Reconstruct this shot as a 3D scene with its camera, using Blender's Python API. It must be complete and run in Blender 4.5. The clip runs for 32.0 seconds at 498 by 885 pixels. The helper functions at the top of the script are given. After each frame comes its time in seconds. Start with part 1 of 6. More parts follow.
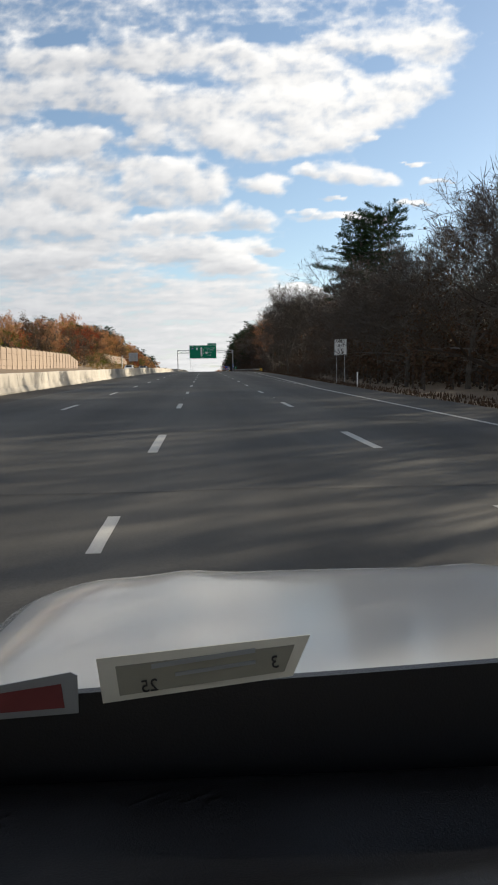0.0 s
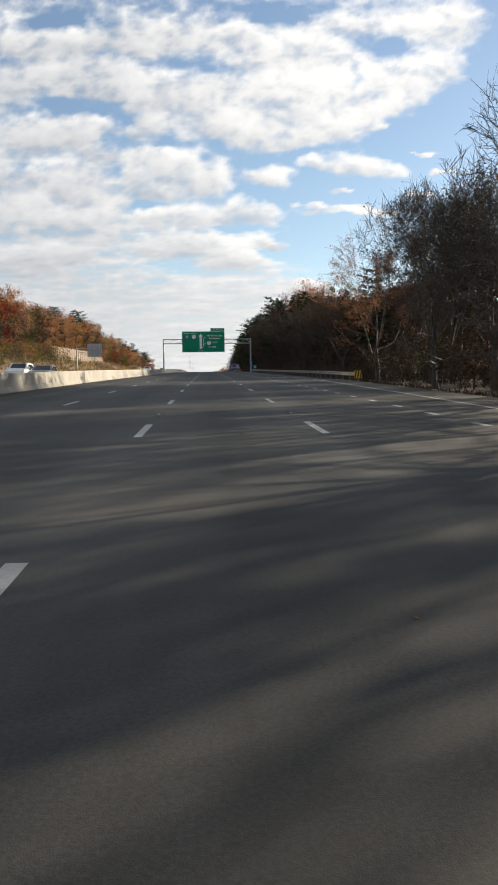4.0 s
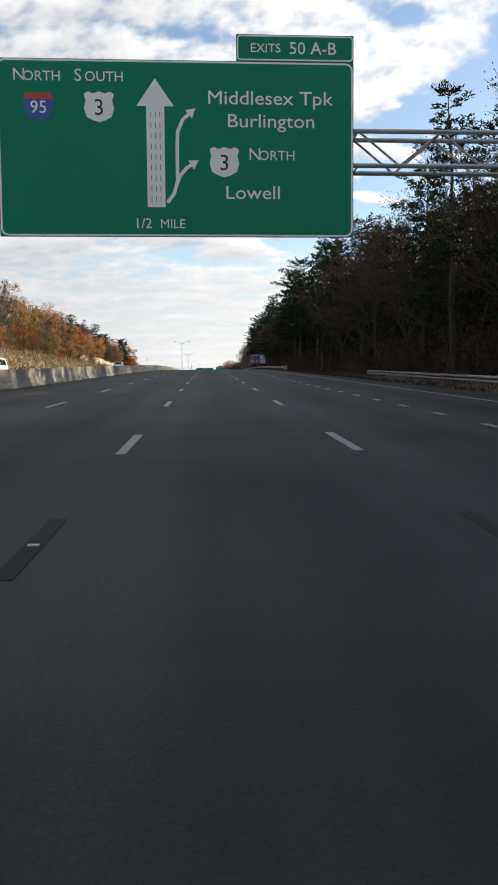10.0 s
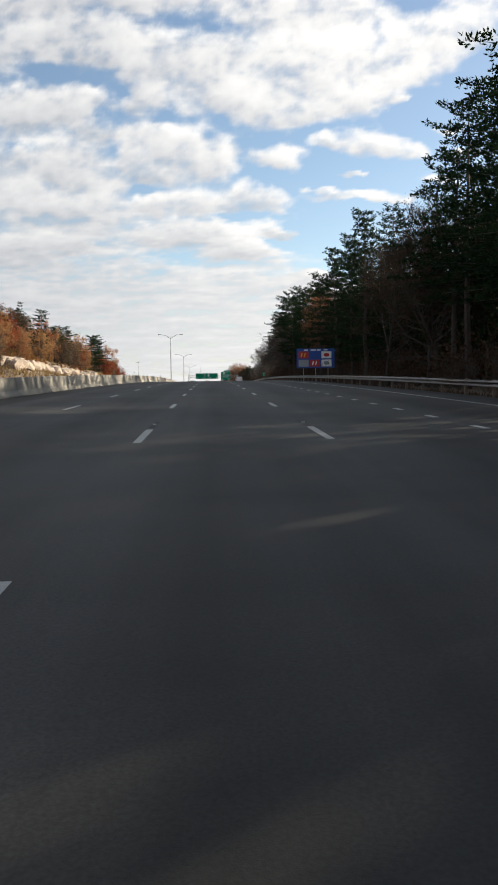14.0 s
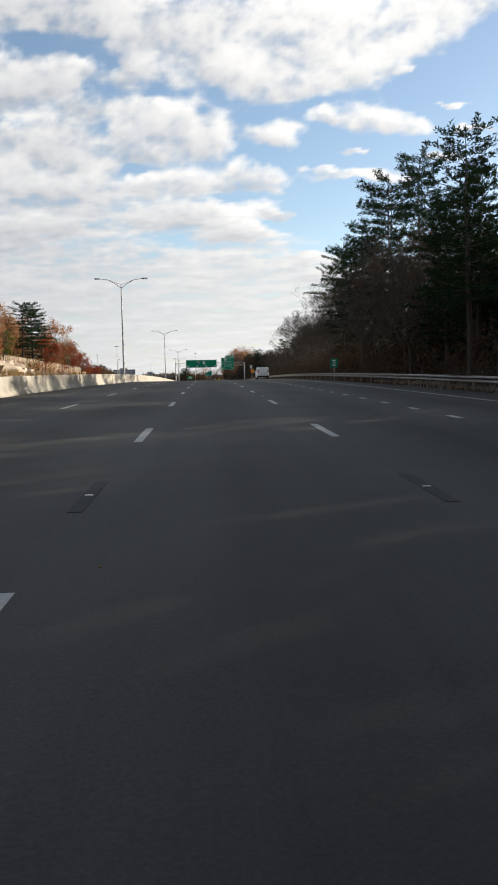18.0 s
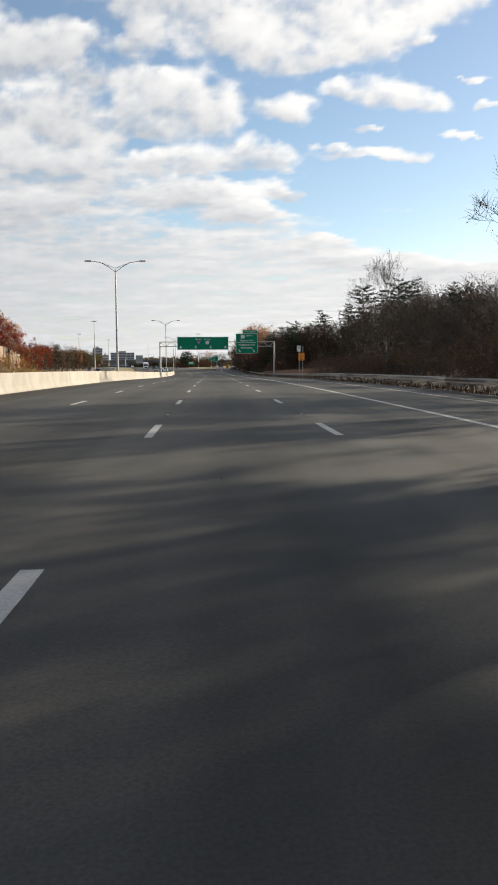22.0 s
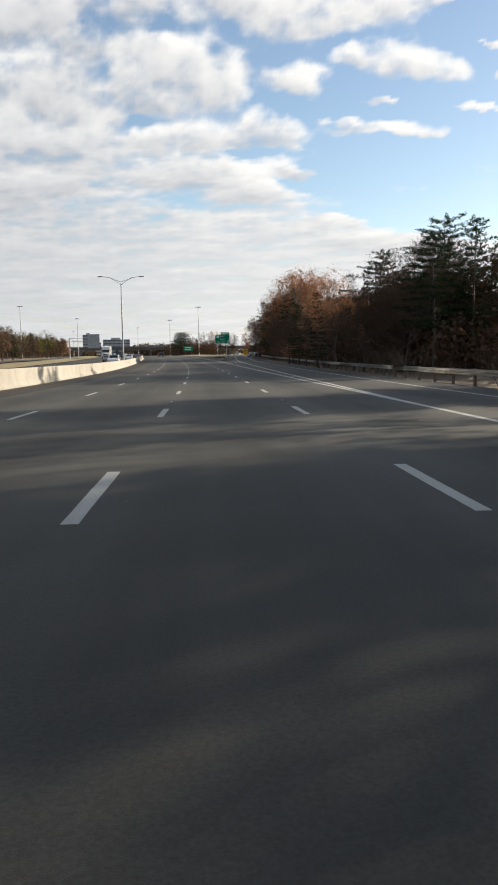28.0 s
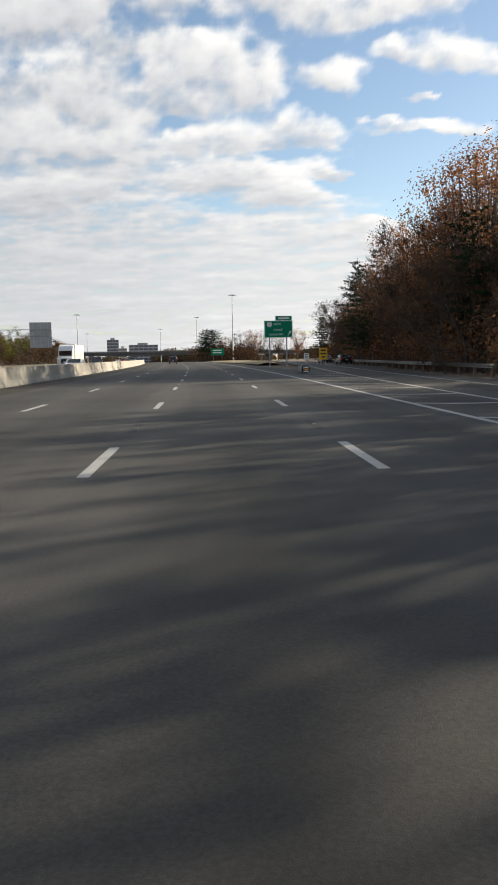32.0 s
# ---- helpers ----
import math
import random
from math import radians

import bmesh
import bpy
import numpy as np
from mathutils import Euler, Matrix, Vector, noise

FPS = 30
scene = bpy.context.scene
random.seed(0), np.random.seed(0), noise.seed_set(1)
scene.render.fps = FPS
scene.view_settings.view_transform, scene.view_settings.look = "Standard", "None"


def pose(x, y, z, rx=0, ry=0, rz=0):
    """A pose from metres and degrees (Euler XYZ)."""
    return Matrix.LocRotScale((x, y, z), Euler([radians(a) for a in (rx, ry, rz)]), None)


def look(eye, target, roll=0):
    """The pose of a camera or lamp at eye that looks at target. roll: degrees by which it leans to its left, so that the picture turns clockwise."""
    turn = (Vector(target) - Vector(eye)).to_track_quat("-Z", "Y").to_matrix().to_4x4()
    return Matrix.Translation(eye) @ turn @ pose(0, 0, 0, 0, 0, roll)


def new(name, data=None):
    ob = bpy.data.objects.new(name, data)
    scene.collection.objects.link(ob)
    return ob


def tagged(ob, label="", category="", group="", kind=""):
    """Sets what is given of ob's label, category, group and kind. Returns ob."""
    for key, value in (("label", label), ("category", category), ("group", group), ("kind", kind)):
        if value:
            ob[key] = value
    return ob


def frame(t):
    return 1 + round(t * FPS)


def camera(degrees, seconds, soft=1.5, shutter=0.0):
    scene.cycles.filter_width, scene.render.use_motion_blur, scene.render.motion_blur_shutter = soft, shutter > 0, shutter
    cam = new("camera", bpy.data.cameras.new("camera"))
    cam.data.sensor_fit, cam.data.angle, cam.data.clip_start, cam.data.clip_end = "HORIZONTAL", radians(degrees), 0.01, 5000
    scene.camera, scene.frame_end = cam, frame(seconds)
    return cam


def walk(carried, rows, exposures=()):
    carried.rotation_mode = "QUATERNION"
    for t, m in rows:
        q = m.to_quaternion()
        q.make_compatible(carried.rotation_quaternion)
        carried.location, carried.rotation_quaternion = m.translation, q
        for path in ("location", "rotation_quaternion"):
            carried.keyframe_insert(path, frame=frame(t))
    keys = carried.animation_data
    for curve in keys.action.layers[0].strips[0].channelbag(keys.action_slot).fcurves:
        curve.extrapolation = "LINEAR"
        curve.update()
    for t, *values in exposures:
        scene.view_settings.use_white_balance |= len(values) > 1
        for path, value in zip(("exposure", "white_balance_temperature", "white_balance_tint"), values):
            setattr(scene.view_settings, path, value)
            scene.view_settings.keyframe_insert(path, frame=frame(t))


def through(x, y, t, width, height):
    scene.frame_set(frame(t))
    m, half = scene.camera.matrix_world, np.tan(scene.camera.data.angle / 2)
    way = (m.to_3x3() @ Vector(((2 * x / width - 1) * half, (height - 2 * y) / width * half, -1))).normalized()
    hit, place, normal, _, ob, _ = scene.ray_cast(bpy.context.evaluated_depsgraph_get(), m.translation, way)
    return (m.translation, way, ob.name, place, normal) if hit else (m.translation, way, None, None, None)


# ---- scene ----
cam = camera(36.52, 32.0, soft=1.9)

# ---- the line of the road: uphill, over a crest, then a long bend to the left ----
KNOTS = (-400.0, 100.0, 200.0, 300.0, 400.0, 500.0, 600.0, 700.0, 800.0, 900.0, 1050.0, 1250.0, 1500.0)
GRADES = (0.0500, 0.0469, 0.0394, 0.0396, 0.0363, 0.0217, 0.0039, -0.0110, -0.0052, 0.0067, 0.0050, 0.0, 0.0)
BEND_S, BEND_R = 742.0, 2579.0
LENS_UP = 1.38
S0, DS = -400.0, 2.0


def grade(s):
    return float(np.interp(s, KNOTS, GRADES))


def heading(s):
    return max(0.0, min(s, 1150.0) - BEND_S) / BEND_R


LINE = []
_x, _y, _z = 0.0, S0, -S0 * -0.05
for _i in range(2600):
    _s = S0 + _i * DS
    LINE.append((_x, _y, _z, heading(_s)))
    _h = heading(_s + DS / 2)
    _x, _y, _z = _x - math.sin(_h) * DS, _y + math.cos(_h) * DS, _z + grade(_s + DS / 2) * DS


def at(s, off=0.0, up=0.0):
    """The place s metres along the road, off metres to the right of the lane's middle, up metres over the road."""
    f = (s - S0) / DS
    i = int(min(max(f, 0), len(LINE) - 2))
    f -= i
    x, y, z, h = (p + (q - p) * f for p, q in zip(LINE[i], LINE[i + 1]))
    return Vector((x + math.cos(h) * off, y + math.sin(h) * off, z + up))


def there(s, off=0.0, up=0.0, turn=0.0, tilt=0.0):
    """The pose of a thing by the road that faces along it."""
    p = at(s, off, up)
    return pose(p.x, p.y, p.z, tilt, 0, math.degrees(heading(s)) + turn)


def slope(s):
    return math.degrees(math.atan(grade(s)))


# seconds, metres along the road, place in the lane, then yaw, pitch and roll against the road
PATH = (
    (0.0, 2.20, -0.99, -3.37, -5.91, 0.66),
    (0.5, 15.46, -0.89, -3.57, -6.17, 0.73),
    (1.0, 28.76, -0.80, -3.57, -5.99, 0.76),
    (1.5, 42.08, -0.72, -3.50, -5.90, 0.75),
    (2.0, 55.46, -0.66, -3.38, -6.05, 0.69),
    (2.5, 68.97, -0.55, -3.48, -5.86, 0.74),
    (3.0, 82.53, -0.46, -3.19, -5.81, 0.72),
    (3.5, 96.01, -0.46, -3.21, -5.94, 0.73),
    (4.0, 109.48, -0.48, -3.13, -6.02, 0.74),
    (4.5, 122.97, -0.46, -3.05, -6.07, 0.75),
    (5.0, 136.44, -0.45, -2.97, -6.11, 0.76),
    (5.5, 149.88, -0.44, -2.89, -6.17, 0.77),
    (6.0, 163.28, -0.44, -2.97, -5.97, 0.76),
    (6.5, 177.14, -0.45, -2.91, -6.32, 0.66),
    (7.0, 190.94, -0.45, -3.30, -5.93, 0.73),
    (7.5, 204.19, -0.47, -3.21, -6.07, 0.70),
    (8.0, 217.60, -0.50, -3.10, -6.00, 0.67),
    (8.5, 230.89, -0.51, -3.03, -6.06, 0.71),
    (9.0, 244.24, -0.51, -2.98, -6.23, 0.67),
    (9.5, 257.75, -0.51, -2.97, -6.28, 0.54),
    (10.0, 271.03, -0.50, -3.09, -6.13, 0.43),
    (10.5, 284.76, -0.48, -3.11, -6.05, 0.58),
    (11.0, 298.50, -0.46, -3.08, -6.15, 0.65),
    (11.5, 312.30, -0.44, -3.02, -5.90, 0.70),
    (12.0, 326.11, -0.42, -2.90, -5.86, 0.73),
    (12.5, 339.55, -0.40, -2.78, -5.92, 0.74),
    (13.0, 353.01, -0.40, -2.81, -5.93, 0.75),
    (13.5, 366.52, -0.41, -2.71, -5.74, 0.80),
    (14.0, 380.07, -0.43, -2.86, -5.72, 0.80),
    (14.5, 393.59, -0.45, -2.92, -6.10, 0.76),
    (15.0, 407.10, -0.47, -2.97, -6.08, 0.78),
    (15.5, 420.62, -0.50, -3.02, -6.08, 0.80),
    (16.0, 434.18, -0.52, -3.08, -6.08, 0.85),
    (16.5, 447.78, -0.54, -3.13, -6.08, 0.93),
    (17.0, 461.50, -0.55, -3.18, -6.06, 1.04),
    (17.5, 474.75, -0.55, -2.97, -6.28, 1.18),
    (18.0, 488.12, -0.54, -3.15, -6.02, 1.12),
    (18.5, 502.19, -0.53, -2.88, -6.19, 0.91),
    (19.0, 516.10, -0.52, -3.05, -6.02, 0.44),
    (19.5, 529.54, -0.51, -2.79, -6.02, 0.46),
    (20.0, 542.80, -0.50, -2.80, -5.96, 0.53),
    (20.5, 556.92, -0.51, -2.64, -5.98, 0.57),
    (21.0, 571.16, -0.52, -2.68, -5.97, 0.56),
    (21.5, 584.23, -0.56, -2.56, -5.99, 0.34),
    (22.0, 597.44, -0.61, -2.79, -6.05, 0.27),
    (22.5, 611.28, -0.66, -2.89, -6.06, 0.15),
    (23.0, 624.99, -0.69, -2.86, -6.08, 0.23),
    (23.5, 638.96, -0.68, -2.91, -6.15, 0.20),
    (24.0, 653.01, -0.65, -2.78, -6.21, 0.46),
    (24.5, 667.23, -0.65, -2.71, -6.27, 0.49),
    (25.0, 681.51, -0.65, -2.71, -6.23, 0.39),
    (25.5, 695.25, -0.62, -2.58, -6.10, 0.59),
    (26.0, 709.06, -0.56, -2.61, -6.11, 0.66),
    (26.5, 722.88, -0.57, -2.65, -6.16, 0.71),
    (27.0, 736.64, -0.58, -2.68, -6.26, 0.73),
    (27.5, 750.30, -0.59, -2.72, -6.50, 0.76),
    (28.0, 763.72, -0.59, -2.79, -6.26, 0.78),
    (28.5, 777.43, -0.53, -2.74, -6.20, 0.95),
    (29.0, 790.95, -0.46, -2.90, -6.09, 0.93),
    (29.5, 803.56, -0.47, -2.75, -6.04, 0.91),
    (30.0, 816.29, -0.42, -2.86, -6.12, 0.64),
    (30.5, 830.00, -0.37, -2.84, -6.11, 0.83),
    (31.0, 843.85, -0.33, -2.74, -6.12, 0.79),
    (31.5, 857.37, -0.30, -2.72, -5.97, 0.71),
    (32.0, 870.88, -0.25, -2.62, -6.34, 0.94),
)
rows = []
for t, s, off, yaw, pitch, roll in PATH:
    p = at(s, off, LENS_UP)
    rows.append((t, pose(p.x, p.y, p.z, 90 + pitch + slope(s), roll, math.degrees(heading(s)) + yaw)))
walk(cam, rows, ((0.0, 1.20), (8.5, 1.20), (10.0, 1.36), (10.8, 1.36), (12.5, 1.22), (22.0, 1.20), (24.0, 1.16), (32.0, 1.20)))

# ---- world, sun ----
SUN_AZ, SUN_EL = 56.0, 19.0    # degrees to the right of the road ahead, degrees up
world = bpy.data.worlds.new("world")
scene.world = world
world.use_nodes = True
wt = world.node_tree
sky = wt.nodes.new("ShaderNodeTexSky")
sky.sky_type, sky.sun_disc = "NISHITA", False
sky.sun_elevation, sky.sun_rotation = radians(SUN_EL), radians(SUN_AZ)
sky.air_density, sky.dust_density, sky.ozone_density = 1.0, 0.35, 0.9
wt.links.new(sky.outputs[0], wt.nodes["Background"].inputs[0])
wt.nodes["Background"].inputs[1].default_value = 0.066
sun = new("sun", bpy.data.lights.new("sun", "SUN"))
sun.data.energy, sun.data.angle, sun.data.color = 5.2, radians(0.6), (1.0, 0.875, 0.68)
_a, _e = radians(SUN_AZ), radians(SUN_EL)
sun.matrix_world = look((0, 0, 50), (-math.sin(_a) * math.cos(_e), -math.cos(_a) * math.cos(_e), 50 - math.sin(_e)))

# ---- materials ----
def material(name, color, rough=0.7, metal=0.0, vary=0.25, size=3.0, grain=0.0, grain_size=60.0, bump=0.0, bump_size=40.0, pick=0.0, island=0.0, spec=0.5):
    """Colour with soft stains (vary, size in marks a metre), fine grain, bump, and a change from piece to piece."""
    m = bpy.data.materials.new(name)
    m.use_nodes = True
    nt = m.node_tree
    bsdf = nt.nodes["Principled BSDF"]
    bsdf.inputs["Roughness"].default_value, bsdf.inputs["Metallic"].default_value = rough, metal
    bsdf.inputs["Specular IOR Level"].default_value = spec
    co = nt.nodes.new("ShaderNodeTexCoord").outputs["Object"]

    def fuzz(scale, detail=4):
        n = nt.nodes.new("ShaderNodeTexNoise")
        n.inputs["Scale"].default_value, n.inputs["Detail"].default_value = scale, detail
        nt.links.new(co, n.inputs["Vector"])
        return n.outputs["Fac"]

    def calc(op, a, b):
        n = nt.nodes.new("ShaderNodeMath")
        n.operation = op
        for i, v in enumerate((a, b)):
            if isinstance(v, (int, float)):
                n.inputs[i].default_value = v
            else:
                nt.links.new(v, n.inputs[i])
        return n.outputs[0]

    f = calc("ADD", calc("MULTIPLY", calc("SUBTRACT", fuzz(size), 0.5), vary * 2), 1.0)
    if grain:
        f = calc("ADD", f, calc("MULTIPLY", calc("SUBTRACT", fuzz(grain_size, 2), 0.5), grain * 2))
    if pick:
        f = calc("ADD", f, calc("MULTIPLY", calc("SUBTRACT", nt.nodes.new("ShaderNodeObjectInfo").outputs["Random"], 0.5), pick))
    if island:
        f = calc("ADD", f, calc("MULTIPLY", calc("SUBTRACT", nt.nodes.new("ShaderNodeNewGeometry").outputs["Random Per Island"], 0.5), island))
    mix = nt.nodes.new("ShaderNodeVectorMath")
    mix.operation = "SCALE"
    mix.inputs[0].default_value = color
    nt.links.new(f, mix.inputs["Scale"])
    nt.links.new(mix.outputs[0], bsdf.inputs["Base Color"])
    if bump:
        b = nt.nodes.new("ShaderNodeBump")
        b.inputs["Strength"].default_value, b.inputs["Distance"].default_value = bump, 0.02
        nt.links.new(fuzz(bump_size), b.inputs["Height"])
        nt.links.new(b.outputs[0], bsdf.inputs["Normal"])
    return m


def leaf_material(name, colors, through=0.25):
    """Leaves that let light through, each of a colour between those given."""
    m = bpy.data.materials.new(name)
    m.use_nodes = True
    nt = m.node_tree
    nt.nodes.remove(nt.nodes["Principled BSDF"])
    ramp = nt.nodes.new("ShaderNodeValToRGB")
    ramp.color_ramp.elements[0].color = (*colors[0], 1)
    ramp.color_ramp.elements[1].color = (*colors[-1], 1)
    for i, c in enumerate(colors[1:-1]):
        ramp.color_ramp.elements.new((i + 1) / (len(colors) - 1)).color = (*c, 1)
    a = nt.nodes.new("ShaderNodeNewGeometry").outputs["Random Per Island"]
    b = nt.nodes.new("ShaderNodeObjectInfo").outputs["Random"]
    add = nt.nodes.new("ShaderNodeMath")
    add.operation = "MULTIPLY_ADD"
    add.inputs[1].default_value = 0.55
    half = nt.nodes.new("ShaderNodeMath")
    half.operation = "MULTIPLY"
    half.inputs[1].default_value = 0.45
    nt.links.new(b, half.inputs[0])
    nt.links.new(a, add.inputs[0])
    nt.links.new(half.outputs[0], add.inputs[2])
    nt.links.new(add.outputs[0], ramp.inputs[0])
    d, tr, mx = nt.nodes.new("ShaderNodeBsdfDiffuse"), nt.nodes.new("ShaderNodeBsdfTranslucent"), nt.nodes.new("ShaderNodeMixShader")
    mx.inputs[0].default_value = through
    for n in (d, tr):
        nt.links.new(ramp.outputs[0], n.inputs["Color"])
    nt.links.new(d.outputs[0], mx.inputs[1])
    nt.links.new(tr.outputs[0], mx.inputs[2])
    nt.links.new(mx.outputs[0], nt.nodes["Material Output"].inputs["Surface"])
    return m


def asphalt_material(name, color, tracks):
    """Worn asphalt: grain, stains drawn out along the road and, in the lanes, darker middles and paler wheel tracks (uv: metres across, metres along)."""
    m = material(name, color, rough=0.72, vary=0.0, grain=0.42, grain_size=52.0, bump=0.14, bump_size=160.0, spec=0.13)
    nt = m.node_tree
    bsdf = nt.nodes["Principled BSDF"]
    base = bsdf.inputs["Base Color"].links[0].from_socket
    uv = nt.nodes.new("ShaderNodeUVMap").outputs[0]

    def streaks(sx, sy, detail=3):
        mp = nt.nodes.new("ShaderNodeMapping")
        mp.inputs["Scale"].default_value = (sx, sy, 1)
        nt.links.new(uv, mp.inputs[0])
        n = nt.nodes.new("ShaderNodeTexNoise")
        n.inputs["Scale"].default_value, n.inputs["Detail"].default_value = 1.0, detail
        nt.links.new(mp.outputs[0], n.inputs["Vector"])
        return n.outputs["Fac"]

    def calc(op, a, b):
        n = nt.nodes.new("ShaderNodeMath")
        n.operation = op
        for i, v in enumerate((a, b)):
            if isinstance(v, (int, float)):
                n.inputs[i].default_value = v
            else:
                nt.links.new(v, n.inputs[i])
        return n.outputs[0]

    f = calc("ADD", 0.48, calc("MULTIPLY", streaks(1.4, 0.045, 5), 0.75))
    f = calc("ADD", f, calc("MULTIPLY", calc("SUBTRACT", streaks(0.25, 0.18, 5), 0.5), 0.95))
    f = calc("ADD", f, calc("MULTIPLY", calc("SUBTRACT", streaks(0.06, 0.9, 2), 0.5), 0.25))
    if tracks:
        sep = nt.nodes.new("ShaderNodeSeparateXYZ")
        nt.links.new(uv, sep.inputs[0])
        wave = calc("COSINE", calc("MULTIPLY", sep.outputs[0], 2 * math.pi / 3.66), 0.0)
        f = calc("ADD", f, calc("MULTIPLY", wave, -0.17))
    sc = nt.nodes.new("ShaderNodeVectorMath")
    sc.operation = "SCALE"
    nt.links.new(base, sc.inputs[0])
    nt.links.new(f, sc.inputs["Scale"])
    nt.links.new(sc.outputs[0], bsdf.inputs["Base Color"])
    return m


ASPHALT = asphalt_material("asphalt", (0.0525, 0.0508, 0.0475), True)
ASPHALT_DARK = asphalt_material("asphalt_dark", (0.040, 0.039, 0.038), False)
SHOULDER = asphalt_material("gritty_shoulder", (0.034, 0.029, 0.023), False)
LINE_PAINT = material("line_paint", (0.31, 0.305, 0.29), 0.6, vary=0.25, size=1.5, grain=0.35, grain_size=30, bump=0.3, bump_size=80)
SLOT = material("slot_asphalt", (0.012, 0.0115, 0.011), 0.85, vary=0.3, size=5, grain=0.3)
REFLECTOR = material("reflector", (0.42, 0.41, 0.37), 0.3)
CONCRETE = material("concrete", (0.235, 0.217, 0.188), 0.85, vary=0.30, size=0.9, grain=0.18, grain_size=25, bump=0.3, bump_size=30, pick=0.22)
BRIDGE = material("bridge_concrete", (0.13, 0.125, 0.12), 0.9, vary=0.3, size=0.3, grain=0.1)
WALL_BEIGE = material("wall_panel", (0.18, 0.135, 0.10), 0.9, vary=0.22, size=0.8, grain=0.2, grain_size=12, bump=0.5, bump_size=9, pick=0.10)
GALVANISED = material("galvanised_steel", (0.36, 0.37, 0.38), 0.5, 0.55, vary=0.2, size=2, grain=0.1, pick=0.1)
RAIL_STEEL = material("rail_steel", (0.34, 0.33, 0.31), 0.55, 0.35, vary=0.3, size=1.2, grain=0.15, pick=0.15)
WEATHERED_POST = material("weathered_timber", (0.16, 0.12, 0.09), 0.9, vary=0.35, size=6, grain=0.25, bump=0.4)
SIGN_GREEN = material("sign_green", (0.002, 0.205, 0.108), 0.5, vary=0.10, size=0.7, grain=0.05, spec=0.15)
SIGN_WHITE = material("sign_white", (0.78, 0.78, 0.76), 0.45, vary=0.08, size=2)
SIGN_BLUE = material("sign_blue", (0.015, 0.07, 0.30), 0.42, vary=0.08, size=2)
SIGN_RED = material("sign_red", (0.45, 0.03, 0.03), 0.45, vary=0.1)
SIGN_YELLOW = material("sign_yellow", (0.75, 0.42, 0.02), 0.45, vary=0.08)
SIGN_ORANGE = material("sign_orange", (0.80, 0.26, 0.01), 0.45, vary=0.08)
SIGN_BLACK = material("sign_black", (0.012, 0.012, 0.013), 0.5, vary=0.1)
SIGN_BACK = material("sign_back", (0.30, 0.32, 0.34), 0.45, 0.6, vary=0.15, size=1.5)
BARK = material("bark", (0.055, 0.042, 0.034), 0.95, vary=0.4, size=3, grain=0.4, grain_size=20, bump=0.7, bump_size=14, pick=0.3)
BARK_GREY = material("bark_grey", (0.074, 0.062, 0.051), 0.95, vary=0.35, size=3, grain=0.35, grain_size=20, bump=0.6, bump_size=14, pick=0.3)
PINE = leaf_material("pine_needles", ((0.011, 0.0239, 0.0129), (0.0202, 0.0386, 0.0184), (0.035, 0.0534, 0.0258)), 0.08)
OAK_ORANGE = leaf_material("orange_leaves", ((0.202, 0.0907, 0.0403), (0.269, 0.134, 0.0571), (0.309, 0.188, 0.0874), (0.228, 0.134, 0.0739)), 0.35)
OAK_BROWN = leaf_material("brown_leaves", ((0.0391, 0.0305, 0.0227), (0.061, 0.0407, 0.0282), (0.0938, 0.0532, 0.0313), (0.0438, 0.0438, 0.0266)), 0.15)
OAK_RUSSET = leaf_material("russet_leaves", ((0.153, 0.0765, 0.0444), (0.23, 0.107, 0.0551), (0.275, 0.146, 0.0765), (0.184, 0.122, 0.0765)), 0.5)
MAPLE_RED = leaf_material("red_leaves", ((0.0942, 0.0158, 0.0101), (0.173, 0.0325, 0.0158), (0.216, 0.0649, 0.0216)))
LEAF_GREEN = leaf_material("yellow_green_leaves", ((0.0397, 0.0613, 0.013), (0.0794, 0.0942, 0.018), (0.151, 0.122, 0.0216)))
BRUSH = leaf_material("brush", ((0.0536, 0.0306, 0.0184), (0.0842, 0.0474, 0.0275), (0.122, 0.0727, 0.0398), (0.0459, 0.0383, 0.0199)), 0.15)
TAN = leaf_material("tan_leaves", ((0.0704, 0.052, 0.0379), (0.101, 0.0704, 0.0478), (0.0796, 0.0685, 0.049), (0.104, 0.0612, 0.0379)), 0.25)
SCRUB = leaf_material("scrub_leaves", ((0.0407, 0.0305, 0.0235), (0.0626, 0.0407, 0.0289), (0.086, 0.0516, 0.0328), (0.043, 0.0407, 0.0266)), 0.12)
REED = leaf_material("reeds", ((0.19, 0.115, 0.080), (0.29, 0.18, 0.13), (0.35, 0.24, 0.175)), 0.3)
STRAW = leaf_material("straw_grass", ((0.153, 0.0978, 0.0418), (0.23, 0.153, 0.0697), (0.292, 0.209, 0.105)))
SOIL = material("soil_and_litter", (0.105, 0.072, 0.042), 0.95, vary=0.45, size=0.25, grain=0.55, grain_size=6, bump=0.8, bump_size=5)
GRASS = material("dry_grass", (0.15, 0.12, 0.052), 0.95, vary=0.35, size=0.12, grain=0.4, grain_size=5, bump=0.6, bump_size=8)
CAR_WHITE = material("white_car_paint", (0.66, 0.665, 0.66), 0.10, vary=0.04, size=2)
CAR_BLACK = material("black_car_paint", (0.012, 0.012, 0.014), 0.25, vary=0.1)
CAR_GREY = material("grey_car_paint", (0.16, 0.165, 0.17), 0.28, 0.3, vary=0.05)
CAR_RED = material("red_car_paint", (0.28, 0.02, 0.02), 0.25, vary=0.05)
CAR_GLASS = material("dark_glass", (0.012, 0.014, 0.016), 0.06, vary=0.1)
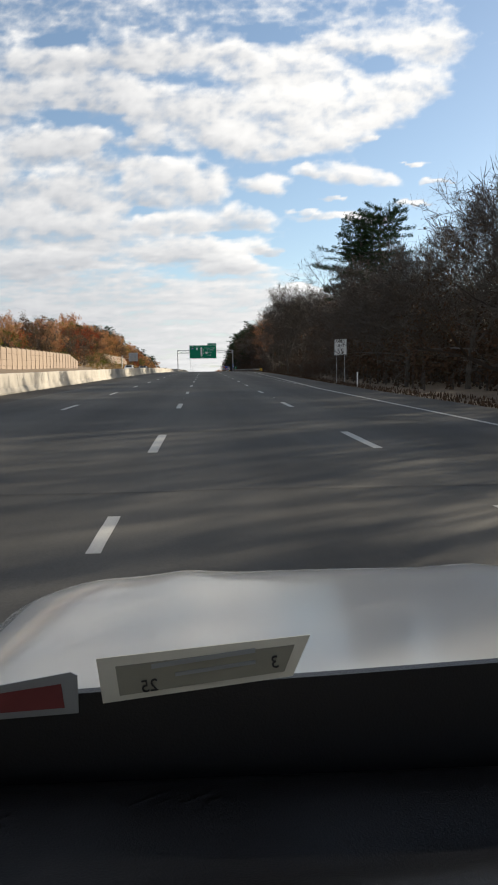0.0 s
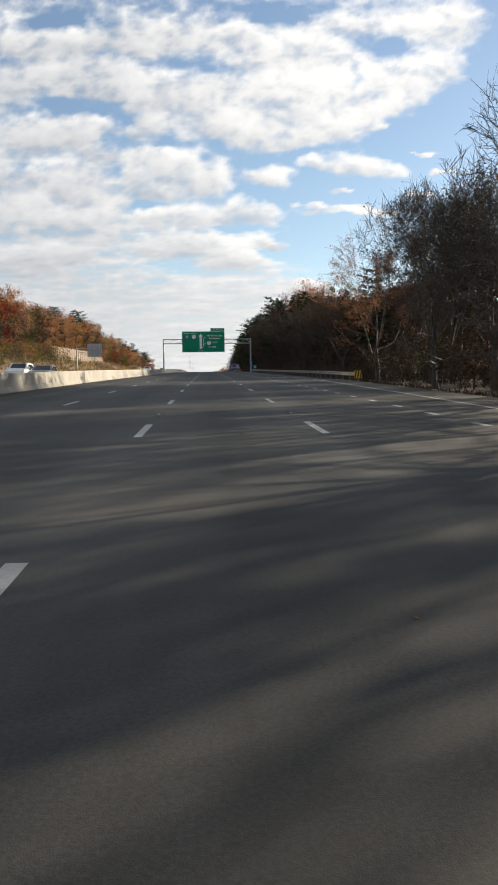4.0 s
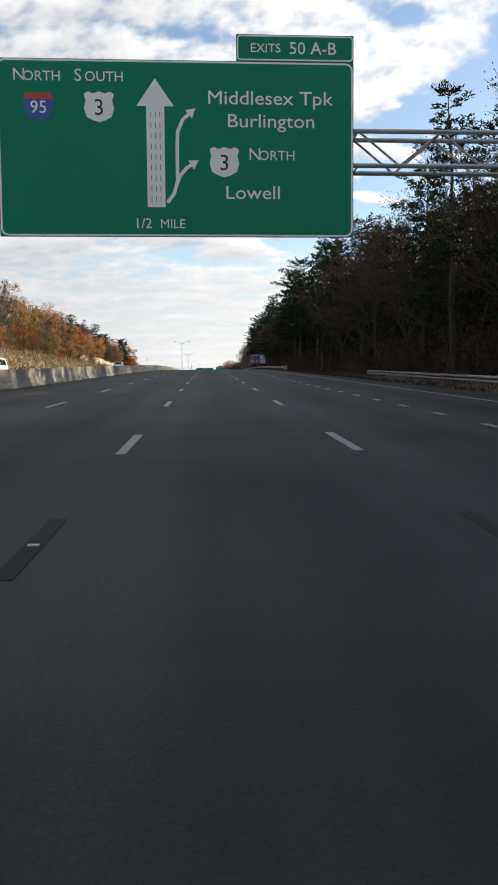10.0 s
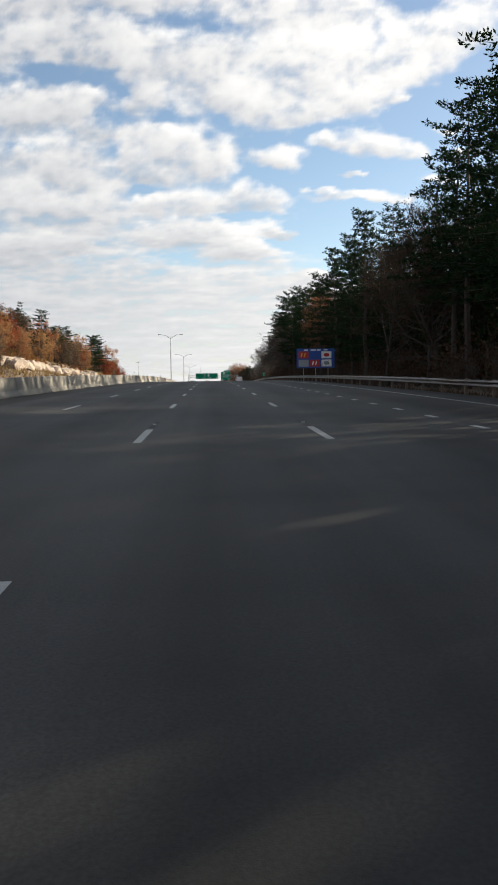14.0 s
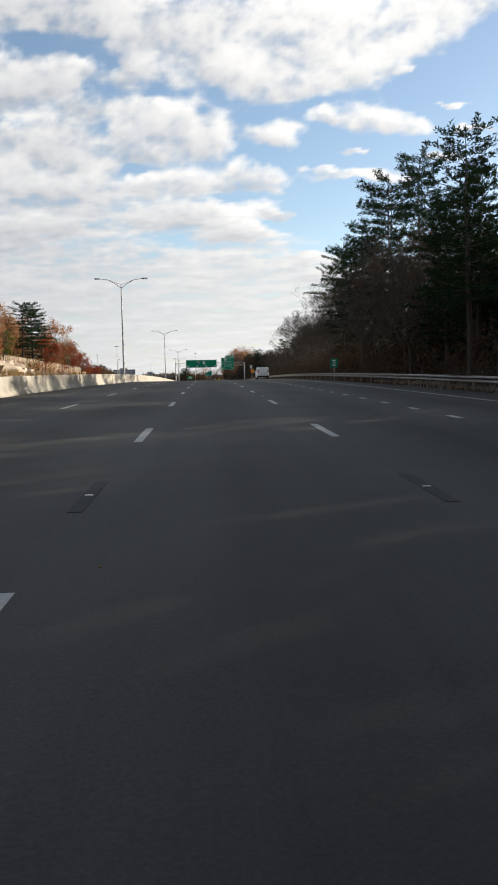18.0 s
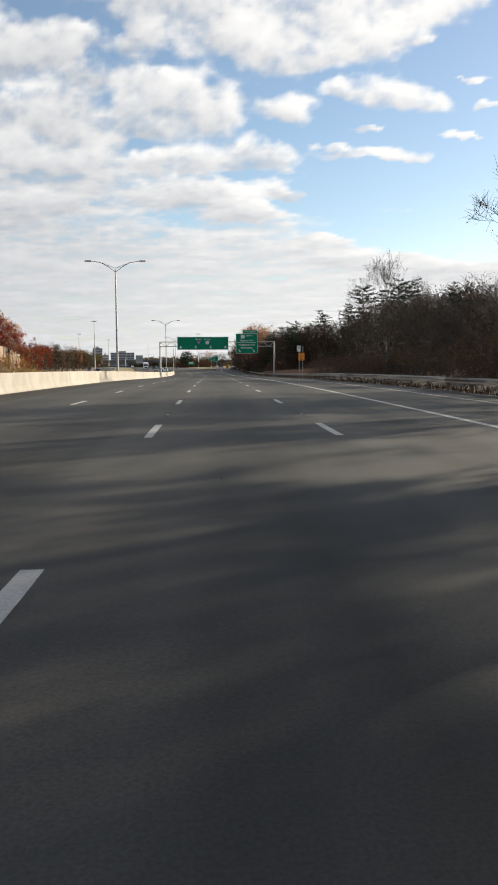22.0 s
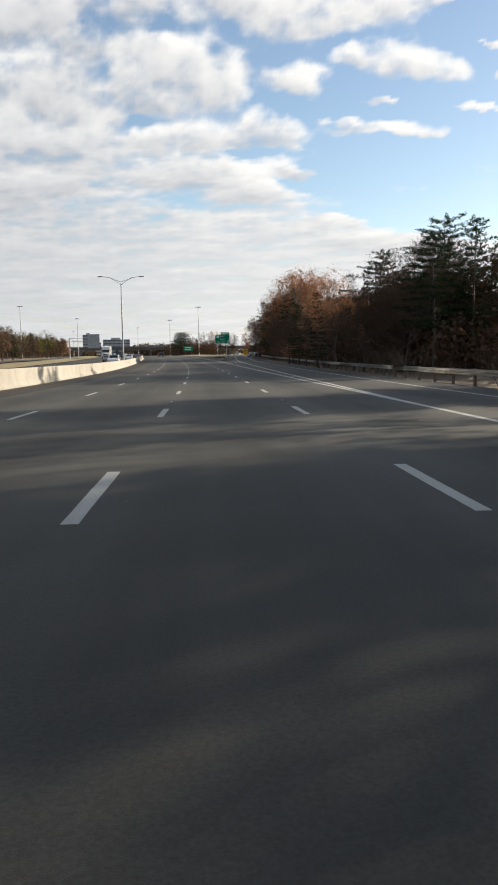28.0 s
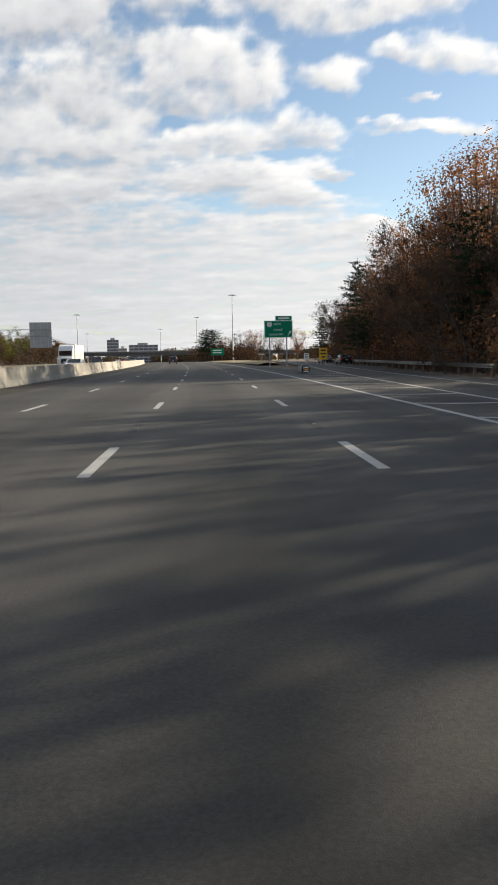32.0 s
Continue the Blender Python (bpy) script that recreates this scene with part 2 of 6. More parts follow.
RUBBER = material("rubber", (0.018, 0.018, 0.018), 0.85, vary=0.2, size=8)
RIM = material("wheel_rim", (0.42, 0.43, 0.44), 0.35, 0.7, vary=0.1)
TAIL_RED = material("tail_lamp", (0.42, 0.012, 0.01), 0.25, vary=0.05)
LAMP_CLEAR = material("clear_lamp", (0.7, 0.7, 0.68), 0.15, vary=0.05)
STICKER_RED = material("sticker_red", (0.16, 0.03, 0.03), 0.7, vary=0.3, size=20)
DASH = material("dashboard_plastic", (0.008, 0.008, 0.010), 0.42, vary=0.15, size=4, grain=0.2, grain_size=300, bump=0.12, bump_size=400, spec=0.5)
STICKER = material("sticker_paper", (0.55, 0.53, 0.46), 0.7, vary=0.1, size=12)
STICKER_GREY = material("sticker_grey", (0.23, 0.22, 0.18), 0.7, vary=0.15, size=20)
ROCK = material("tan_rock", (0.31, 0.252, 0.20), 0.9, vary=0.35, size=1.1, grain=0.3, grain_size=14, bump=0.8, bump_size=5, pick=0.3)
FACADE = material("office_facade", (0.36, 0.34, 0.33), 0.7, vary=0.15, size=0.1)
FACADE_GLASS = material("office_glass", (0.06, 0.09, 0.13), 0.12, vary=0.15, size=0.1)

# ---- helpers of this scene ----
def mesh_object(name, verts, faces, mat, parent=None, uvs=None, label=""):
    me = bpy.data.meshes.new(name)
    me.from_pydata([tuple(v) for v in verts], [], faces)
    if uvs is not None:
        layer = me.uv_layers.new(name="UVMap")
        idx = np.empty(len(me.loops), dtype=np.int32)
        me.loops.foreach_get("vertex_index", idx)
        layer.data.foreach_set("uv", np.asarray(uvs, dtype=np.float32)[idx].ravel())
    me.materials.append(mat)
    ob = new(name, me)
    if parent is not None:
        ob.parent = parent
    if label:
        tagged(ob, label)
    return ob


def part(name, bm, mat, parent, label=""):
    """Links a bmesh as one mesh under a thing or a part."""
    me = bpy.data.meshes.new(name)
    bm.to_mesh(me)
    bm.free()
    me.materials.append(mat)
    ob = new(name, me)
    ob.parent = parent
    if label:
        tagged(ob, label)
    return ob


def again(ob, m, parent):
    """Another object on the same mesh, at m under parent."""
    o = ob.copy()
    scene.collection.objects.link(o)
    o.parent = parent
    o.matrix_basis = m
    return o


def thing(name, m, label, category, group="", kind=""):
    ob = new(name)
    ob.empty_display_size = 0.2
    ob.matrix_basis = m
    return tagged(ob, label, category, group, kind)


def box(bm, x0, y0, z0, x1, y1, z1, bevel=0.0):
    r = bmesh.ops.create_cube(bm, size=1.0)["verts"]
    for v in r:
        v.co = Vector((x0 + (v.co.x + 0.5) * (x1 - x0), y0 + (v.co.y + 0.5) * (y1 - y0), z0 + (v.co.z + 0.5) * (z1 - z0)))
    if bevel:
        edges = list({e for v in r for e in v.link_edges})
        bmesh.ops.bevel(bm, geom=edges, offset=bevel, segments=2, affect="EDGES")
    return bm


def a_box(x0, y0, z0, x1, y1, z1, bevel=0.0):
    return box(bmesh.new(), x0, y0, z0, x1, y1, z1, bevel)


def rod(bm, a, b, r0, r1=None, sides=8):
    r1 = r0 if r1 is None else r1
    a, b = Vector(a), Vector(b)
    d = (b - a).normalized()
    u = d.orthogonal().normalized()
    w = d.cross(u)
    rings = []
    for p, r in ((a, r0), (b, r1)):
        rings.append([bm.verts.new(p + (u * math.cos(k * 2 * math.pi / sides) + w * math.sin(k * 2 * math.pi / sides)) * r) for k in range(sides)])
    for k in range(sides):
        bm.faces.new((rings[0][k], rings[0][(k + 1) % sides], rings[1][(k + 1) % sides], rings[1][k]))
    bm.faces.new(rings[0][::-1])
    bm.faces.new(rings[1])
    return bm


def a_rod(a, b, r0, r1=None, sides=8):
    return rod(bmesh.new(), a, b, r0, r1, sides)


def plate(points, thick, y=0.0):
    """A flat plate in the xz plane with the outline given, its face towards -y."""
    bm = bmesh.new()
    f = bm.faces.new([bm.verts.new((x, y, z)) for x, z in points])
    if f.normal.y > 0 or (f.normal_update() or f.normal.y > 0):
        f.normal_flip()
    back = bmesh.ops.extrude_face_region(bm, geom=[f])["geom"]
    for v in back:
        if isinstance(v, bmesh.types.BMVert):
            v.co.y += thick
    bmesh.ops.recalc_face_normals(bm, faces=bm.faces)
    return bm


def rounded(x0, z0, x1, z1, r, n=4):
    pts = []
    for cx, cz, a0 in ((x1 - r, z1 - r, 0), (x0 + r, z1 - r, 90), (x0 + r, z0 + r, 180), (x1 - r, z0 + r, 270)):
        pts += [(cx + r * math.cos(radians(a0 + 90 * k / n)), cz + r * math.sin(radians(a0 + 90 * k / n))) for k in range(n + 1)]
    return pts


def words(text, size, x, z, mat, parent, y=-0.012, align="LEFT", name="lettering", squeeze=1.0):
    """Raised lettering that faces -y, its lower left (or middle) at x, z."""
    cu = bpy.data.curves.new("lettering", "FONT")
    cu.body, cu.size, cu.align_x, cu.extrude, cu.offset = text, size / 0.73, align, 0.003, 0.0
    cu.resolution_u = 3
    tmp = bpy.data.objects.new("lettering", cu)
    me = bpy.data.meshes.new_from_object(tmp)
    bpy.data.objects.remove(tmp)
    me.materials.clear()
    me.materials.append(mat)
    ob = new(name, me)
    ob.parent = parent
    ob.matrix_basis = pose(x, y, z, 90, 0, 0) @ Matrix.Diagonal((squeeze, 1, 1, 1))
    return ob


def extrude_along(name, profile, s0, s1, step, mat, parent=None, off=lambda s: 0.0, closed=False, uv=False, up=lambda s: 0.0):
    """A profile of (off, up) points drawn along the road."""
    n = max(1, int(round((s1 - s0) / step)))
    verts, faces, uvs = [], [], []
    k = len(profile)
    for i in range(n + 1):
        s = s0 + (s1 - s0) * i / n
        for o, u in profile:
            verts.append(at(s, o + off(s), u + up(s)))
            uvs.append((o + off(s), s))
        if i:
            a, b = (i - 1) * k, i * k
            for j in range(k if closed else k - 1):
                q = (j + 1) % k
                faces.append((a + j, a + q, b + q, b + j))
    return mesh_object(name, verts, faces, mat, parent, uvs if uv else None)


# ---- the lie of the land ----
def gore(s):
    """Where the left edge of the leaving lane runs."""
    d = max(0.0, s - 785.0)
    e = max(0.0, s - 895.0)
    wide = 0.0006 * e * e if e < 60 else 2.16 + 0.072 * (e - 60)
    return 5.49 + 0.024 * d + 0.00003 * d * d + wide


def edge(s):
    """The right edge line."""
    if s < 170:
        return 5.49 + 3.66 * float(np.interp(s, (45, 110, 170), (0.0, 0.5, 1.0)))
    return max(9.15, gore(s) + float(np.interp(s, (740, 790), (3.66, 3.5))))


def rail_off(s):
    return edge(s) + float(np.interp(s, (170, 200, 740, 800, 850, 900, 985), (2.4, 2.9, 2.9, 3.6, 4.4, 5.6, 4.4)))


def land(s, off):
    """Height of the ground over the road's surface."""
    bump_ = noise.noise(Vector((s * 0.02, off * 0.03, 0.0))) * 0.5
    if off < -28.5:
        d = -28.5 - off
        rise = float(np.interp(s, (-100, 180, 300, 450, 720, 830, 1000), (0.10, 0.13, 0.30, 0.30, 0.20, 0.02, 0.0)))
        tall = float(np.interp(s, (-100, 180, 300, 450, 720, 830, 1000), (4, 5, 9, 10, 7, 0.6, 0)))
        return min(d * rise, tall) + bump_ * min(1, d / 8) - 0.12
    e = edge(s) + 2.3
    if off > e:
        d = off - e
        rise = float(np.interp(s, (0, 600, 680, 800, 900), (0.02, 0.02, 0.07, 0.07, 0.03)))
        return -0.12 - 0.3 * min(1, d / 3) + min(d * rise, 2.5) + bump_ * min(1, d / 6) * 0.6
    return -0.25


_ss = list(range(-400, 1700, 12)) + list(range(1700, 4780, 80))
_oo = [-2400, -1200, -700, -400, -250, -180, -140, -110, -95, -80, -70, -62, -55, -49, -45, -41, -37, -34, -31, -28.5, -27.6, -12, 2, 7.5]
_oo2 = [0.0, 1.5, 3.5, 6, 9, 12, 16, 21, 27, 35, 45, 60, 80, 110, 160, 240, 400, 700, 1300, 2400]
verts, faces = [], []
for s in _ss:
    for o in _oo:
        verts.append(at(s, o, land(s, o)))
    for o in _oo2:
        verts.append(at(s, edge(s) + 2.31 + o, land(s, edge(s) + 2.31 + o)))
_k = len(_oo) + len(_oo2)
for i in range(len(_ss) - 1):
    for j in range(_k - 1):
        a = i * _k + j
        faces.append((a, a + 1, a + _k + 1, a + _k))
ground = tagged(mesh_object("ground", verts, faces, SOIL), "brown leaf litter and rough grass beside the road", "ground", kind="structure")
for p in ground.data.polygons:
    p.use_smooth = True

# ---- roads ----
road = thing("road", Matrix(), "worn grey asphalt motorway with white lane lines", "road", kind="structure")
_n = int((1700 + 100) / 4)
verts, faces, uvs = [], [], []
_prof = (-8.65, -5.49, -1.83, 1.83, 5.49)
for i in range(_n + 1):
    s = -100 + 4 * i
    brim = edge(s) if s < 950 else 6.4
    for o in (*_prof, brim + 0.4, brim + 2.3):
        verts.append(at(s, o))
        uvs.append((o, s))
    verts.append(at(s, brim + 2.3, -0.4))
    uvs.append((brim + 2.7, s))
    if i:
        for j in range(7):
            a = (i - 1) * 8 + j
            faces.append((a, a + 1, a + 9, a + 8))
mesh_object("lanes", verts, faces, ASPHALT, road, uvs)
verts, faces, uvs = [], [], []
for i in range(91):
    s = 946 + 5 * i
    for o in (gore(s) - 1.2, gore(s), edge(s) + 0.4, max(edge(s) + 2.3, rail_off(s) - 1.2)):
        verts.append(at(s, o, 0.0))
        uvs.append((o, s))
    if i:
        for j in range(3):
            a = (i - 1) * 4 + j
            faces.append((a, a + 1, a + 5, a + 4))
mesh_object("exit_lane", verts, faces, ASPHALT, road, uvs)
extrude_along("left_shoulder", [(-10.75, 0.0), (-8.65, 0.0)], -100, 1700, 4, SHOULDER, road, uv=True)
extrude_along("far_lanes", [(-27.6, -0.4), (-27.6, 0.0), (-24, 0.0), (-20, 0.0), (-16, 0.0), (-11.6, 0.0)], -100, 1700, 6, ASPHALT, road, uv=True)
ramp = tagged(extrude_along("ramp", [(-47, 0.02), (-43, 0.03), (-39.5, 0.02)], 850, 1600, 10, ASPHALT, uv=True, up=lambda s: land(s, -43) + 0.15), "grey asphalt slip road beyond the far lanes", "road", kind="structure")
v, f = [], []
for i in range(16):
    q = 1000 + i * 10
    lo, hi = 10.5, max(11.5, gore(q) - 2.5)
    v += [at(q, lo + (hi - lo) * k / 4, 0.03 + (0.0, 0.25, 0.35, 0.25, 0.0)[k]) for k in range(5)]
for i in range(15):
    f += [(i * 5 + k, i * 5 + k + 1, i * 5 + k + 6, i * 5 + k + 5) for k in range(4)]
tagged(mesh_object("gore_grass", v, f, GRASS), "dry yellowish grass between the motorway and the slip road", "grass", kind="structure")
tagged(extrude_along("verge", [(-39, 0.0), (-36, 0.25), (-33, 0.25), (-28.6, 0.0)], 800, 1600, 10, GRASS, up=lambda s: 0.02), "dry yellowish mown grass island", "grass", kind="structure")

PHASE, PERIOD = 62.97 - 7 * 12.192, 12.192
_dash = None
for o in (-5.49, -1.83, 1.83):
    for k in range(98):
        s = PHASE + k * PERIOD + (0.16 if o > 0 else 0.0)
        early = s < 10
        s += 5.75 if early else (2.0 if 362 < s < 440 else 0.0)
        m = there(s, o, 0.004, tilt=slope(s + 1.5)) @ Matrix.Diagonal((0.72 if early else 1.0, 0.45 if early else 1.0, 1, 1))
        if _dash is None:
            bm = bmesh.new()
            left = [bm.verts.new((-0.08 + random.uniform(-0.006, 0.006), 3.05 * i / 5, 0)) for i in range(6)]
            right = [bm.verts.new((0.08 + random.uniform(-0.006, 0.006), 3.05 * i / 5, 0)) for i in range(6)]
            for i in range(5):
                bm.faces.new((left[i], right[i], right[i + 1], left[i + 1]))
            _dash = part("lane_dash", bm, LINE_PAINT, road)
            _dash.matrix_basis = m
        else:
            again(_dash, m, road)
_short = part("short_dash", a_box(-0.09, 0, 0, 0.09, 0.92, 0.003), LINE_PAINT, road)
_short.matrix_basis = there(52, 5.49, 0.003, tilt=slope(52))
for k in range(1, 152):
    s = 52 + k * 3.66
    again(_short, there(s, 5.49, 0.003, tilt=slope(s)), road)
_slot = part("marker_slot", a_box(-0.075, 0, 0, 0.075, 1.9, 0.003), SLOT, road)
_stud = part("road_stud", a_box(-0.045, -0.03, 0, 0.045, 0.03, 0.010, 0.004), REFLECTOR, road)
_slot.matrix_basis, _stud.matrix_basis = there(PHASE + 7, -1.83, 0.002), there(PHASE + 7.9, -1.83, 0.006)
for k in range(2, 48):
    for o in (-1.83, 1.83):
        s = PHASE + 5.6 + k * 2 * PERIOD
        again(_slot, there(s, o, 0.002, tilt=slope(s)), road)
        again(_stud, there(s + 0.9, o, 0.006, tilt=slope(s)), road)


def painted_line(name, off, s0, s1, width=0.15, step=5.0, mat=LINE_PAINT):
    return extrude_along(name, [(-width / 2, 0.004), (width / 2, 0.004)], s0, s1, step, mat, road, off=off)


painted_line("edge_line", edge, -100, 1400)
painted_line("edge_line", lambda s: 5.49, 612, 1400, 0.2)
painted_line("edge_line", gore, 785, 1400, 0.2)
for k in range(24):
    s = 809.0 + k * 5.2
    a, b = 5.6, gore(s) - 0.1
    if b - a > 0.5:
        v, n = [], 6
        for i in range(n + 1):
            f = i / n
            back = s - 0.12 * (b - a) * f - 0.35 * math.sin(math.pi * f)
            v += [at(back, a + (b - a) * f, 0.004), at(back + 0.3, a + (b - a) * f, 0.004)]
        mesh_object("gore_bar", v, [(2 * i, 2 * i + 2, 2 * i + 3, 2 * i + 1) for i in range(n)], LINE_PAINT, road)


def arrow(s, o):
    pts = [(-0.1, 0), (0.1, 0), (0.1, 2.2), (0.45, 2.2), (0, 3.6), (-0.45, 2.2), (-0.1, 2.2)]
    bm = bmesh.new()
    bm.faces.new([bm.verts.new((x, y, 0)) for x, y in pts])
    part("painted_arrow", bm, LINE_PAINT, road).matrix_basis = there(s, o, 0.005, tilt=slope(s))


for s in (186, 246, 584, 600):
    arrow(s, 7.3)
# words on the road too flat to read
for s in (188, 583, 608):
    for k in range(4):
        part("painted_letter", a_box(-0.16, 0, 0, 0.16, 2.4, 0.003), LINE_PAINT, road).matrix_basis = there(s + 4.5, 6.3 + k * 0.62, 0.003, tilt=slope(s))
# tar-filled joints across the lanes and small debris
for s, o0, o1 in ((10.5, -6, 7), (18, -2, 9), (694, -4, 8.5), (700, -9, 5), (176, -8, 9), (560, -8, 6), (690, 2, 8)):
    v, f = [], []
    for i in range(25):
        o = o0 + (o1 - o0) * i / 24
        y = s + noise.noise(Vector((o * 0.5, s, 0))) * 0.25
        v += [at(y, o, 0.003), at(y + 0.07 + 0.03 * noise.noise(Vector((o, s, 3))), o, 0.003)]
        if i:
            f.append((2 * i - 2, 2 * i, 2 * i + 1, 2 * i - 1))
    mesh_object("tar_joint", v, f, SLOT, road)
# rounded patch of darker colour on the leaving lane
v = [at(664.4 + 3.4 * math.sin(a_), 6.6 + (3.8 if math.cos(a_) < 0 else 2.2) * math.cos(a_) + 0.12 * math.sin(5 * a_), 0.0025) for a_ in np.linspace(0, 2 * math.pi, 29)[:-1]]
mesh_object("asphalt_patch", v, [tuple(range(28))], ASPHALT_DARK, road, uvs=[(p_.x, p_.y) for p_ in v], label="dark patch on the asphalt")
rng = random.Random(5)
for k in range(170):
    s, o = rng.uniform(0, 900), rng.choice((rng.uniform(-9, 9), rng.uniform(-1.5, 1.5)))
    r = rng.uniform(0.008, 0.020)
    bm = bmesh.new()
    bmesh.ops.create_icosphere(bm, subdivisions=1, radius=r)
    bmesh.ops.scale(bm, vec=(1, 1.3, 0.35), verts=bm.verts)
    if k == 0:
        chips = thing("litter", Matrix(), "small pale chips and leaves on the asphalt", "litter", kind="stuff")
        _v, _f = [], []
    p = at(s, o, r * 0.3)
    n0 = len(_v)
    _v += [v.co + p for v in bm.verts]
    bm.verts.index_update()
    _f += [tuple(n0 + v.index for v in f.verts) for f in bm.faces]
    bm.free()
mesh_object("chips", _v, _f, STRAW, chips)

# ---- clouds: a layer some 1,050 m up that sinks to the distance ----
def cloud_layer():
    mid = at(435, 0, 0)
    az = np.radians(np.concatenate([np.linspace(-180, -45, 45), np.linspace(-44, 36, 340), np.linspace(39, 180, 40)]))
    el = np.radians(np.concatenate([0.4 + 40.0 * np.linspace(0, 1, 210) ** 1.25, np.linspace(42, 84, 22)]))
    nu, nv = len(az), len(el)
    az, el = np.meshgrid(az, el)
    r = np.minimum(1050 / np.sin(el), 4250.0)
    x, y, z = np.sin(az) * np.cos(el), np.cos(az) * np.cos(el), np.sin(el)
    # plan of the sky: u to the right and v down, in hundredths of a turned and tilted view
    ta, te = radians(3.18), radians(-4.46)
    x2, y2 = x * math.cos(ta) - y * math.sin(ta), x * math.sin(ta) + y * math.cos(ta)
    y3, z3 = y2 * math.cos(te) + z * math.sin(te), -y2 * math.sin(te) + z * math.cos(te)
    ahead = y3 > 0.35
    u, v = np.where(ahead, 441 + 1337 * x2 / np.maximum(y3, 0.35), -2600 + 900 * az), np.where(ahead, 784 - 1337 * z3 / np.maximum(y3, 0.35), 600 - 1500 * el)
    # heaps of cloud and the blue lanes between them: middle and half widths
    high = ((560, 80, 170, 75), (450, 120, 110, 60), (690, 60, 120, 70), (640, 140, 80, 40), (800, 20, 110, 40), (530, 165, 60, 30), (380, 60, 70, 60),
            (560, -30, 160, 50), (170, 40, 110, 45), (250, 130, 45, 45), (270, 60, 80, 50), (120, 10, 120, 40), (-60, 30, 90, 50), (870, -100, 110, 50),
            (665, -95, 90, 30), (250, -80, 160, 40), (430, -75, 70, 30), (60, -60, 110, 40))
    middle = ((90, 145, 105, 38), (20, 150, 60, 35), (160, 190, 50, 25), (80, 250, 120, 40), (150, 290, 70, 35), (20, 300, 60, 40), (110, 345, 110, 45),
              (310, 235, 110, 48), (270, 270, 60, 30), (380, 250, 45, 35), (250, 200, 50, 20), (450, 322, 62, 28), (360, 335, 100, 22), (280, 330, 60, 20),
              (495, 250, 52, 24), (490, 386, 32, 13), (330, 385, 100, 24), (400, 395, 40, 20), (60, 405, 110, 35), (430, 420, 70, 14), (-90, 200, 90, 60),
              (-100, 330, 90, 60))
    aside_ = ((660, 225, 80, 26), (720, 245, 50, 18), (590, 222, 40, 14), (625, 278, 34, 6), (630, 322, 90, 12), (690, 330, 45, 10), (560, 310, 25, 8),
              (790, 297, 45, 6), (790, 205, 40, 6), (715, 145, 25, 8), (840, 246, 30, 6), (560, 470, 60, 10), (640, 500, 90, 12), (800, 520, 120, 16))
    lanes = ((60, 82, 80, 15), (150, 92, 60, 12), (197, 122, 16, 34), (25, 225, 45, 9), (190, 172, 26, 16), (290, 174, 62, 15), (395, 187, 44, 13),
             (350, -5, 72, 22), (240, 306, 50, 8), (430, 282, 44, 16), (425, 357, 60, 8), (290, 425, 55, 11), (120, 430, 55, 8), (470, 405, 34, 9),
             (680, 28, 14, 22), (80, -115, 70, 22), (530, -125, 60, 24), (745, -45, 70, 26), (210, 232, 18, 18))
    # marks grow flat towards the horizon
    w = np.where(v < 330, v, 330 + (v - 330) * (1 + np.clip(v - 330, 0, 400) / 110))
    rough, lump, pull, push = (np.empty(u.shape) for _ in range(4))
    for i in range(nv):
        for j in range(nu):
            a, b = u[i, j], w[i, j]
            rough[i, j] = noise.fractal(Vector((a / 95.0, b / 58.0, 0.0)), 0.9, 2.0, 6)
            lump[i, j] = 0.35 - abs(noise.noise(Vector((a / 50.0, b / 32.0, 7.0)))) - 0.6 * abs(noise.noise(Vector((a / 22.0, b / 15.0, 3.0))))
            pull[i, j] = noise.fractal(Vector((a / 60.0, b / 45.0, 11.0)), 0.8, 2.0, 3)
            push[i, j] = noise.fractal(Vector((a / 60.0, b / 45.0, 23.0)), 0.8, 2.0, 3)
    rough = 0.70 * rough + 0.70 * lump
    uu, vv = u + 26 * pull, v + 13 * push
    d = np.full(u.shape, -1.2)
    low, share = np.zeros(u.shape), np.full(u.shape, 1e-4)
    for cx, cy, rx, ry in (*high, *middle, *aside_):
        e = np.maximum(1 - ((uu - cx) / rx) ** 2 - ((vv - cy) / ry) ** 2, -3)
        k = np.exp(3 * e)
        low, share = low + k * np.clip((v - cy) / ry, -1.5, 1.5), share + k
        d = np.log(np.exp(4 * d) + np.exp(4 * e)) / 4
    low = low / share
    blue = np.zeros(u.shape)
    for cx, cy, rx, ry in lanes:
        blue = np.maximum(blue, np.exp(-(((uu - cx) / rx) ** 2 + ((vv - cy) / ry) ** 2) * 0.9))
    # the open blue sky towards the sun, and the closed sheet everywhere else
    brink = np.interp(v, (-140, 0, 60, 100, 150, 190, 205, 260, 330, 420, 470, 530), (960, 900, 860, 780, 690, 560, 440, 440, 500, 500, 540, 950))
    open_ = 1 / (1 + np.exp(-(uu - brink) / 20.0))
    flat = np.clip((v - 330) / 200, 0, 1)
    cover = 0.34 + 0.38 * np.clip(d, -1.0, 0.6) + 0.62 * rough
    cover = cover - open_ * (0.70 - 0.62 * np.clip(d + 0.30, 0, 1)) - 0.70 * blue
    cover += np.clip((v - 360) / 130, 0, 1) * (0.62 - 0.16 * open_)
    # clear round the sun
    near_sun = np.sin(el) * math.sin(radians(SUN_EL)) + np.cos(el) * math.cos(radians(SUN_EL)) * np.cos(az - radians(SUN_AZ))
    cover -= 1.6 * np.clip((near_sun - 0.88) / 0.06, 0, 1)
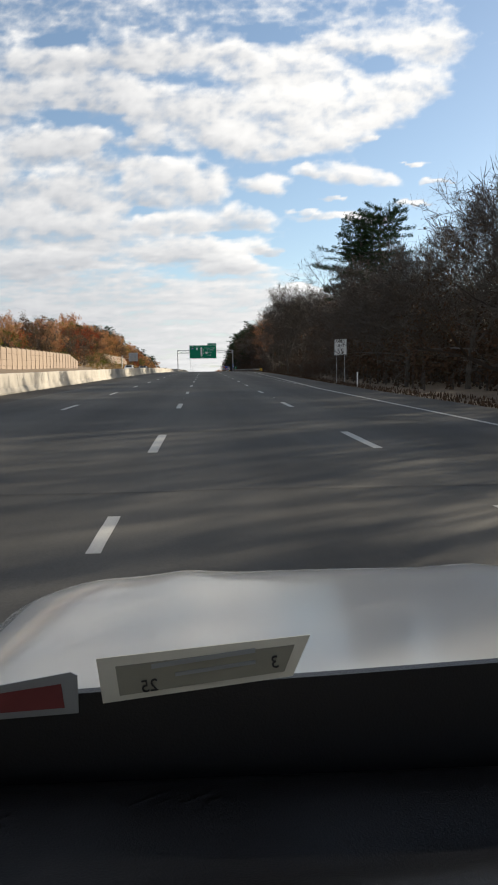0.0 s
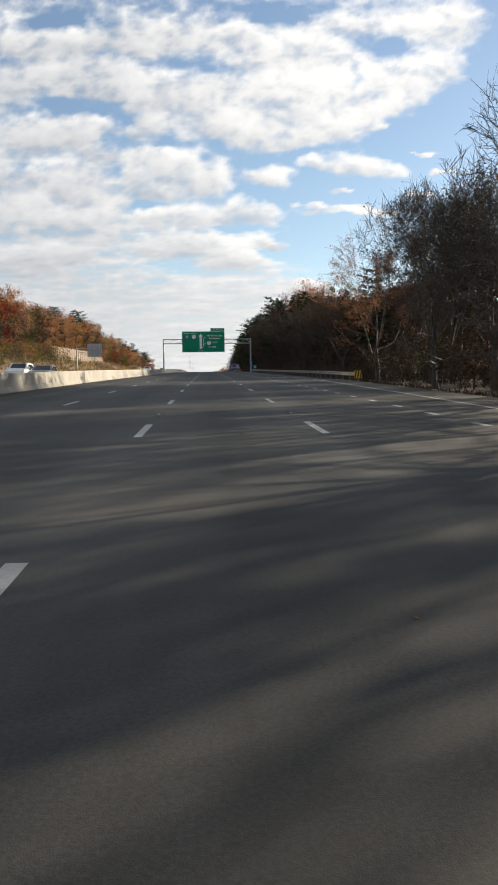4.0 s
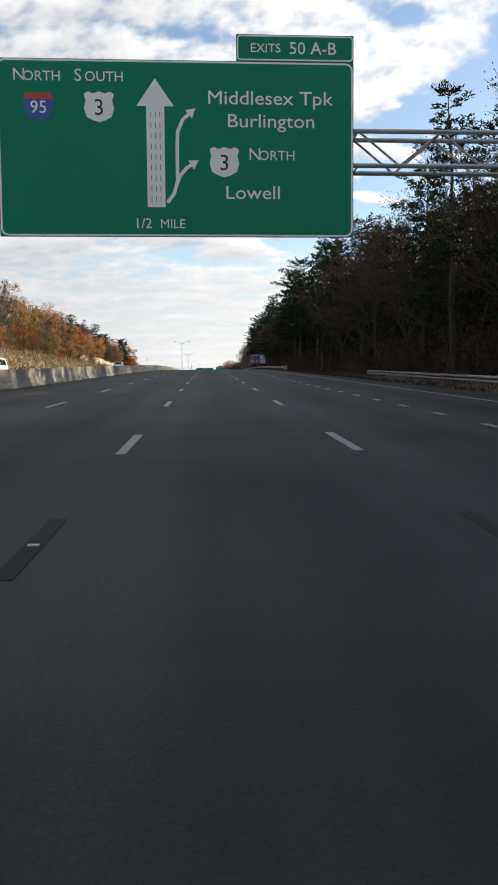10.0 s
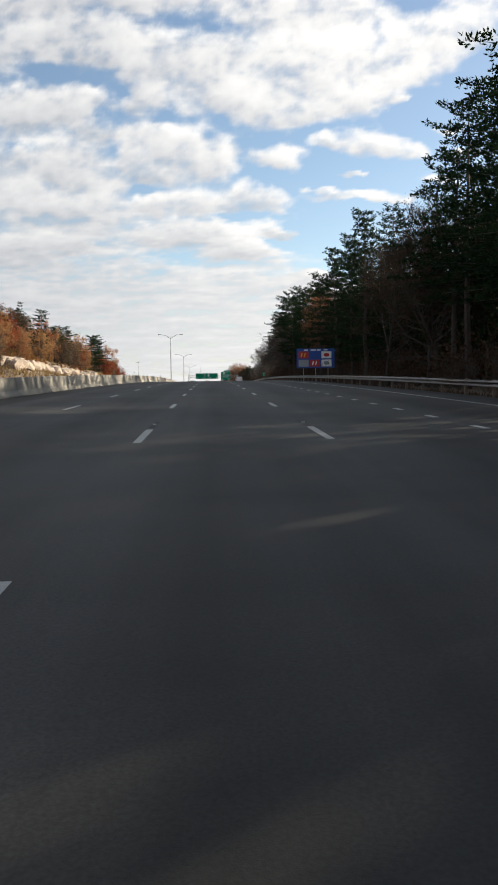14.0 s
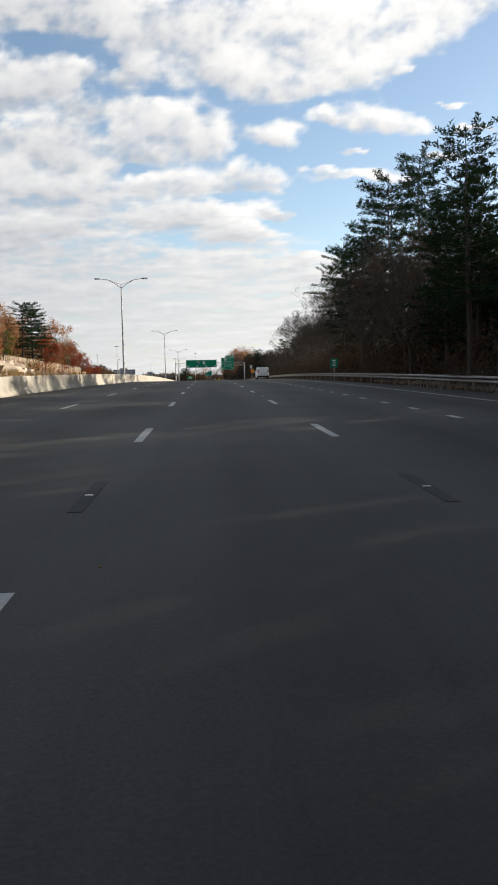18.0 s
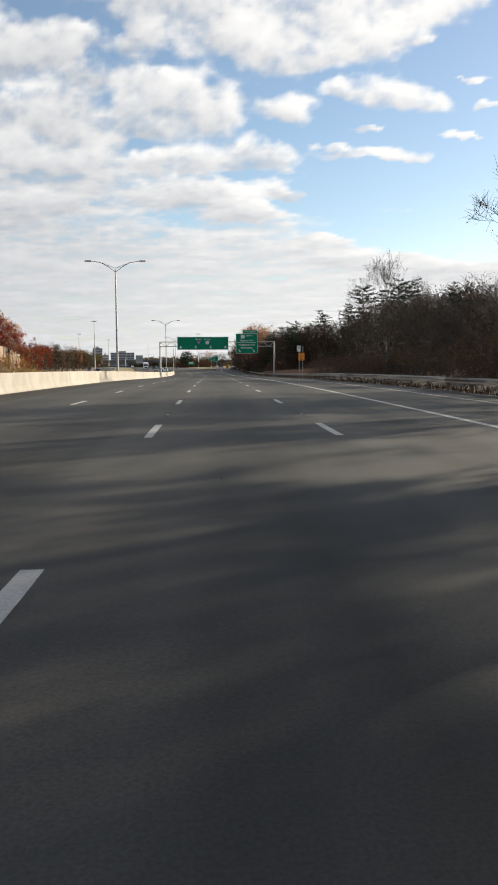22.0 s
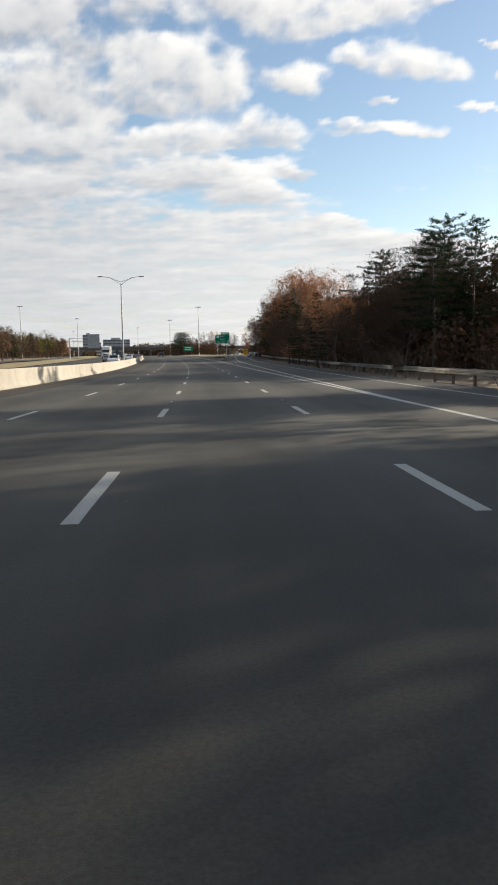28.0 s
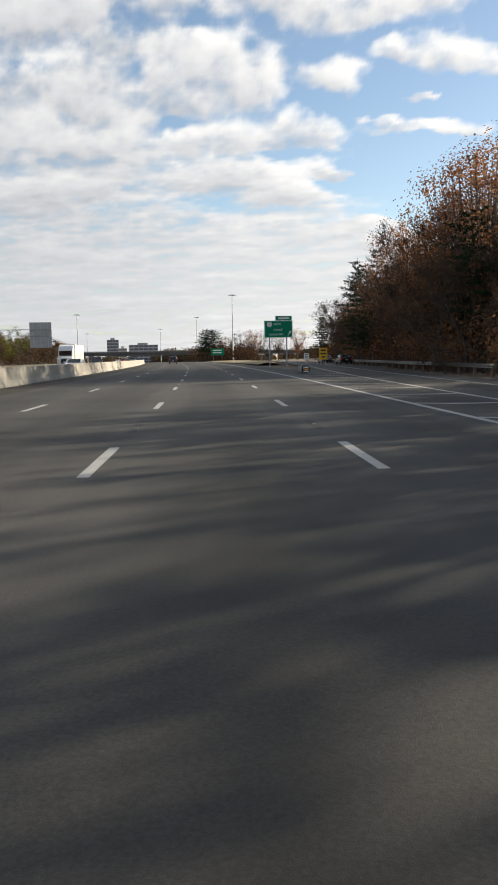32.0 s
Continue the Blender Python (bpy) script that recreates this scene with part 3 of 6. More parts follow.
    # sunlight painted into the glow: tops and sunward sides bright, bases grey; greyer low down and away from the sun
    thick = np.clip(cover, -0.4, 1.1)
    rise = np.zeros(u.shape)
    rise[3:-3] = (thick[:-6] - thick[6:]) / np.maximum(np.abs(v[:-6] - v[6:]), 4) * 18
    tilt = np.zeros(u.shape)
    tilt[:, 3:-3] = (thick[:, :-6] - thick[:, 6:]) / np.maximum(np.abs(u[:, :-6] - u[:, 6:]), 4) * 18
    light = 0.64 - 0.16 * np.clip(low, -1, 1) * (1 - flat) + (0.40 - 0.14 * flat) * rough + (1 - 0.6 * flat) * (0.30 * np.clip(rise, -0.9, 0.9) + 0.20 * np.clip(tilt, -0.9, 0.9))
    light += 0.24 * np.clip((u - 330) / 330, -0.7, 1) * (1 - 0.5 * flat) - (0.07 + 0.10 * np.clip((330 - u) / 300, 0, 1)) * flat + 0.07 * np.clip((v - 560) / 80, 0, 1) - 0.16 * np.clip(cover - 0.5, 0, 1)
    # unseen clouds behind the view are set to glow brightly, as fill for shaded faces
    light = np.where(ahead, light, 0.90 + 0.2 * rough)
    verts = np.stack([mid.x + x * r, mid.y + y * r, mid.z + z * r], -1).reshape(-1, 3)
    idx = np.arange(nu * nv).reshape(nv, nu)
    faces = np.stack([idx[:-1, :-1], idx[:-1, 1:], idx[1:, 1:], idx[1:, :-1]], -1).reshape(-1, 4)
    m = bpy.data.materials.new("cloud")
    m.use_nodes = True
    nt = m.node_tree
    nt.nodes.remove(nt.nodes["Principled BSDF"])

    def attr(n):
        a = nt.nodes.new("ShaderNodeAttribute")
        a.attribute_name = n
        return a.outputs["Fac"]

    fine = nt.nodes.new("ShaderNodeTexNoise")
    fine.inputs["Scale"].default_value, fine.inputs["Detail"].default_value, fine.inputs["Roughness"].default_value = 2.6, 7, 0.62
    nt.links.new(nt.nodes.new("ShaderNodeUVMap").outputs[0], fine.inputs["Vector"])
    add = nt.nodes.new("ShaderNodeMath")
    add.operation = "MULTIPLY_ADD"
    add.inputs[1].default_value = 0.9
    nt.links.new(fine.outputs["Fac"], add.inputs[0])
    nt.links.new(attr("cover"), add.inputs[2])
    soft = nt.nodes.new("ShaderNodeMapRange")
    soft.interpolation_type = "SMOOTHSTEP"
    soft.inputs["From Min"].default_value, soft.inputs["From Max"].default_value = 0.06, 1.12
    nt.links.new(add.outputs[0], soft.inputs["Value"])
    ramp = nt.nodes.new("ShaderNodeValToRGB")
    ramp.color_ramp.elements[0].position, ramp.color_ramp.elements[0].color = 0.15, (0.50, 0.52, 0.555, 1)
    ramp.color_ramp.elements[1].position, ramp.color_ramp.elements[1].color = 0.95, (0.98, 0.968, 0.945, 1)
    ramp.color_ramp.elements.new(0.55).color = (0.72, 0.725, 0.735, 1)
    lit = nt.nodes.new("ShaderNodeMath")
    lit.operation = "MULTIPLY_ADD"
    lit.inputs[1].default_value = 0.22
    nt.links.new(fine.outputs["Fac"], lit.inputs[0])
    nt.links.new(attr("light"), lit.inputs[2])
    less = nt.nodes.new("ShaderNodeMath")
    less.operation = "SUBTRACT"
    less.inputs[1].default_value = 0.11
    nt.links.new(lit.outputs[0], less.inputs[0])
    nt.links.new(less.outputs[0], ramp.inputs[0])
    em, tr, mx = nt.nodes.new("ShaderNodeEmission"), nt.nodes.new("ShaderNodeBsdfTransparent"), nt.nodes.new("ShaderNodeMixShader")
    em.inputs["Strength"].default_value = CLOUD_GLOW
    nt.links.new(ramp.outputs[0], em.inputs["Color"])
    nt.links.new(soft.outputs[0], mx.inputs[0])
    nt.links.new(tr.outputs[0], mx.inputs[1])
    nt.links.new(em.outputs[0], mx.inputs[2])
    nt.links.new(mx.outputs[0], nt.nodes["Material Output"].inputs["Surface"])
    ob = mesh_object("backdrop", verts.tolist(), faces.tolist(), m, uvs=np.stack([u / 100, w / 100], -1).reshape(-1, 2))
    for n, a in (("cover", cover), ("light", light)):
        ob.data.attributes.new(n, "FLOAT", "POINT").data.foreach_set("value", a.astype(np.float32).ravel())
    tagged(ob, "layer of broken white and grey clouds in a blue sky", "sky", kind="structure")


CLOUD_GLOW = 0.46
cloud_layer()

# ---- trees ----
class Sprig:
    """Collects tubes and leaves as plain lists."""

    def __init__(self, seed):
        self.r = random.Random(seed)
        self.wood, self.wf, self.leaf, self.lf = [], [], [], []

    def tube(self, a, b, r0, r1, sides=4):
        d = (b - a).normalized()
        u = d.orthogonal().normalized()
        w = d.cross(u)
        n = len(self.wood)
        for p, r in ((a, r0), (b, r1)):
            for k in range(sides):
                t = k * 2 * math.pi / sides
                self.wood.append(p + (u * math.cos(t) + w * math.sin(t)) * r)
        for k in range(sides):
            q = (k + 1) % sides
            self.wf.append((n + k, n + q, n + sides + q, n + sides + k))

    def blade(self, p, d, up, length, width):
        """One leaf, tuft or needle bunch: a kite."""
        side = d.cross(up)
        if side.length < 1e-4:
            side = d.orthogonal()
        side = side.normalized() * width * 0.5
        n = len(self.leaf)
        self.leaf += [p, p + d * length * 0.45 + side, p + d * length, p + d * length * 0.45 - side]
        self.lf.append((n, n + 1, n + 2, n + 3))

    def ball(self):
        r = self.r
        while True:
            v = Vector((r.uniform(-1, 1), r.uniform(-1, 1), r.uniform(-1, 1)))
            if 0.05 < v.length < 1:
                return v.normalized()


def pine(seed, h, near=True, foot=0.16, broad=0.22, round_=0.6, fine=False):
    """A white pine: whorls of level boughs, each a flat plate of short needle tufts."""
    s = Sprig(seed)
    r = s.r
    lean = Vector((r.uniform(-0.03, 0.03), r.uniform(-0.03, 0.03), 1))
    pts = [lean * (h * i / 7) + Vector((r.uniform(-0.1, 0.1), r.uniform(-0.1, 0.1), 0)) for i in range(8)]
    for i in range(7):
        s.tube(pts[i], pts[i + 1], 0.014 * h * (1 - i / 7.6), 0.014 * h * (1 - (i + 1) / 7.6), 6)
    z = h * foot * r.uniform(0.7, 1.3)
    z0 = z
    while z < h * 0.985:
        f = (z - z0) / (h - z0)
        reach = h * (broad * (1 - f) ** round_ * min(1.0, 0.55 + 2 * f) + 0.02) * r.uniform(0.65, 1.2)
        n = r.choice((4, 5, 5, 6))
        t0 = r.uniform(0, 6.28)
        for k in range(n):
            if r.random() < 0.14:
                continue
            t = t0 + 6.283 * k / n + r.uniform(-0.3, 0.3)
            long = reach * r.uniform(0.55, 1.2)
            a = lean * z
            d = Vector((math.cos(t), math.sin(t), -0.05 + 0.5 * f * f + r.uniform(-0.08, 0.12)))
            side = Vector((-math.sin(t), math.cos(t), 0))
            b = a + d * long
            s.tube(a, b, 0.012 + 0.008 * long, 0.008, 3)
            m = max(3, int(long * (6.0 if near else 2.2)))
            for i in range(m):
                g = 0.22 + 0.78 * (i + r.random()) / m
                q = a + (b - a) * g + side * r.uniform(-1, 1) * long * 0.34 * (1.15 - g) + Vector((0, 0, r.uniform(-0.05, 0.16)))
                for _ in range(15 if fine else (7 if near else 4)):
                    w = s.ball()
                    w.z = abs(w.z) * 0.7
                    w = (w + d * 0.35).normalized()
                    if fine:
                        s.blade(q + s.ball() * r.uniform(0.05, 0.30), w, s.ball(), r.uniform(0.15, 0.28), r.uniform(0.05, 0.10))
                    elif near:
                        s.blade(q + s.ball() * 0.16, w, s.ball(), r.uniform(0.2, 0.42), r.uniform(0.07, 0.15))
                    else:
                        s.blade(q + s.ball() * 0.2, w, s.ball(), r.uniform(0.26, 0.5), r.uniform(0.10, 0.2))
        z += r.uniform(0.034, 0.062) * h * (0.8 if f > 0.6 else 1)
    return s


def broadleaf(seed, h, leaves, levels=5, spread=0.62, size=(0.10, 0.2), trunk=0.21, bushy=0.35, twigs=0, thin=0.010, up=0.10, loose=0.55):
    """A forked tree; leaves: how many to a twig; twigs: bare side shoots at each tip."""
    s = Sprig(seed)
    r = s.r

    def grow(p, d, long, rad, level):
        n = 2 if level > 1 else 3
        steps = 2 if level < 3 else 1
        rad = max(rad, thin)
        for i in range(steps):
            q = p + d * (long / steps) * (0.7 if level == 0 else 1.0)
            s.tube(p, q, rad, max(rad * 0.8, thin * 0.8), 5 if level == 0 else 3)
            if level < 3 and levels > 2 and r.random() < (1.0 if i else 0.75):
                e = (d * 0.35 + s.ball() * 0.9)
                e.z = max(e.z, 0.0) * 0.5 + 0.12
                grow(q, e.normalized(), long * r.uniform(0.5, 0.8), rad * 0.5, level + 2)
            rad *= 0.8
            p = q
            d = (d + s.ball() * 0.16 + Vector((0, 0, 0.06))).normalized()
        if level >= levels - 1:
            for _ in range(leaves if leaves >= 1 else (1 if r.random() < leaves else 0)):
                q = p - d * r.uniform(0, long) + s.ball() * r.uniform(0.05, loose)
                s.blade(q, s.ball(), s.ball(), r.uniform(*size), r.uniform(*size) * 0.8)
            for _ in range(twigs):
                q = p - d * r.uniform(0, long)
                e = (d * 0.5 + s.ball() + Vector((0, 0, 0.15))).normalized()
                q2 = q + e * r.uniform(0.3, 0.8)
                sd = e.orthogonal().normalized() * thin * r.uniform(0.7, 1.2)
                k = len(s.wood)
                s.wood += [q - sd, q + sd, q2 + sd * 0.4, q2 - sd * 0.4]
                s.wf.append((k, k + 1, k + 2, k + 3))
        if level == levels:
            return
        for k in range(n + (r.random() < bushy)):
            e = (d + s.ball() * spread * r.uniform(0.7, 1.3) + Vector((0, 0, up))).normalized()
            grow(p, e, long * r.uniform(0.62, 0.86), rad * r.uniform(0.55, 0.75), level + 1)

    grow(Vector((0, 0, -0.3)), Vector((r.uniform(-0.06, 0.06), r.uniform(-0.06, 0.06), 1)).normalized(), h * trunk, 0.012 * h, 0)
    return s


def round_tree(seed, h, wide=0.30, clumps=36, leaves=44, fine=1.0):
    """A full rounded crown: clumps of leaves that face outwards, on a forked trunk."""
    s = Sprig(seed)
    r = s.r
    top = Vector((r.uniform(-0.3, 0.3), r.uniform(-0.3, 0.3), h * 0.45))
    s.tube(Vector((0, 0, -0.3)), top, 0.014 * h, 0.010 * h, 6)
    mid = Vector((0, 0, h * 0.56))
    for k in range(clumps):
        n = s.ball()
        q = mid + Vector((n.x * wide * h, n.y * wide * h, n.z * h * 0.40)) * r.uniform(0.55, 1.0)
        fork = top * r.uniform(0.55, 1.0)
        bend = fork.lerp(q, 0.5) + Vector((n.x, n.y, -0.3)) * h * r.uniform(0.02, 0.07)
        s.tube(fork, bend, 0.004 * h, 0.0026 * h, 3)
        s.tube(bend, q, 0.0026 * h, 0.0012 * h, 3)
        big = h * r.uniform(0.06, 0.11) * (1.25 if fine < 1 else 1.0)
        for _ in range(leaves):
            e = s.ball()
            face = (e + n * 0.7 + s.ball() * 0.5).normalized()
            d = face.cross(s.ball())
            if d.length > 0.05:
                s.blade(q + e * big * (r.uniform(0.5, 1.1) if fine == 1 else r.uniform(0.05, 0.95)), d.normalized(), face, h * fine * r.uniform(0.016, 0.030), h * fine * r.uniform(0.014, 0.024))
    return s


def bush(seed, h, leaves=2, stems=16, size=(0.06, 0.13)):
    s = Sprig(seed)
    r = s.r
    for k in range(stems):
        t, tilt = r.uniform(0, 6.28), r.uniform(0.05, 0.8)
        d = Vector((math.cos(t) * tilt, math.sin(t) * tilt, 1)).normalized()
        a = Vector((math.cos(t), math.sin(t), 0)) * r.uniform(0, 0.4) * h
        b = a + d * h * r.uniform(0.5, 1.0)
        s.tube(a - Vector((0, 0, 0.2)), b, 0.018, 0.007, 3)
        for i in range(6):
            p = a + (b - a) * r.uniform(0.2, 0.95)
            e = (d + s.ball() * 0.8).normalized()
            q = p + e * h * 0.28
            s.tube(p, q, 0.010, 0.006, 3)
            for _ in range(leaves * 2):
                w = p + (q - p) * r.uniform(0.2, 1.1) + s.ball() * 0.15
                s.blade(w, s.ball(), s.ball(), r.uniform(*size), r.uniform(*size) * 0.7)
    return s


def tree_parts(name, s, bark, leaf):
    """The trunk and the crown of one kind, as meshes that the copies share."""
    out = []
    for n, v, f, m in (("trunk", s.wood, s.wf, bark), ("crown", s.leaf, s.lf, leaf)):
        if f:
            me = bpy.data.meshes.new(name + "_" + n)
            me.from_pydata([tuple(p) for p in v], [], f)
            me.materials.append(m)
            out.append((n, me))
    return out


LOOKS = {
    "old pine": ("broad old white pine over the bare trees", "pine tree"),
    "pine": ("tall white pine with dark layered boughs", "pine tree"),
    "bare": ("bare grey deciduous tree with fine twigs", "tree"),
    "orange": ("oak with orange-brown autumn leaves", "tree"),
    "brown": ("tree with dull brown late autumn leaves", "tree"),
    "russet": ("broad oak with russet autumn leaves", "tree"),
    "red": ("maple with dark red autumn leaves", "tree"),
    "green": ("tree with yellow-green leaves turning", "tree"),
    "brown full": ("rounded tree with dull brown late autumn leaves", "tree"),
    "tall bare": ("tall bare grey deciduous tree with fine twigs", "tree"),
    "russet full": ("broad oak with russet autumn leaves", "tree"),
    "tan": ("tree with faded tan autumn leaves", "tree"),
    "bush": ("leafless brown roadside shrub", "shrub"),
    "ruddy": ("reddish brown roadside shrub", "shrub"),
}
KINDS = {
    "old pine": [(tree_parts("old_pine", pine(k, 20.0, True, 0.42, 0.34, 0.35, True), BARK, PINE), 20.0) for k in (9, 10)],
    "pine": [(tree_parts("pine", pine(k, 20.0), BARK, PINE), 20.0) for k in (1, 2, 3)] + [(tree_parts("pine", pine(k, 20.0, True, 0.36, 0.27, 0.45), BARK, PINE), 20.0) for k in (6, 7, 8)],
    "tall bare": [(tree_parts("tall_bare", broadleaf(k, 20.0, 0.4, 7, 0.55, (0.05, 0.10), 0.22, 0.3, 2, 0.008, 0.10), BARK_GREY, OAK_BROWN), 20.0) for k in (15, 16)],
    "bare": [(tree_parts("bare", broadleaf(k, 16.0, 0.8, 6, 0.62, (0.06, 0.13), 0.22, 0.4, 4, 0.011, 0.06), BARK_GREY, OAK_BROWN), 16.0) for k in (11, 12, 13, 14)],
    "orange": [(tree_parts("orange", broadleaf(k, 16.0, 15, 5, 0.64, (0.10, 0.18), loose=0.8), BARK, OAK_ORANGE), 16.0) for k in (21, 22, 23)],
    "russet": [(tree_parts("russet", broadleaf(k, 16.0, 34, 5, 0.66, (0.045, 0.095), loose=0.40, twigs=2), BARK_GREY, OAK_RUSSET), 16.0) for k in (21, 22, 24)],
    "brown": [(tree_parts("brown", broadleaf(k, 16.0, 20, 5, 0.62, (0.055, 0.11), loose=0.40, twigs=2), BARK, OAK_BROWN), 16.0) for k in (31, 32, 33)],
    "red": [(tree_parts("red", broadleaf(k, 16.0, 14, 5, 0.6, (0.08, 0.15)), BARK, MAPLE_RED), 16.0) for k in (41, 42)],
    "green": [(tree_parts("green", broadleaf(k, 16.0, 14, 5, 0.6, (0.08, 0.15)), BARK, LEAF_GREEN), 16.0) for k in (51, 52)],
    "bush": [(tree_parts("bush", bush(k, 3.0), BARK_GREY, BRUSH), 3.0) for k in (61, 62, 63)],
    "ruddy": [(tree_parts("ruddy", bush(k, 3.0, 4), BARK, BRUSH), 3.0) for k in (71, 72)],
}
FAR_LOOK = {"pine": (BARK, PINE), "bare": (BARK_GREY, OAK_BROWN), "orange": (BARK, OAK_ORANGE), "brown": (BARK, OAK_BROWN), "russet": (BARK_GREY, OAK_RUSSET), "red": (BARK, MAPLE_RED), "green": (BARK, LEAF_GREEN), "bush": (BARK_GREY, SCRUB), "ruddy": (BARK, SCRUB)}
FAR = {k: [] for k in KINDS}
del FAR["old pine"], FAR["tall bare"]
for k in FAR:
    for seed in (101, 102, 103):
        if k == "pine":
            FAR[k].append(pine(seed, 20.0, False))
        elif k == "bare":
            FAR[k].append(broadleaf(seed, 16.0, 1, 5, 0.62, (0.10, 0.18), 0.21, 0.4, 2, 0.015, 0.06))
        elif k in ("bush", "ruddy"):
            FAR[k].append(bush(seed, 4.0, 2, 9, (0.10, 0.2)))
        else:
            FAR[k].append(broadleaf(seed, 16.0, 20, 4, 0.62, (0.11, 0.22), 0.21))
FAR = {k: [(np.array(s_.wood), np.array(s_.wf), np.array(s_.leaf), np.array(s_.lf)) for s_ in v] for k, v in FAR.items()}
# fuller crowns for the far bank
ROUND = {}
for i_, (k, leaf_) in enumerate((("orange", OAK_ORANGE), ("russet", OAK_RUSSET), ("red", MAPLE_RED), ("green", LEAF_GREEN), ("brown", OAK_BROWN), ("tan", TAN))):
    made_ = [round_tree(200 + 7 * i_ + j, 16.0, (0.26, 0.31, 0.35)[j]) for j in range(3)]
    ROUND[k] = [(np.array(m_.wood), np.concatenate([np.array(m_.wf)]), np.array(m_.leaf), np.array(m_.lf)) for m_ in made_]
    KINDS[k + " round"] = [(tree_parts(k + "_round", m_, BARK, leaf_), 16.0) for m_ in made_]
for k, leaf_ in (("russet full", OAK_RUSSET), ("brown full", OAK_BROWN)):
    KINDS[k] = [(tree_parts(k.replace(" ", "_"), round_tree(300 + j, 16.0, (0.27, 0.31, 0.35)[j], 80, 72, 0.46), BARK_GREY, leaf_), 16.0) for j in range(3)]
FAR_LOOK["tan"] = (BARK_GREY, TAN)
# true height of each mesh
for k, protos in KINDS.items():
    KINDS[k] = [(ps, max(max(v.co.z for v in me.vertices) for _, me in ps)) for ps, _ in protos]
wood_rng = random.Random(17)
CROWD = {}


def tree(kind, s, off, h, group="", crowd="", breadth=None):
    """A tree of its own or, with a crowd's name, one more in that joined wood."""
    p = at(s, off, land(s, off) - 0.05)
    turn = wood_rng.uniform(0, 6.28)
    wide = wood_rng.uniform(0.9, 1.15) * (breadth or (0.8 if h > 14 and kind != "pine" else 1.0))
    if crowd:
        wv, wf, lv, lf = wood_rng.choice(ROUND[kind] if off < 0 and kind in ROUND else FAR[kind])
        g = h / max(lv[:, 2].max(), wv[:, 2].max())
        c, n = math.cos(turn) * g * wide, math.sin(turn) * g * wide
        m = np.array(((c, -n, 0), (n, c, 0), (0, 0, g)))
        for key, v, f in ((FAR_LOOK[kind][0], wv, wf), (FAR_LOOK[kind][1], lv, lf)):
            if len(v):
                CROWD.setdefault(crowd, {}).setdefault(key.name, []).append((v @ m.T + np.array(p), f))
        return None
    ps, true_h = wood_rng.choice(KINDS[kind + " round"] if off < 0 and kind in ROUND else KINDS[kind])
    label, cat = LOOKS[kind]
    g = h / true_h
    w = g * wide
    ob = thing("shrub" if cat == "shrub" else ("pine_tree" if "pine" in kind else "tree"),
               Matrix.LocRotScale(p, Euler((0, 0, turn)), (w, w, g)), label, cat, group)
    for n, me in ps:
        o = new(n, me)
        o.parent = ob
    return ob


def finish_crowd(name, title, label):
    ob = thing(title, Matrix(), label, "woodland", kind="stuff")
    for mat_name, chunks in CROWD.pop(name).items():
        vs, fs, n = [], [], 0
        sides = {}
        for v, f in chunks:
            vs.append(v)
            sides.setdefault(f.shape[1], []).append(f + n)
            n += len(v)
        f = np.concatenate(sides[4])
        me = bpy.data.meshes.new("trunks" if "bark" in mat_name else "leaves")
        v = np.concatenate(vs).astype(np.float32)
        me.vertices.add(len(v))
        me.vertices.foreach_set("co", v.ravel())
        me.loops.add(f.size)
        me.loops.foreach_set("vertex_index", f.astype(np.int32).ravel())
        me.polygons.add(len(f))
        me.polygons.foreach_set("loop_start", np.arange(0, f.size, 4, dtype=np.int32))
        me.update(calc_edges=True)
        me.materials.append(bpy.data.materials[mat_name])
        o = new(me.name, me)
        o.parent = ob


def wood(s0, s1, off0, off1, gap, kinds, h0, h1, group, crowd, front=1):
    """A stretch of woodland: the front rows as trees of their own, the rest joined; right of the road the offsets count from the edge line."""
    names, shares = [k for k, _ in kinds], [w for _, w in kinds]
    right = off0 > 0
    row, o = 0, off0
    while (o < off1 if right else o > off1):
        g = gap if row < front else gap * 0.85
        s = s0
        while s < s1:
            ss, oo = s + wood_rng.uniform(-0.45, 0.45) * g, o + wood_rng.uniform(-0.4, 0.4) * g
            k = wood_rng.choices(names, shares)[0]
            tree(k, ss, (edge(ss) if right else 0.0) + oo, wood_rng.uniform(h0, h1) * (1.0 if k == "pine" or shares[0] < 5 or names[0] != "pine" else 0.8), group, "" if row < front else crowd)
            s += g
        row += 1
        o += g if right else -g


R, L = "trees along the right verge", "trees on the far bank"
RW, LW = "right", "left"
wood(-30, 6, 9, 24, 6.5, (("bare", 5), ("brown", 4), ("orange", 1)), 9, 12, R, RW)
# out of view at the start; heights set to streak the road with shade
wood(6, 34, 10, 24, 6.0, (("bare", 7), ("brown", 1)), 8, 11, R, RW)
wood(34, 84, 10, 26, 6.0, (("bare", 9), ("brown", 1.0), ("green", 0.4)), 11, 14.5, R, RW)
wood(86, 124, 9, 26, 6.5, (("bare", 6), ("brown", 1.5), ("russet", 1.2), ("green", 1.2)), 10, 13, R, RW)
for s, o, h in ((113, 22, 24), (117, 25, 25), (119, 22.5, 22), (114, 25.5, 25.5), (112, 24, 21)):
    tree("old pine", s, o, h, R, breadth=1.0)
wood(124, 182, 7.5, 20, 7.0, (("bare", 7), ("russet", 1.8), ("green", 1.2), ("brown", 1)), 13.5, 17, R, RW)
wood(196, 232, 9, 21, 6.0, (("brown", 7), ("pine", 1)), 11, 13, R, RW)
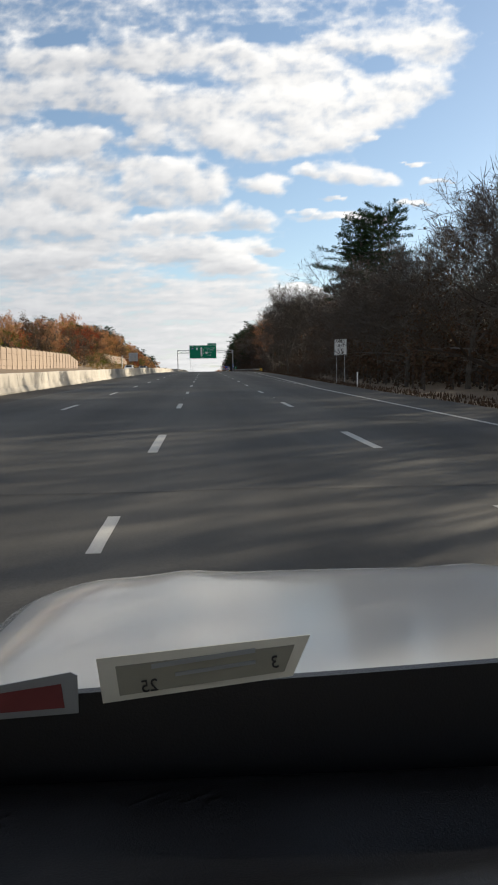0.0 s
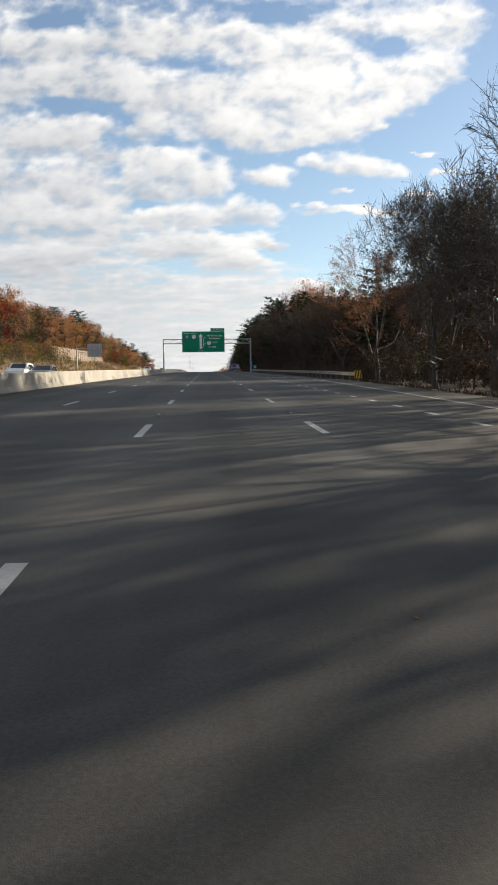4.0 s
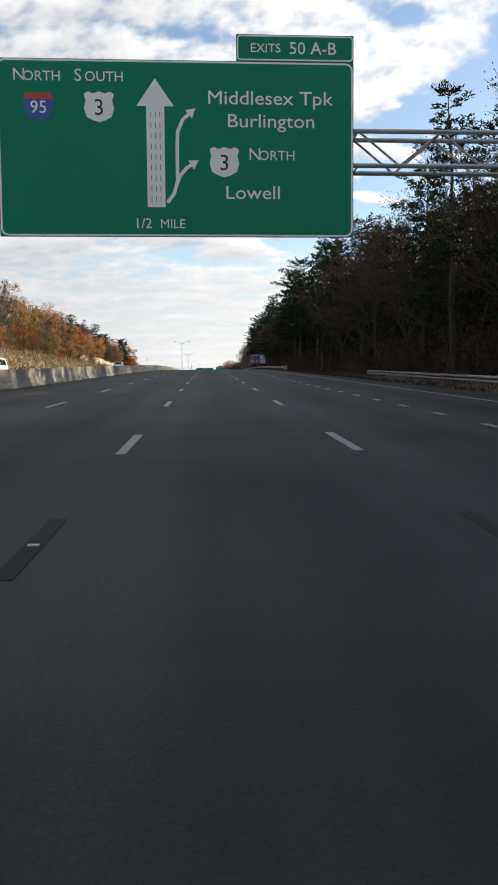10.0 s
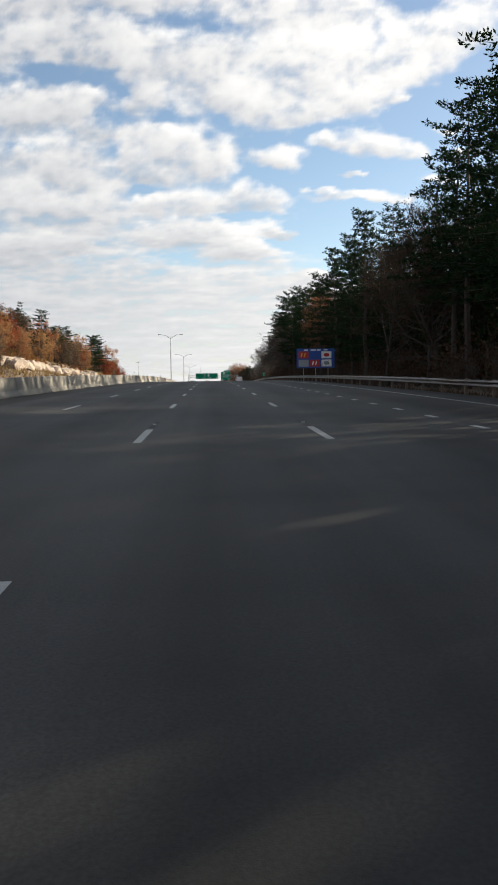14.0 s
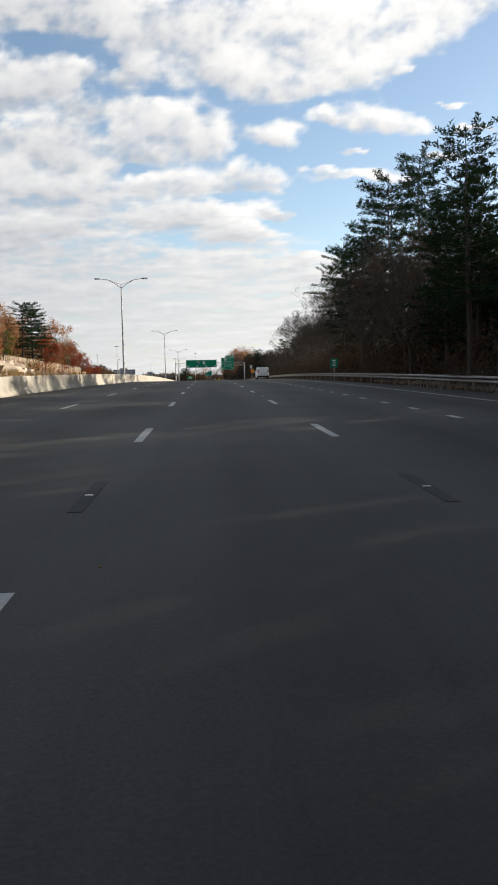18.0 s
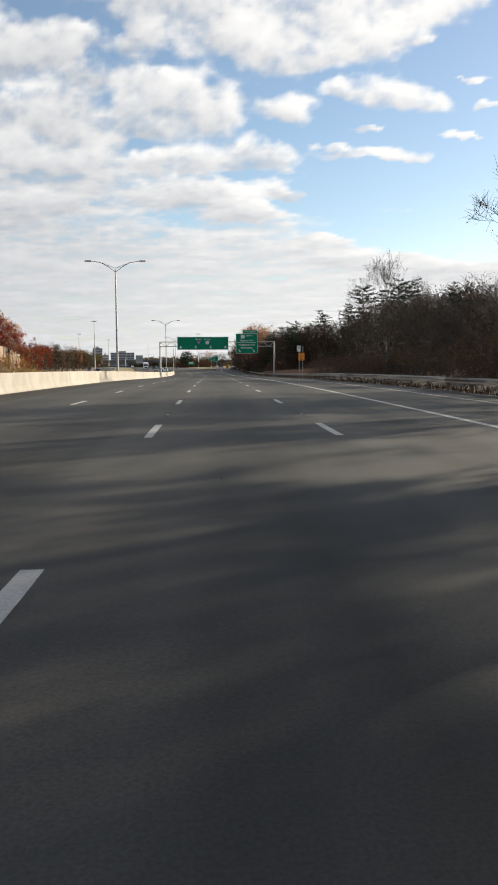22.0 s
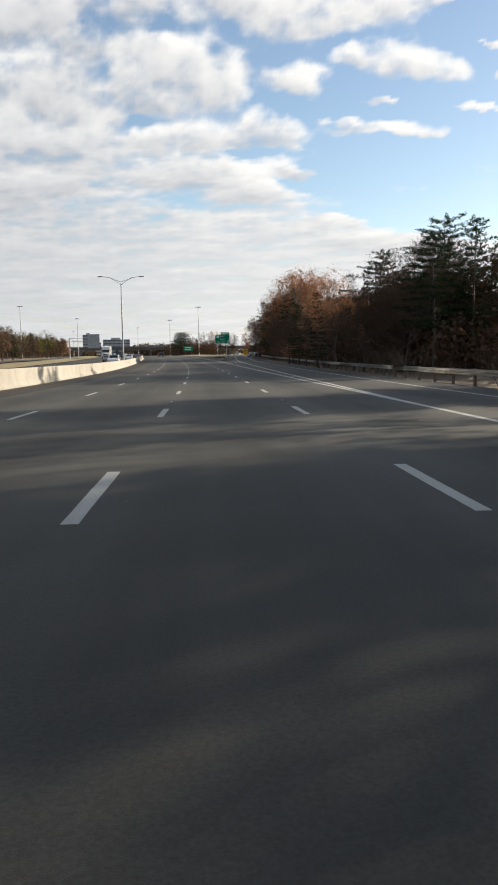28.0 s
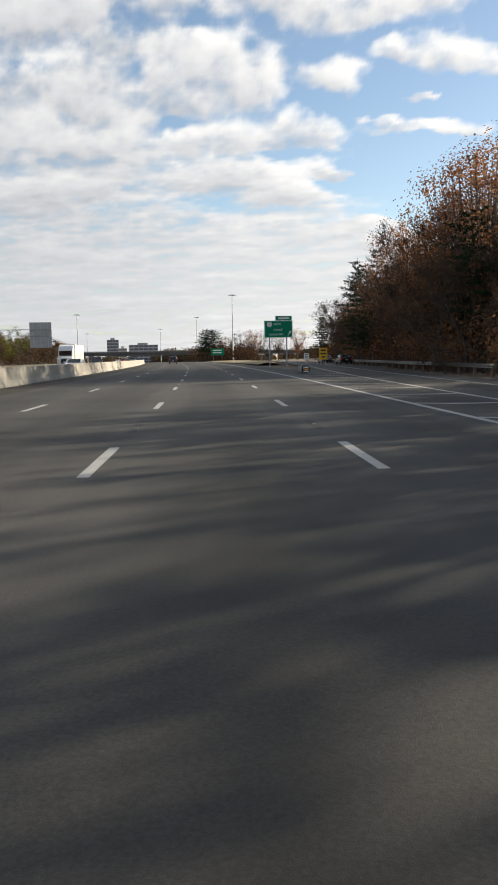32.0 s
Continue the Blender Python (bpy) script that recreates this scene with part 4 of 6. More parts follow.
# extra trees behind the front row, added to shade the road
for k in range(9):
    tree("brown full", 200 + 5 * k, 21.5 + 1.2 * (k % 2), 11 + 0.4 * (k % 3), R)
    tree("brown full", 203 + 5 * k, 26.5 + 1.5 * (k % 2), 13 + 0.4 * (k % 3), R)
wood(232, 268, 9.5, 21, 5.8, (("brown", 5), ("bare", 2), ("pine", 3), ("orange", 0.6)), 12.5, 15, R, RW)
# the brown full ones from 191 to 262 are added as sun blockers
for s, o, h, k in ((166, 23, 18, "brown full"), (176, 22, 17.5, "brown full"), (157, 25, 18, "brown full"), (279, 22, 22, "russet full"), (285, 23, 22.5, "russet full"), (291, 24, 22, "russet full"), (282, 25, 23, "russet full"), (297, 24, 21.5, "russet full"), (272, 26, 20, "brown"),
                   (318, 22, 20, "brown"), (338, 22, 21, "brown"), (196, 24, 12.5, "brown full"), (201, 26, 13, "brown full"), (206, 25, 13.5, "brown full"), (191, 23, 12, "brown full"), (211, 27, 14, "brown full"), (254, 27, 15, "brown full"), (259, 26, 15, "brown full"), (250, 25, 15.5, "brown full"), (247, 22, 14, "brown full"), (257, 30, 17, "brown full"), (262, 23, 15, "brown full"),
                   (486, 20, 13, "brown full"), (492, 22, 14, "brown full"), (480, 22, 14, "brown full"), (496, 24, 15, "brown full"), (506, 18, 16, "russet full"), (511, 19, 17, "russet full"), (502, 19, 15.5, "russet full")):
    tree(k, s, o, h, R)
wood(268, 300, 10.5, 24, 5.2, (("pine", 2), ("brown", 6)), 15.5, 18.5, R, RW)
wood(300, 372, 10.5, 24, 5.2, (("pine", 5), ("brown", 4)), 18.5, 22, R, RW)
wood(372, 445, 9.5, 23, 5.2, (("pine", 8), ("brown", 2)), 18.5, 22, R, RW)
wood(445, 500, 9.0, 23, 5.2, (("pine", 7), ("brown", 4)), 17.5, 20.5, R, RW)
wood(500, 560, 9.5, 23, 5.2, (("pine", 8), ("brown", 3)), 15.5, 18.5, R, RW)
wood(560, 606, 10.0, 23, 6.5, (("pine", 5), ("bare", 3)), 16, 19.5, R, RW)
wood(608, 632, 9.5, 13, 7.5, (("bare", 6), ("brown", 0.6)), 9, 12, R, RW)
wood(632, 668, 10.5, 13, 8.0, (("bare", 6), ("brown", 0.6)), 6, 8, R, RW)
wood(668, 686, 9.5, 17, 6.5, (("bare", 6), ("brown", 0.5)), 7.5, 9.5, R, RW)
for s, o, h, k in ((618, 21, 20, "old pine"), (612, 22, 18, "tall bare"), (625, 21, 17.5, "tall bare"), (634, 20, 13.5, "bare"), (641, 20, 12, "bare"), (691, 21, 16.5, "tall bare"), (572, 20, 23, "old pine"), (566, 21.5, 24, "old pine"), (579, 22, 22.5, "old pine"),
                   (812, 44, 23.5, "pine"), (801, 46, 21, "pine"), (764, 41, 20, "pine"), (760, 43, 18.5, "pine"), (770, 42, 18, "pine"), (842, 37, 20, "pine"), (848, 40, 19, "pine")):
    tree(k, s, o, h, R, breadth=1.25 if k == "pine" else None)
for s, o, h in ((598, 20, 20), (604, 21, 21.5), (592, 21, 18.5)):
    tree("old pine", s, o, h, R, breadth=0.72)
wood(660, 728, 27, 52, 7.0, (("pine", 2), ("brown", 5), ("bare", 3)), 11, 14, R, RW)
wood(728, 780, 29, 54, 6.5, (("pine", 3), ("brown", 5), ("bare", 2)), 13.5, 16.5, R, RW)
wood(788, 796, 26, 46, 6.0, (("pine", 4), ("brown", 5)), 16, 19.5, R, RW)
wood(775, 787, 9, 28, 6.0, (("pine", 3), ("brown", 6), ("bare", 1)), 11, 14, R, RW)
wood(824, 830, 8, 24, 5.0, (("pine", 3), ("brown", 6)), 11, 13, R, RW)
wood(834, 866, 6, 20, 6.2, (("pine", 3.5), ("brown", 6), ("russet", 1)), 9, 11, R, RW)
wood(866, 908, 6, 20, 5.6, (("pine", 3.5), ("brown", 6), ("russet", 1)), 8.5, 10.5, R, RW)
wood(908, 930, 8, 20, 6.2, (("brown", 6), ("russet", 1)), 6.5, 8.5, R, RW)
wood(930, 1062, 7, 20, 6.2, (("pine", 3.5), ("brown", 6), ("russet", 1)), 10.5, 14, R, RW)
# brown full trees here are placed so their shadows darken bands of the road
for s, o, h, k in ((938, 25, 22, "russet full"), (948, 27, 22.5, "russet full"), (950, 24, 19, "brown"), (962, 25, 19, "russet full"), (946, 30, 20, "russet full"), (952, 31, 21, "russet full"), (944, 27, 23, "russet full"),
                   (975, 28, 18, "russet full"), (955, 28, 20, "russet full"), (967, 31, 20, "brown"), (940, 33, 22, "russet full"), (992, 26, 17, "pine"), (986, 27, 18, "pine"), (997, 28, 17, "pine"), (866, 24, 14, "pine"), (858, 23, 14.5, "pine"), (846, 24, 14.5, "brown"),
                   (838, 24, 15, "pine"), (783, 20, 13.5, "pine"), (797, 19.5, 12, "brown full"), (800, 24, 13, "brown full"), (804, 28.5, 14, "brown full"), (801, 21.5, 12.5, "pine"), (784, 23, 13.5, "brown"), (869, 19, 11, "brown full"), (888, 21, 10, "brown full"), (892, 24, 11.5, "brown full"), (896, 21, 10, "brown full"), (900, 25, 12, "brown full"), (904, 22, 11, "brown full"), (885, 25, 11.5, "brown full"), (873, 23, 11.5, "brown full"), (840, 19, 11.5, "brown full"), (845, 22, 12, "brown full"), (842, 26, 13, "brown full"), (834, 25, 14, "pine")):
    tree(k, s, o, h, R, breadth=1.1)
wood(-30, 200, -43, -58, 9.0, (("russet", 2), ("tan", 3), ("brown", 4), ("red", 0.4), ("green", 3), ("pine", 1)), 8, 11, L, LW)
wood(200, 330, -43, -58, 9.0, (("russet", 4), ("tan", 3), ("brown", 2), ("red", 1), ("green", 1.5), ("pine", 1)), 10.5, 13.5, L, LW)
wood(432, 528, -37, -50, 8.0, (("orange", 4), ("tan", 3), ("red", 1.5), ("green", 1.5)), 5, 8, L, LW)
wood(330, 800, -51, -65, 8.5, (("orange", 4), ("tan", 3), ("russet", 3), ("red", 0.8), ("green", 1), ("pine", 1.5)), 13, 17.5, L, LW)
for s, o, h in ((421, -52, 18.5), (428, -55, 17), (413, -54, 17), (434, -53, 16), (556, -50, 16), (562, -52, 16), (580, -51, 14.5), (587, -50, 13.5), (628, -50, 15), (634, -52, 14.5), (692, -49, 18), (640, -50, 16), (700, -48, 19), (707, -50, 18), (714, -49, 17), (150, -50, 13), (158, -53, 12), (250, -50, 13), (372, -53, 16)):
    tree("pine", s, o, h, L, breadth=1.3)
for s, o, h in ((705, -46, 11), (722, -48, 12), (740, -46, 12), (758, -49, 13), (775, -47, 12), (790, -50, 11), (806, -47, 10), (822, -48, 9)):
    tree("red", s, o, h, L)
wood(526, 664, -46.5, -51, 6.5, (("orange", 3), ("tan", 4), ("russet", 2), ("red", 1), ("green", 0.7)), 8.5, 11.5, L, LW)
for s in range(235, 325, 8):
    tree(wood_rng.choice(("green", "green", "tan")), s, -35 - wood_rng.uniform(0, 3), wood_rng.uniform(1.8, 3), L, LW)
# undergrowth along both sides
for s0, s1, n, o0, o1, h0, h1 in ((0, 255, 85, 4.6, 6.5, 0.9, 2.4), (255, 620, 60, 4.8, 6, 0.8, 2.0), (620, 850, 90, 5, 13, 1.5, 3.6), (850, 1020, 40, 5, 8, 1, 2.2)):
    for _ in range(n):
        s = wood_rng.uniform(s0, s1)
        if 30 < s < 78:
            continue
        tree(wood_rng.choice(("bush", "ruddy", "ruddy")), s, edge(s) + wood_rng.uniform(o0, o1), wood_rng.uniform(h0, h1), "shrubs along the verge")
for s0, s1, n, o0, o1, h0, h1 in ((-20, 640, 260, 6.2, 11, 1.8, 5.5), (640, 1020, 160, 8, 18, 1.5, 4.5)):
    for _ in range(n):
        s = wood_rng.uniform(s0, s1)
        if 30 < s < 78:
            continue
        tree(wood_rng.choice(("bush", "ruddy", "ruddy")), s, edge(s) + wood_rng.uniform(o0, o1), wood_rng.uniform(h0, h1), "", "scrub")
for _ in range(160):
    s = wood_rng.uniform(250, 800)
    tree(wood_rng.choice(("bush", "ruddy")), s, -wood_rng.uniform(31, 46), wood_rng.uniform(1.2, 3), "", "scrub")
for s, o, h, k in ((1155, 12, 12.5, "pine"), (1158, 15.5, 12.5, "pine"), (1163, 11, 11, "pine"), (1166, 17.5, 11.5, "pine"), (1153, 14, 12, "pine"), (1170, 14, 10.5, "pine"), (1195, 31, 14, "brown full"), (1202, 37, 15, "russet full"), (1211, 43, 14.5, "brown full"), (1206, 26, 12, "brown full"), (1190, 23, 10, "russet full"), (1185, 46, 13, "brown full"), (1176, 52, 14, "russet full")):
    tree(k, s, o, h, "trees by the slip road", breadth=1.45 if k == "pine" else 1.2)
wood(835, 1105, -57, -78, 10.0, (("tan", 5), ("brown", 5), ("russet", 1.5), ("green", 1), ("pine", 0.6)), 9.5, 12.5, "trees beyond the far slip road", LW)
wood(1112, 1180, -53, -92, 10.0, (("tan", 5), ("brown", 5), ("russet", 2), ("green", 1.5), ("pine", 0.6)), 9.5, 13.5, "trees beyond the far slip road", LW)
wood(1180, 1310, -52, -80, 10.0, (("tan", 4), ("brown", 6), ("russet", 2), ("green", 0.6)), 8.5, 13, "trees beyond the far slip road", LW)
finish_crowd(RW, "right_wood", "dense mixed wood of pines and brown autumn trees")
finish_crowd(LW, "bank_wood", "orange and russet autumn wood on the far bank")
finish_crowd("scrub", "scrub", "brown leafless scrub beneath the trees")


def tufts(name, n, s0, s1, o0, o1, h0, h1, mat, label, right=True, wide=0.05):
    """Grass stalks as one sheet of blades."""
    s_ = Sprig(n)
    r = s_.r
    for _ in range(n):
        s = r.uniform(s0, s1)
        o = r.uniform(o0, o1) + (edge(s) if right else 0)
        p = at(s, o, land(s, o) - 0.03)
        for _ in range(5):
            s_.blade(p + Vector((r.uniform(-0.2, 0.2), r.uniform(-0.2, 0.2), 0)), Vector((r.uniform(-0.35, 0.35), r.uniform(-0.35, 0.35), 1)).normalized(), s_.ball(), r.uniform(h0, h1), wide)
    tagged(mesh_object(name, s_.leaf, s_.lf, mat), label, "grass", kind="stuff")


tufts("tall_grass", 1900, 712, 800, 4.4, 9, 0.9, 1.8, REED, "tall pinkish-tan reeds behind the guardrail", wide=0.06)
tufts("verge_grass", 5200, 0, 690, 2.6, 6.5, 0.08, 0.3, SCRUB, "short dry grass and leaf litter at the road's edge", wide=0.06)
tufts("bank_grass", 3600, 240, 800, -42, -28.8, 0.3, 0.9, STRAW, "dry straw-coloured grass on the far bank", right=False, wide=0.16)


def far_wood(name, s0, s1, off0, off1, h0, h1, n, mat, label, size=(0.5, 1.0), wedge=False):
    """Woodland too deep or far off to count: clumps of leaves on stems."""
    s_ = Sprig(n + int(s0))
    r = s_.r
    k = max(1, n // 60)
    for _ in range(k):
        s, o = r.uniform(s0, s1), r.uniform(off0, off1)
        base = (edge(s) if off0 > 0 and not wedge else 0) + o
        if wedge:
            base = off0 + (o - off0) / (off1 - off0) * max(4.0, gore(min(s, 1500)) - off0 - 3)
        p = at(s, base, land(s, base) - 0.3)
        h = r.uniform(h0, h1)
        s_.tube(p, p + Vector((0, 0, h * 0.35)), 0.10, 0.04, 3)
        for _ in range(60):
            w = s_.ball()
            face = (w + s_.ball() * 0.9).normalized()
            d = face.cross(s_.ball())
            if d.length > 0.05:
                g = r.uniform(0.45, 1.05)
                s_.blade(p + Vector((w.x * h * 0.27 * g, w.y * h * 0.27 * g, h * (0.5 + 0.5 * w.z * g))), d.normalized(), face, r.uniform(*size), r.uniform(*size))
    ob = thing(name, Matrix(), label, "woodland", kind="stuff")
    mesh_object("stems", s_.wood, s_.wf, BARK, ob)
    mesh_object("leaves", s_.leaf, s_.lf, mat, ob)


far_wood("undergrowth", -30, 260, 7.5, 22, 2.5, 6, 80000, SCRUB, "dense brown undergrowth beneath the roadside trees", (0.15, 0.32))
far_wood("undergrowth", 260, 640, 8, 20, 2.5, 6, 110000, SCRUB, "dense dark undergrowth beneath the pines", (0.16, 0.34))
far_wood("undergrowth", 640, 785, 12, 34, 2, 5, 36000, TAN, "brown undergrowth behind the rough verge", (0.15, 0.35))
far_wood("undergrowth", 774, 1062, 7.5, 22, 2.5, 6.5, 54000, SCRUB, "dense brown undergrowth beneath the roadside trees", (0.25, 0.55))
far_wood("undergrowth", 880, 1062, 6.5, 10, 3, 7, 20000, OAK_RUSSET, "russet leafy saplings before the oaks", (0.16, 0.34))
far_wood("deep_wood", 800, 848, 36, 70, 9, 12, 14000, OAK_BROWN, "brown woodland behind the roadside trees", (0.3, 0.65))
far_wood("inner_wood", 836, 906, 11, 22, 9, 13, 16000, OAK_BROWN, "dense brown woodland behind the roadside trees", (0.3, 0.65))
far_wood("inner_wood", 934, 1062, 11, 22, 9, 13, 30000, OAK_BROWN, "dense brown woodland behind the roadside trees", (0.3, 0.65))
far_wood("slip_road_trees", 1150, 1250, 14, 60, 5, 8, 16000, OAK_BROWN, "dull brown trees between the road and the slip road", (0.4, 0.8), wedge=True)
far_wood("deep_wood", -40, 250, 24, 38, 8, 12, 60000, OAK_BROWN, "deep brown woodland behind the roadside trees", (0.22, 0.5))
# fill behind the trees, thickened to keep sun streaks off the road
far_wood("inner_wood", 192, 272, 13, 23, 10, 14, 40000, OAK_BROWN, "dense brown woodland behind the roadside trees", (0.2, 0.45))
far_wood("deep_wood", 90, 135, 16, 34, 10, 13.5, 16000, OAK_BROWN, "deep brown woodland behind the roadside trees", (0.2, 0.45))
far_wood("deep_wood", -40, 270, 40, 66, 13, 18, 64000, OAK_BROWN, "deep brown woodland behind the roadside trees", (0.35, 0.75))
# added leaf fill that darkens the road with its shade
far_wood("inner_wood", 50, 90, 13, 22, 6, 10, 10000, OAK_BROWN, "dull brown leaf fill beneath the bare trees, added to shade the road", (0.15, 0.3))
# made dense enough to close the sun gaps over the road
far_wood("inner_wood", 268, 556, 12, 22, 9, 17, 80000, PINE, "dark young pines beneath the tall ones", (0.25, 0.5))
far_wood("deep_wood", 250, 600, 21, 46, 12, 18, 84000, PINE, "deep dark pine woodland behind the roadside trees", (0.35, 0.75))
# a second mass inside the wood, added to block sun from the lanes
far_wood("inner_wood", 508, 580, 12, 22, 8, 14, 14000, PINE, "dark young pines beneath the tall ones", (0.25, 0.5))
far_wood("deep_wood", 640, 800, 46, 80, 10, 14, 36000, OAK_BROWN, "brown woodland behind the rough verge", (0.35, 0.7))
far_wood("deep_wood", 848, 1060, 30, 70, 13, 17, 66000, OAK_BROWN, "brown woodland behind the roadside trees", (0.3, 0.65))
far_wood("bank_top_wood", -60, 820, -130, -80, 8, 14, 50000, OAK_ORANGE, "orange autumn woodland on top of the far bank", (0.5, 1.0))
for n_, mat_, look_ in ((20000, OAK_ORANGE, "orange"), (14000, OAK_RUSSET, "russet"), (8000, LEAF_GREEN, "yellow-green"), (5000, PINE, "dark green")):
    far_wood("bank_wood_edge", 330, 820, -80, -50, 5, 11, n_, mat_, look_ + " autumn woodland on the far bank", (0.3, 0.6))
far_wood("bank_top_wood", -30, 330, -80, -46, 5, 10, 36000, TAN, "faded tan autumn woodland on the far bank", (0.35, 0.7))
far_wood("slip_road_trees", 1060, 1520, 26, 150, 6, 11, 40000, OAK_BROWN, "dull brown trees beyond the slip road", (0.5, 1.0))
for n_, mat_, look_ in ((14000, TAN, "tan"), (20000, OAK_BROWN, "dull brown"), (3000, LEAF_GREEN, "yellow-green")):
    far_wood("slip_road_trees", 1112, 1310, -130, -55, 5, 10, n_, mat_, look_ + " trees beyond the far slip road", (0.3, 0.65))
far_wood("slip_road_trees", 1262, 1500, -220, -110, 6, 10, 16000, TAN, "low tan trees beyond the far slip road", (0.4, 0.8))
for n_, mat_, look_ in ((24000, OAK_ORANGE, "orange"), (9000, MAPLE_RED, "dark red"), (8000, LEAF_GREEN, "yellow-green")):
    far_wood("bank_bushes", 236, 800, -50, -44, 2, 4.5, n_, mat_, look_ + " bushes low on the far bank", (0.16, 0.36))
for n_, mat_, look_ in ((9000, LEAF_GREEN, "yellow-green"), (14000, TAN, "faded tan"), (6000, OAK_RUSSET, "russet")):
    far_wood("bank_bushes", 20, 330, -44, -39.5, 3.5, 6, n_, mat_, look_ + " bushes behind the noise wall", (0.16, 0.34))
far_wood("distant_wood", 1570, 2000, 14, 300, 9, 15, 50000, TAN, "distant tan autumn woodland", (1.0, 2.0), wedge=True)
far_wood("distant_wood", 1640, 2200, -420, -30, 6, 10, 60000, TAN, "distant tan autumn woodland", (1.0, 2.0))
far_wood("distant_wood", 2080, 2500, -300, 500, 9, 14, 40000, TAN, "distant tan autumn woodland", (1.5, 3.0))

# ---- median barrier ----
barrier = thing("median_barrier", Matrix(), "pale stained concrete barrier between the carriageways", "barrier", kind="structure")
_half = [(0.30, 0.0), (0.30, 0.08), (0.17, 0.33), (0.085, 1.02), (0.07, 1.05)]
_ring = [(x, z) for x, z in _half] + [(-x, z) for x, z in reversed(_half)]
PIECE = 6.1
bm = bmesh.new()
_a = [bm.verts.new((x, 0.012, z)) for x, z in _ring]
_b = [bm.verts.new((x, PIECE - 0.012, z)) for x, z in _ring]
for i in range(len(_ring)):
    j = (i + 1) % len(_ring)
    bm.faces.new((_a[i], _b[i], _b[j], _a[j]))
bm.faces.new(_a)
bm.faces.new(_b[::-1])
bmesh.ops.recalc_face_normals(bm, faces=bm.faces)
_piece = part("barrier_piece", bm, CONCRETE, barrier)
_piece.matrix_basis = there(-60, -11.15, 0, tilt=slope(-60))
for k in range(1, 215):
    s = -60 + k * PIECE
    again(_piece, there(s, -11.15, -0.02, tilt=slope(s + 3)), barrier)

# ---- guardrails ----
_w = [(0.0, 0.46), (0.06, 0.49), (0.06, 0.55), (0.0, 0.59), (0.0, 0.63), (0.06, 0.67), (0.06, 0.73), (0.0, 0.77)]
GAP = 3.81


def guardrail(s0, s1, label):
    g = thing("guardrail", Matrix(), label, "guardrail", kind="structure")
    n = int((s1 - s0) / GAP)
    rail = post = None
    for k in range(n):
        s = s0 + k * GAP
        a, b = at(s, rail_off(s)), at(s + GAP, rail_off(s + GAP))
        d = b - a
        m = pose(a.x, a.y, a.z - 0.08, math.degrees(math.atan2(d.z, math.hypot(d.x, d.y))), 0, math.degrees(math.atan2(-d.x, d.y)))
        if rail is None:
            bm = bmesh.new()
            p = [bm.verts.new((-x, 0, z)) for x, z in _w]
            q = [bm.verts.new((-x, GAP + 0.02, z)) for x, z in _w]
            for i in range(len(_w) - 1):
                bm.faces.new((p[i], q[i], q[i + 1], p[i + 1]))
            bmesh.ops.solidify(bm, geom=bm.faces[:], thickness=0.012)
            rail = part("rail", bm, RAIL_STEEL, g)
            rail.matrix_basis = m
            bm = a_box(0.10, 0.2, -0.5, 0.25, 0.35, 0.80, 0.01)
            box(bm, 0.0, 0.22, 0.48, 0.10, 0.33, 0.76)
            post = part("post", bm, WEATHERED_POST, g)
            post.matrix_basis = m
        else:
            again(rail, m, g)
            again(post, m, g)
    return g


for s0, s1 in ((170, 332), (394, 1090)):
    g = guardrail(s0, s1, "galvanised steel beam guardrail on timber posts")
    bm = a_box(-0.30, -0.05, 0.32, 0.30, -0.02, 0.92)
    p = part("end_board", bm, SIGN_YELLOW, g, "yellow board with black slanted stripes")
    p.matrix_basis = there(s0 - 0.3, rail_off(s0) + 0.05, -0.1)
    for k in range(3):
        x = -0.30 + k * 0.21
        bm = plate([(x, 0.34), (x + 0.10, 0.34), (x + 0.20, 0.90), (x + 0.10, 0.90)], 0.004, -0.055)
        part("stripe", bm, SIGN_BLACK, p)

# ---- street lamps on the median ----
def street_lamp(s, off, h, arm=2.6):
    t = thing("street_lamp", there(s, off, 1.0), "tall grey steel street lamp with twin arms on the barrier", "street lamp", "lamps along the median")
    part("pole", a_rod((0, 0, 0), (0, 0, h - 1.9), 0.13, 0.075, 10), GALVANISED, t)
    part("base_plate", a_box(-0.22, -0.22, -0.03, 0.22, 0.22, 0.05, 0.01), GALVANISED, t)
    for sx in (-1, 1):
        bm = bmesh.new()
        pts = [(0, h - 2.2), (0.7, h - 1.65), (1.6, h - 1.15), (arm, h - 1.0)]
        for (x0, z0), (x1, z1) in zip(pts, pts[1:]):
            rod(bm, (sx * x0, 0, z0), (sx * x1, 0, z1), 0.04, 0.035, 6)
        rod(bm, (0, 0, h - 1.75), (sx * 1.6, 0, h - 1.15), 0.025, 0.025, 6)
        a = part("arm", bm, GALVANISED, t)
        part("lamp_head", a_box(min(sx * arm, sx * (arm + 0.75)), -0.17, h - 1.06, max(sx * arm, sx * (arm + 0.75)), 0.17, h - 0.92, 0.04), GALVANISED, a, "flat grey lamp head")
    return t


for s in (585.8, 682.8, 777.8, 876.8):
    street_lamp(s, -11.15, 13.1)


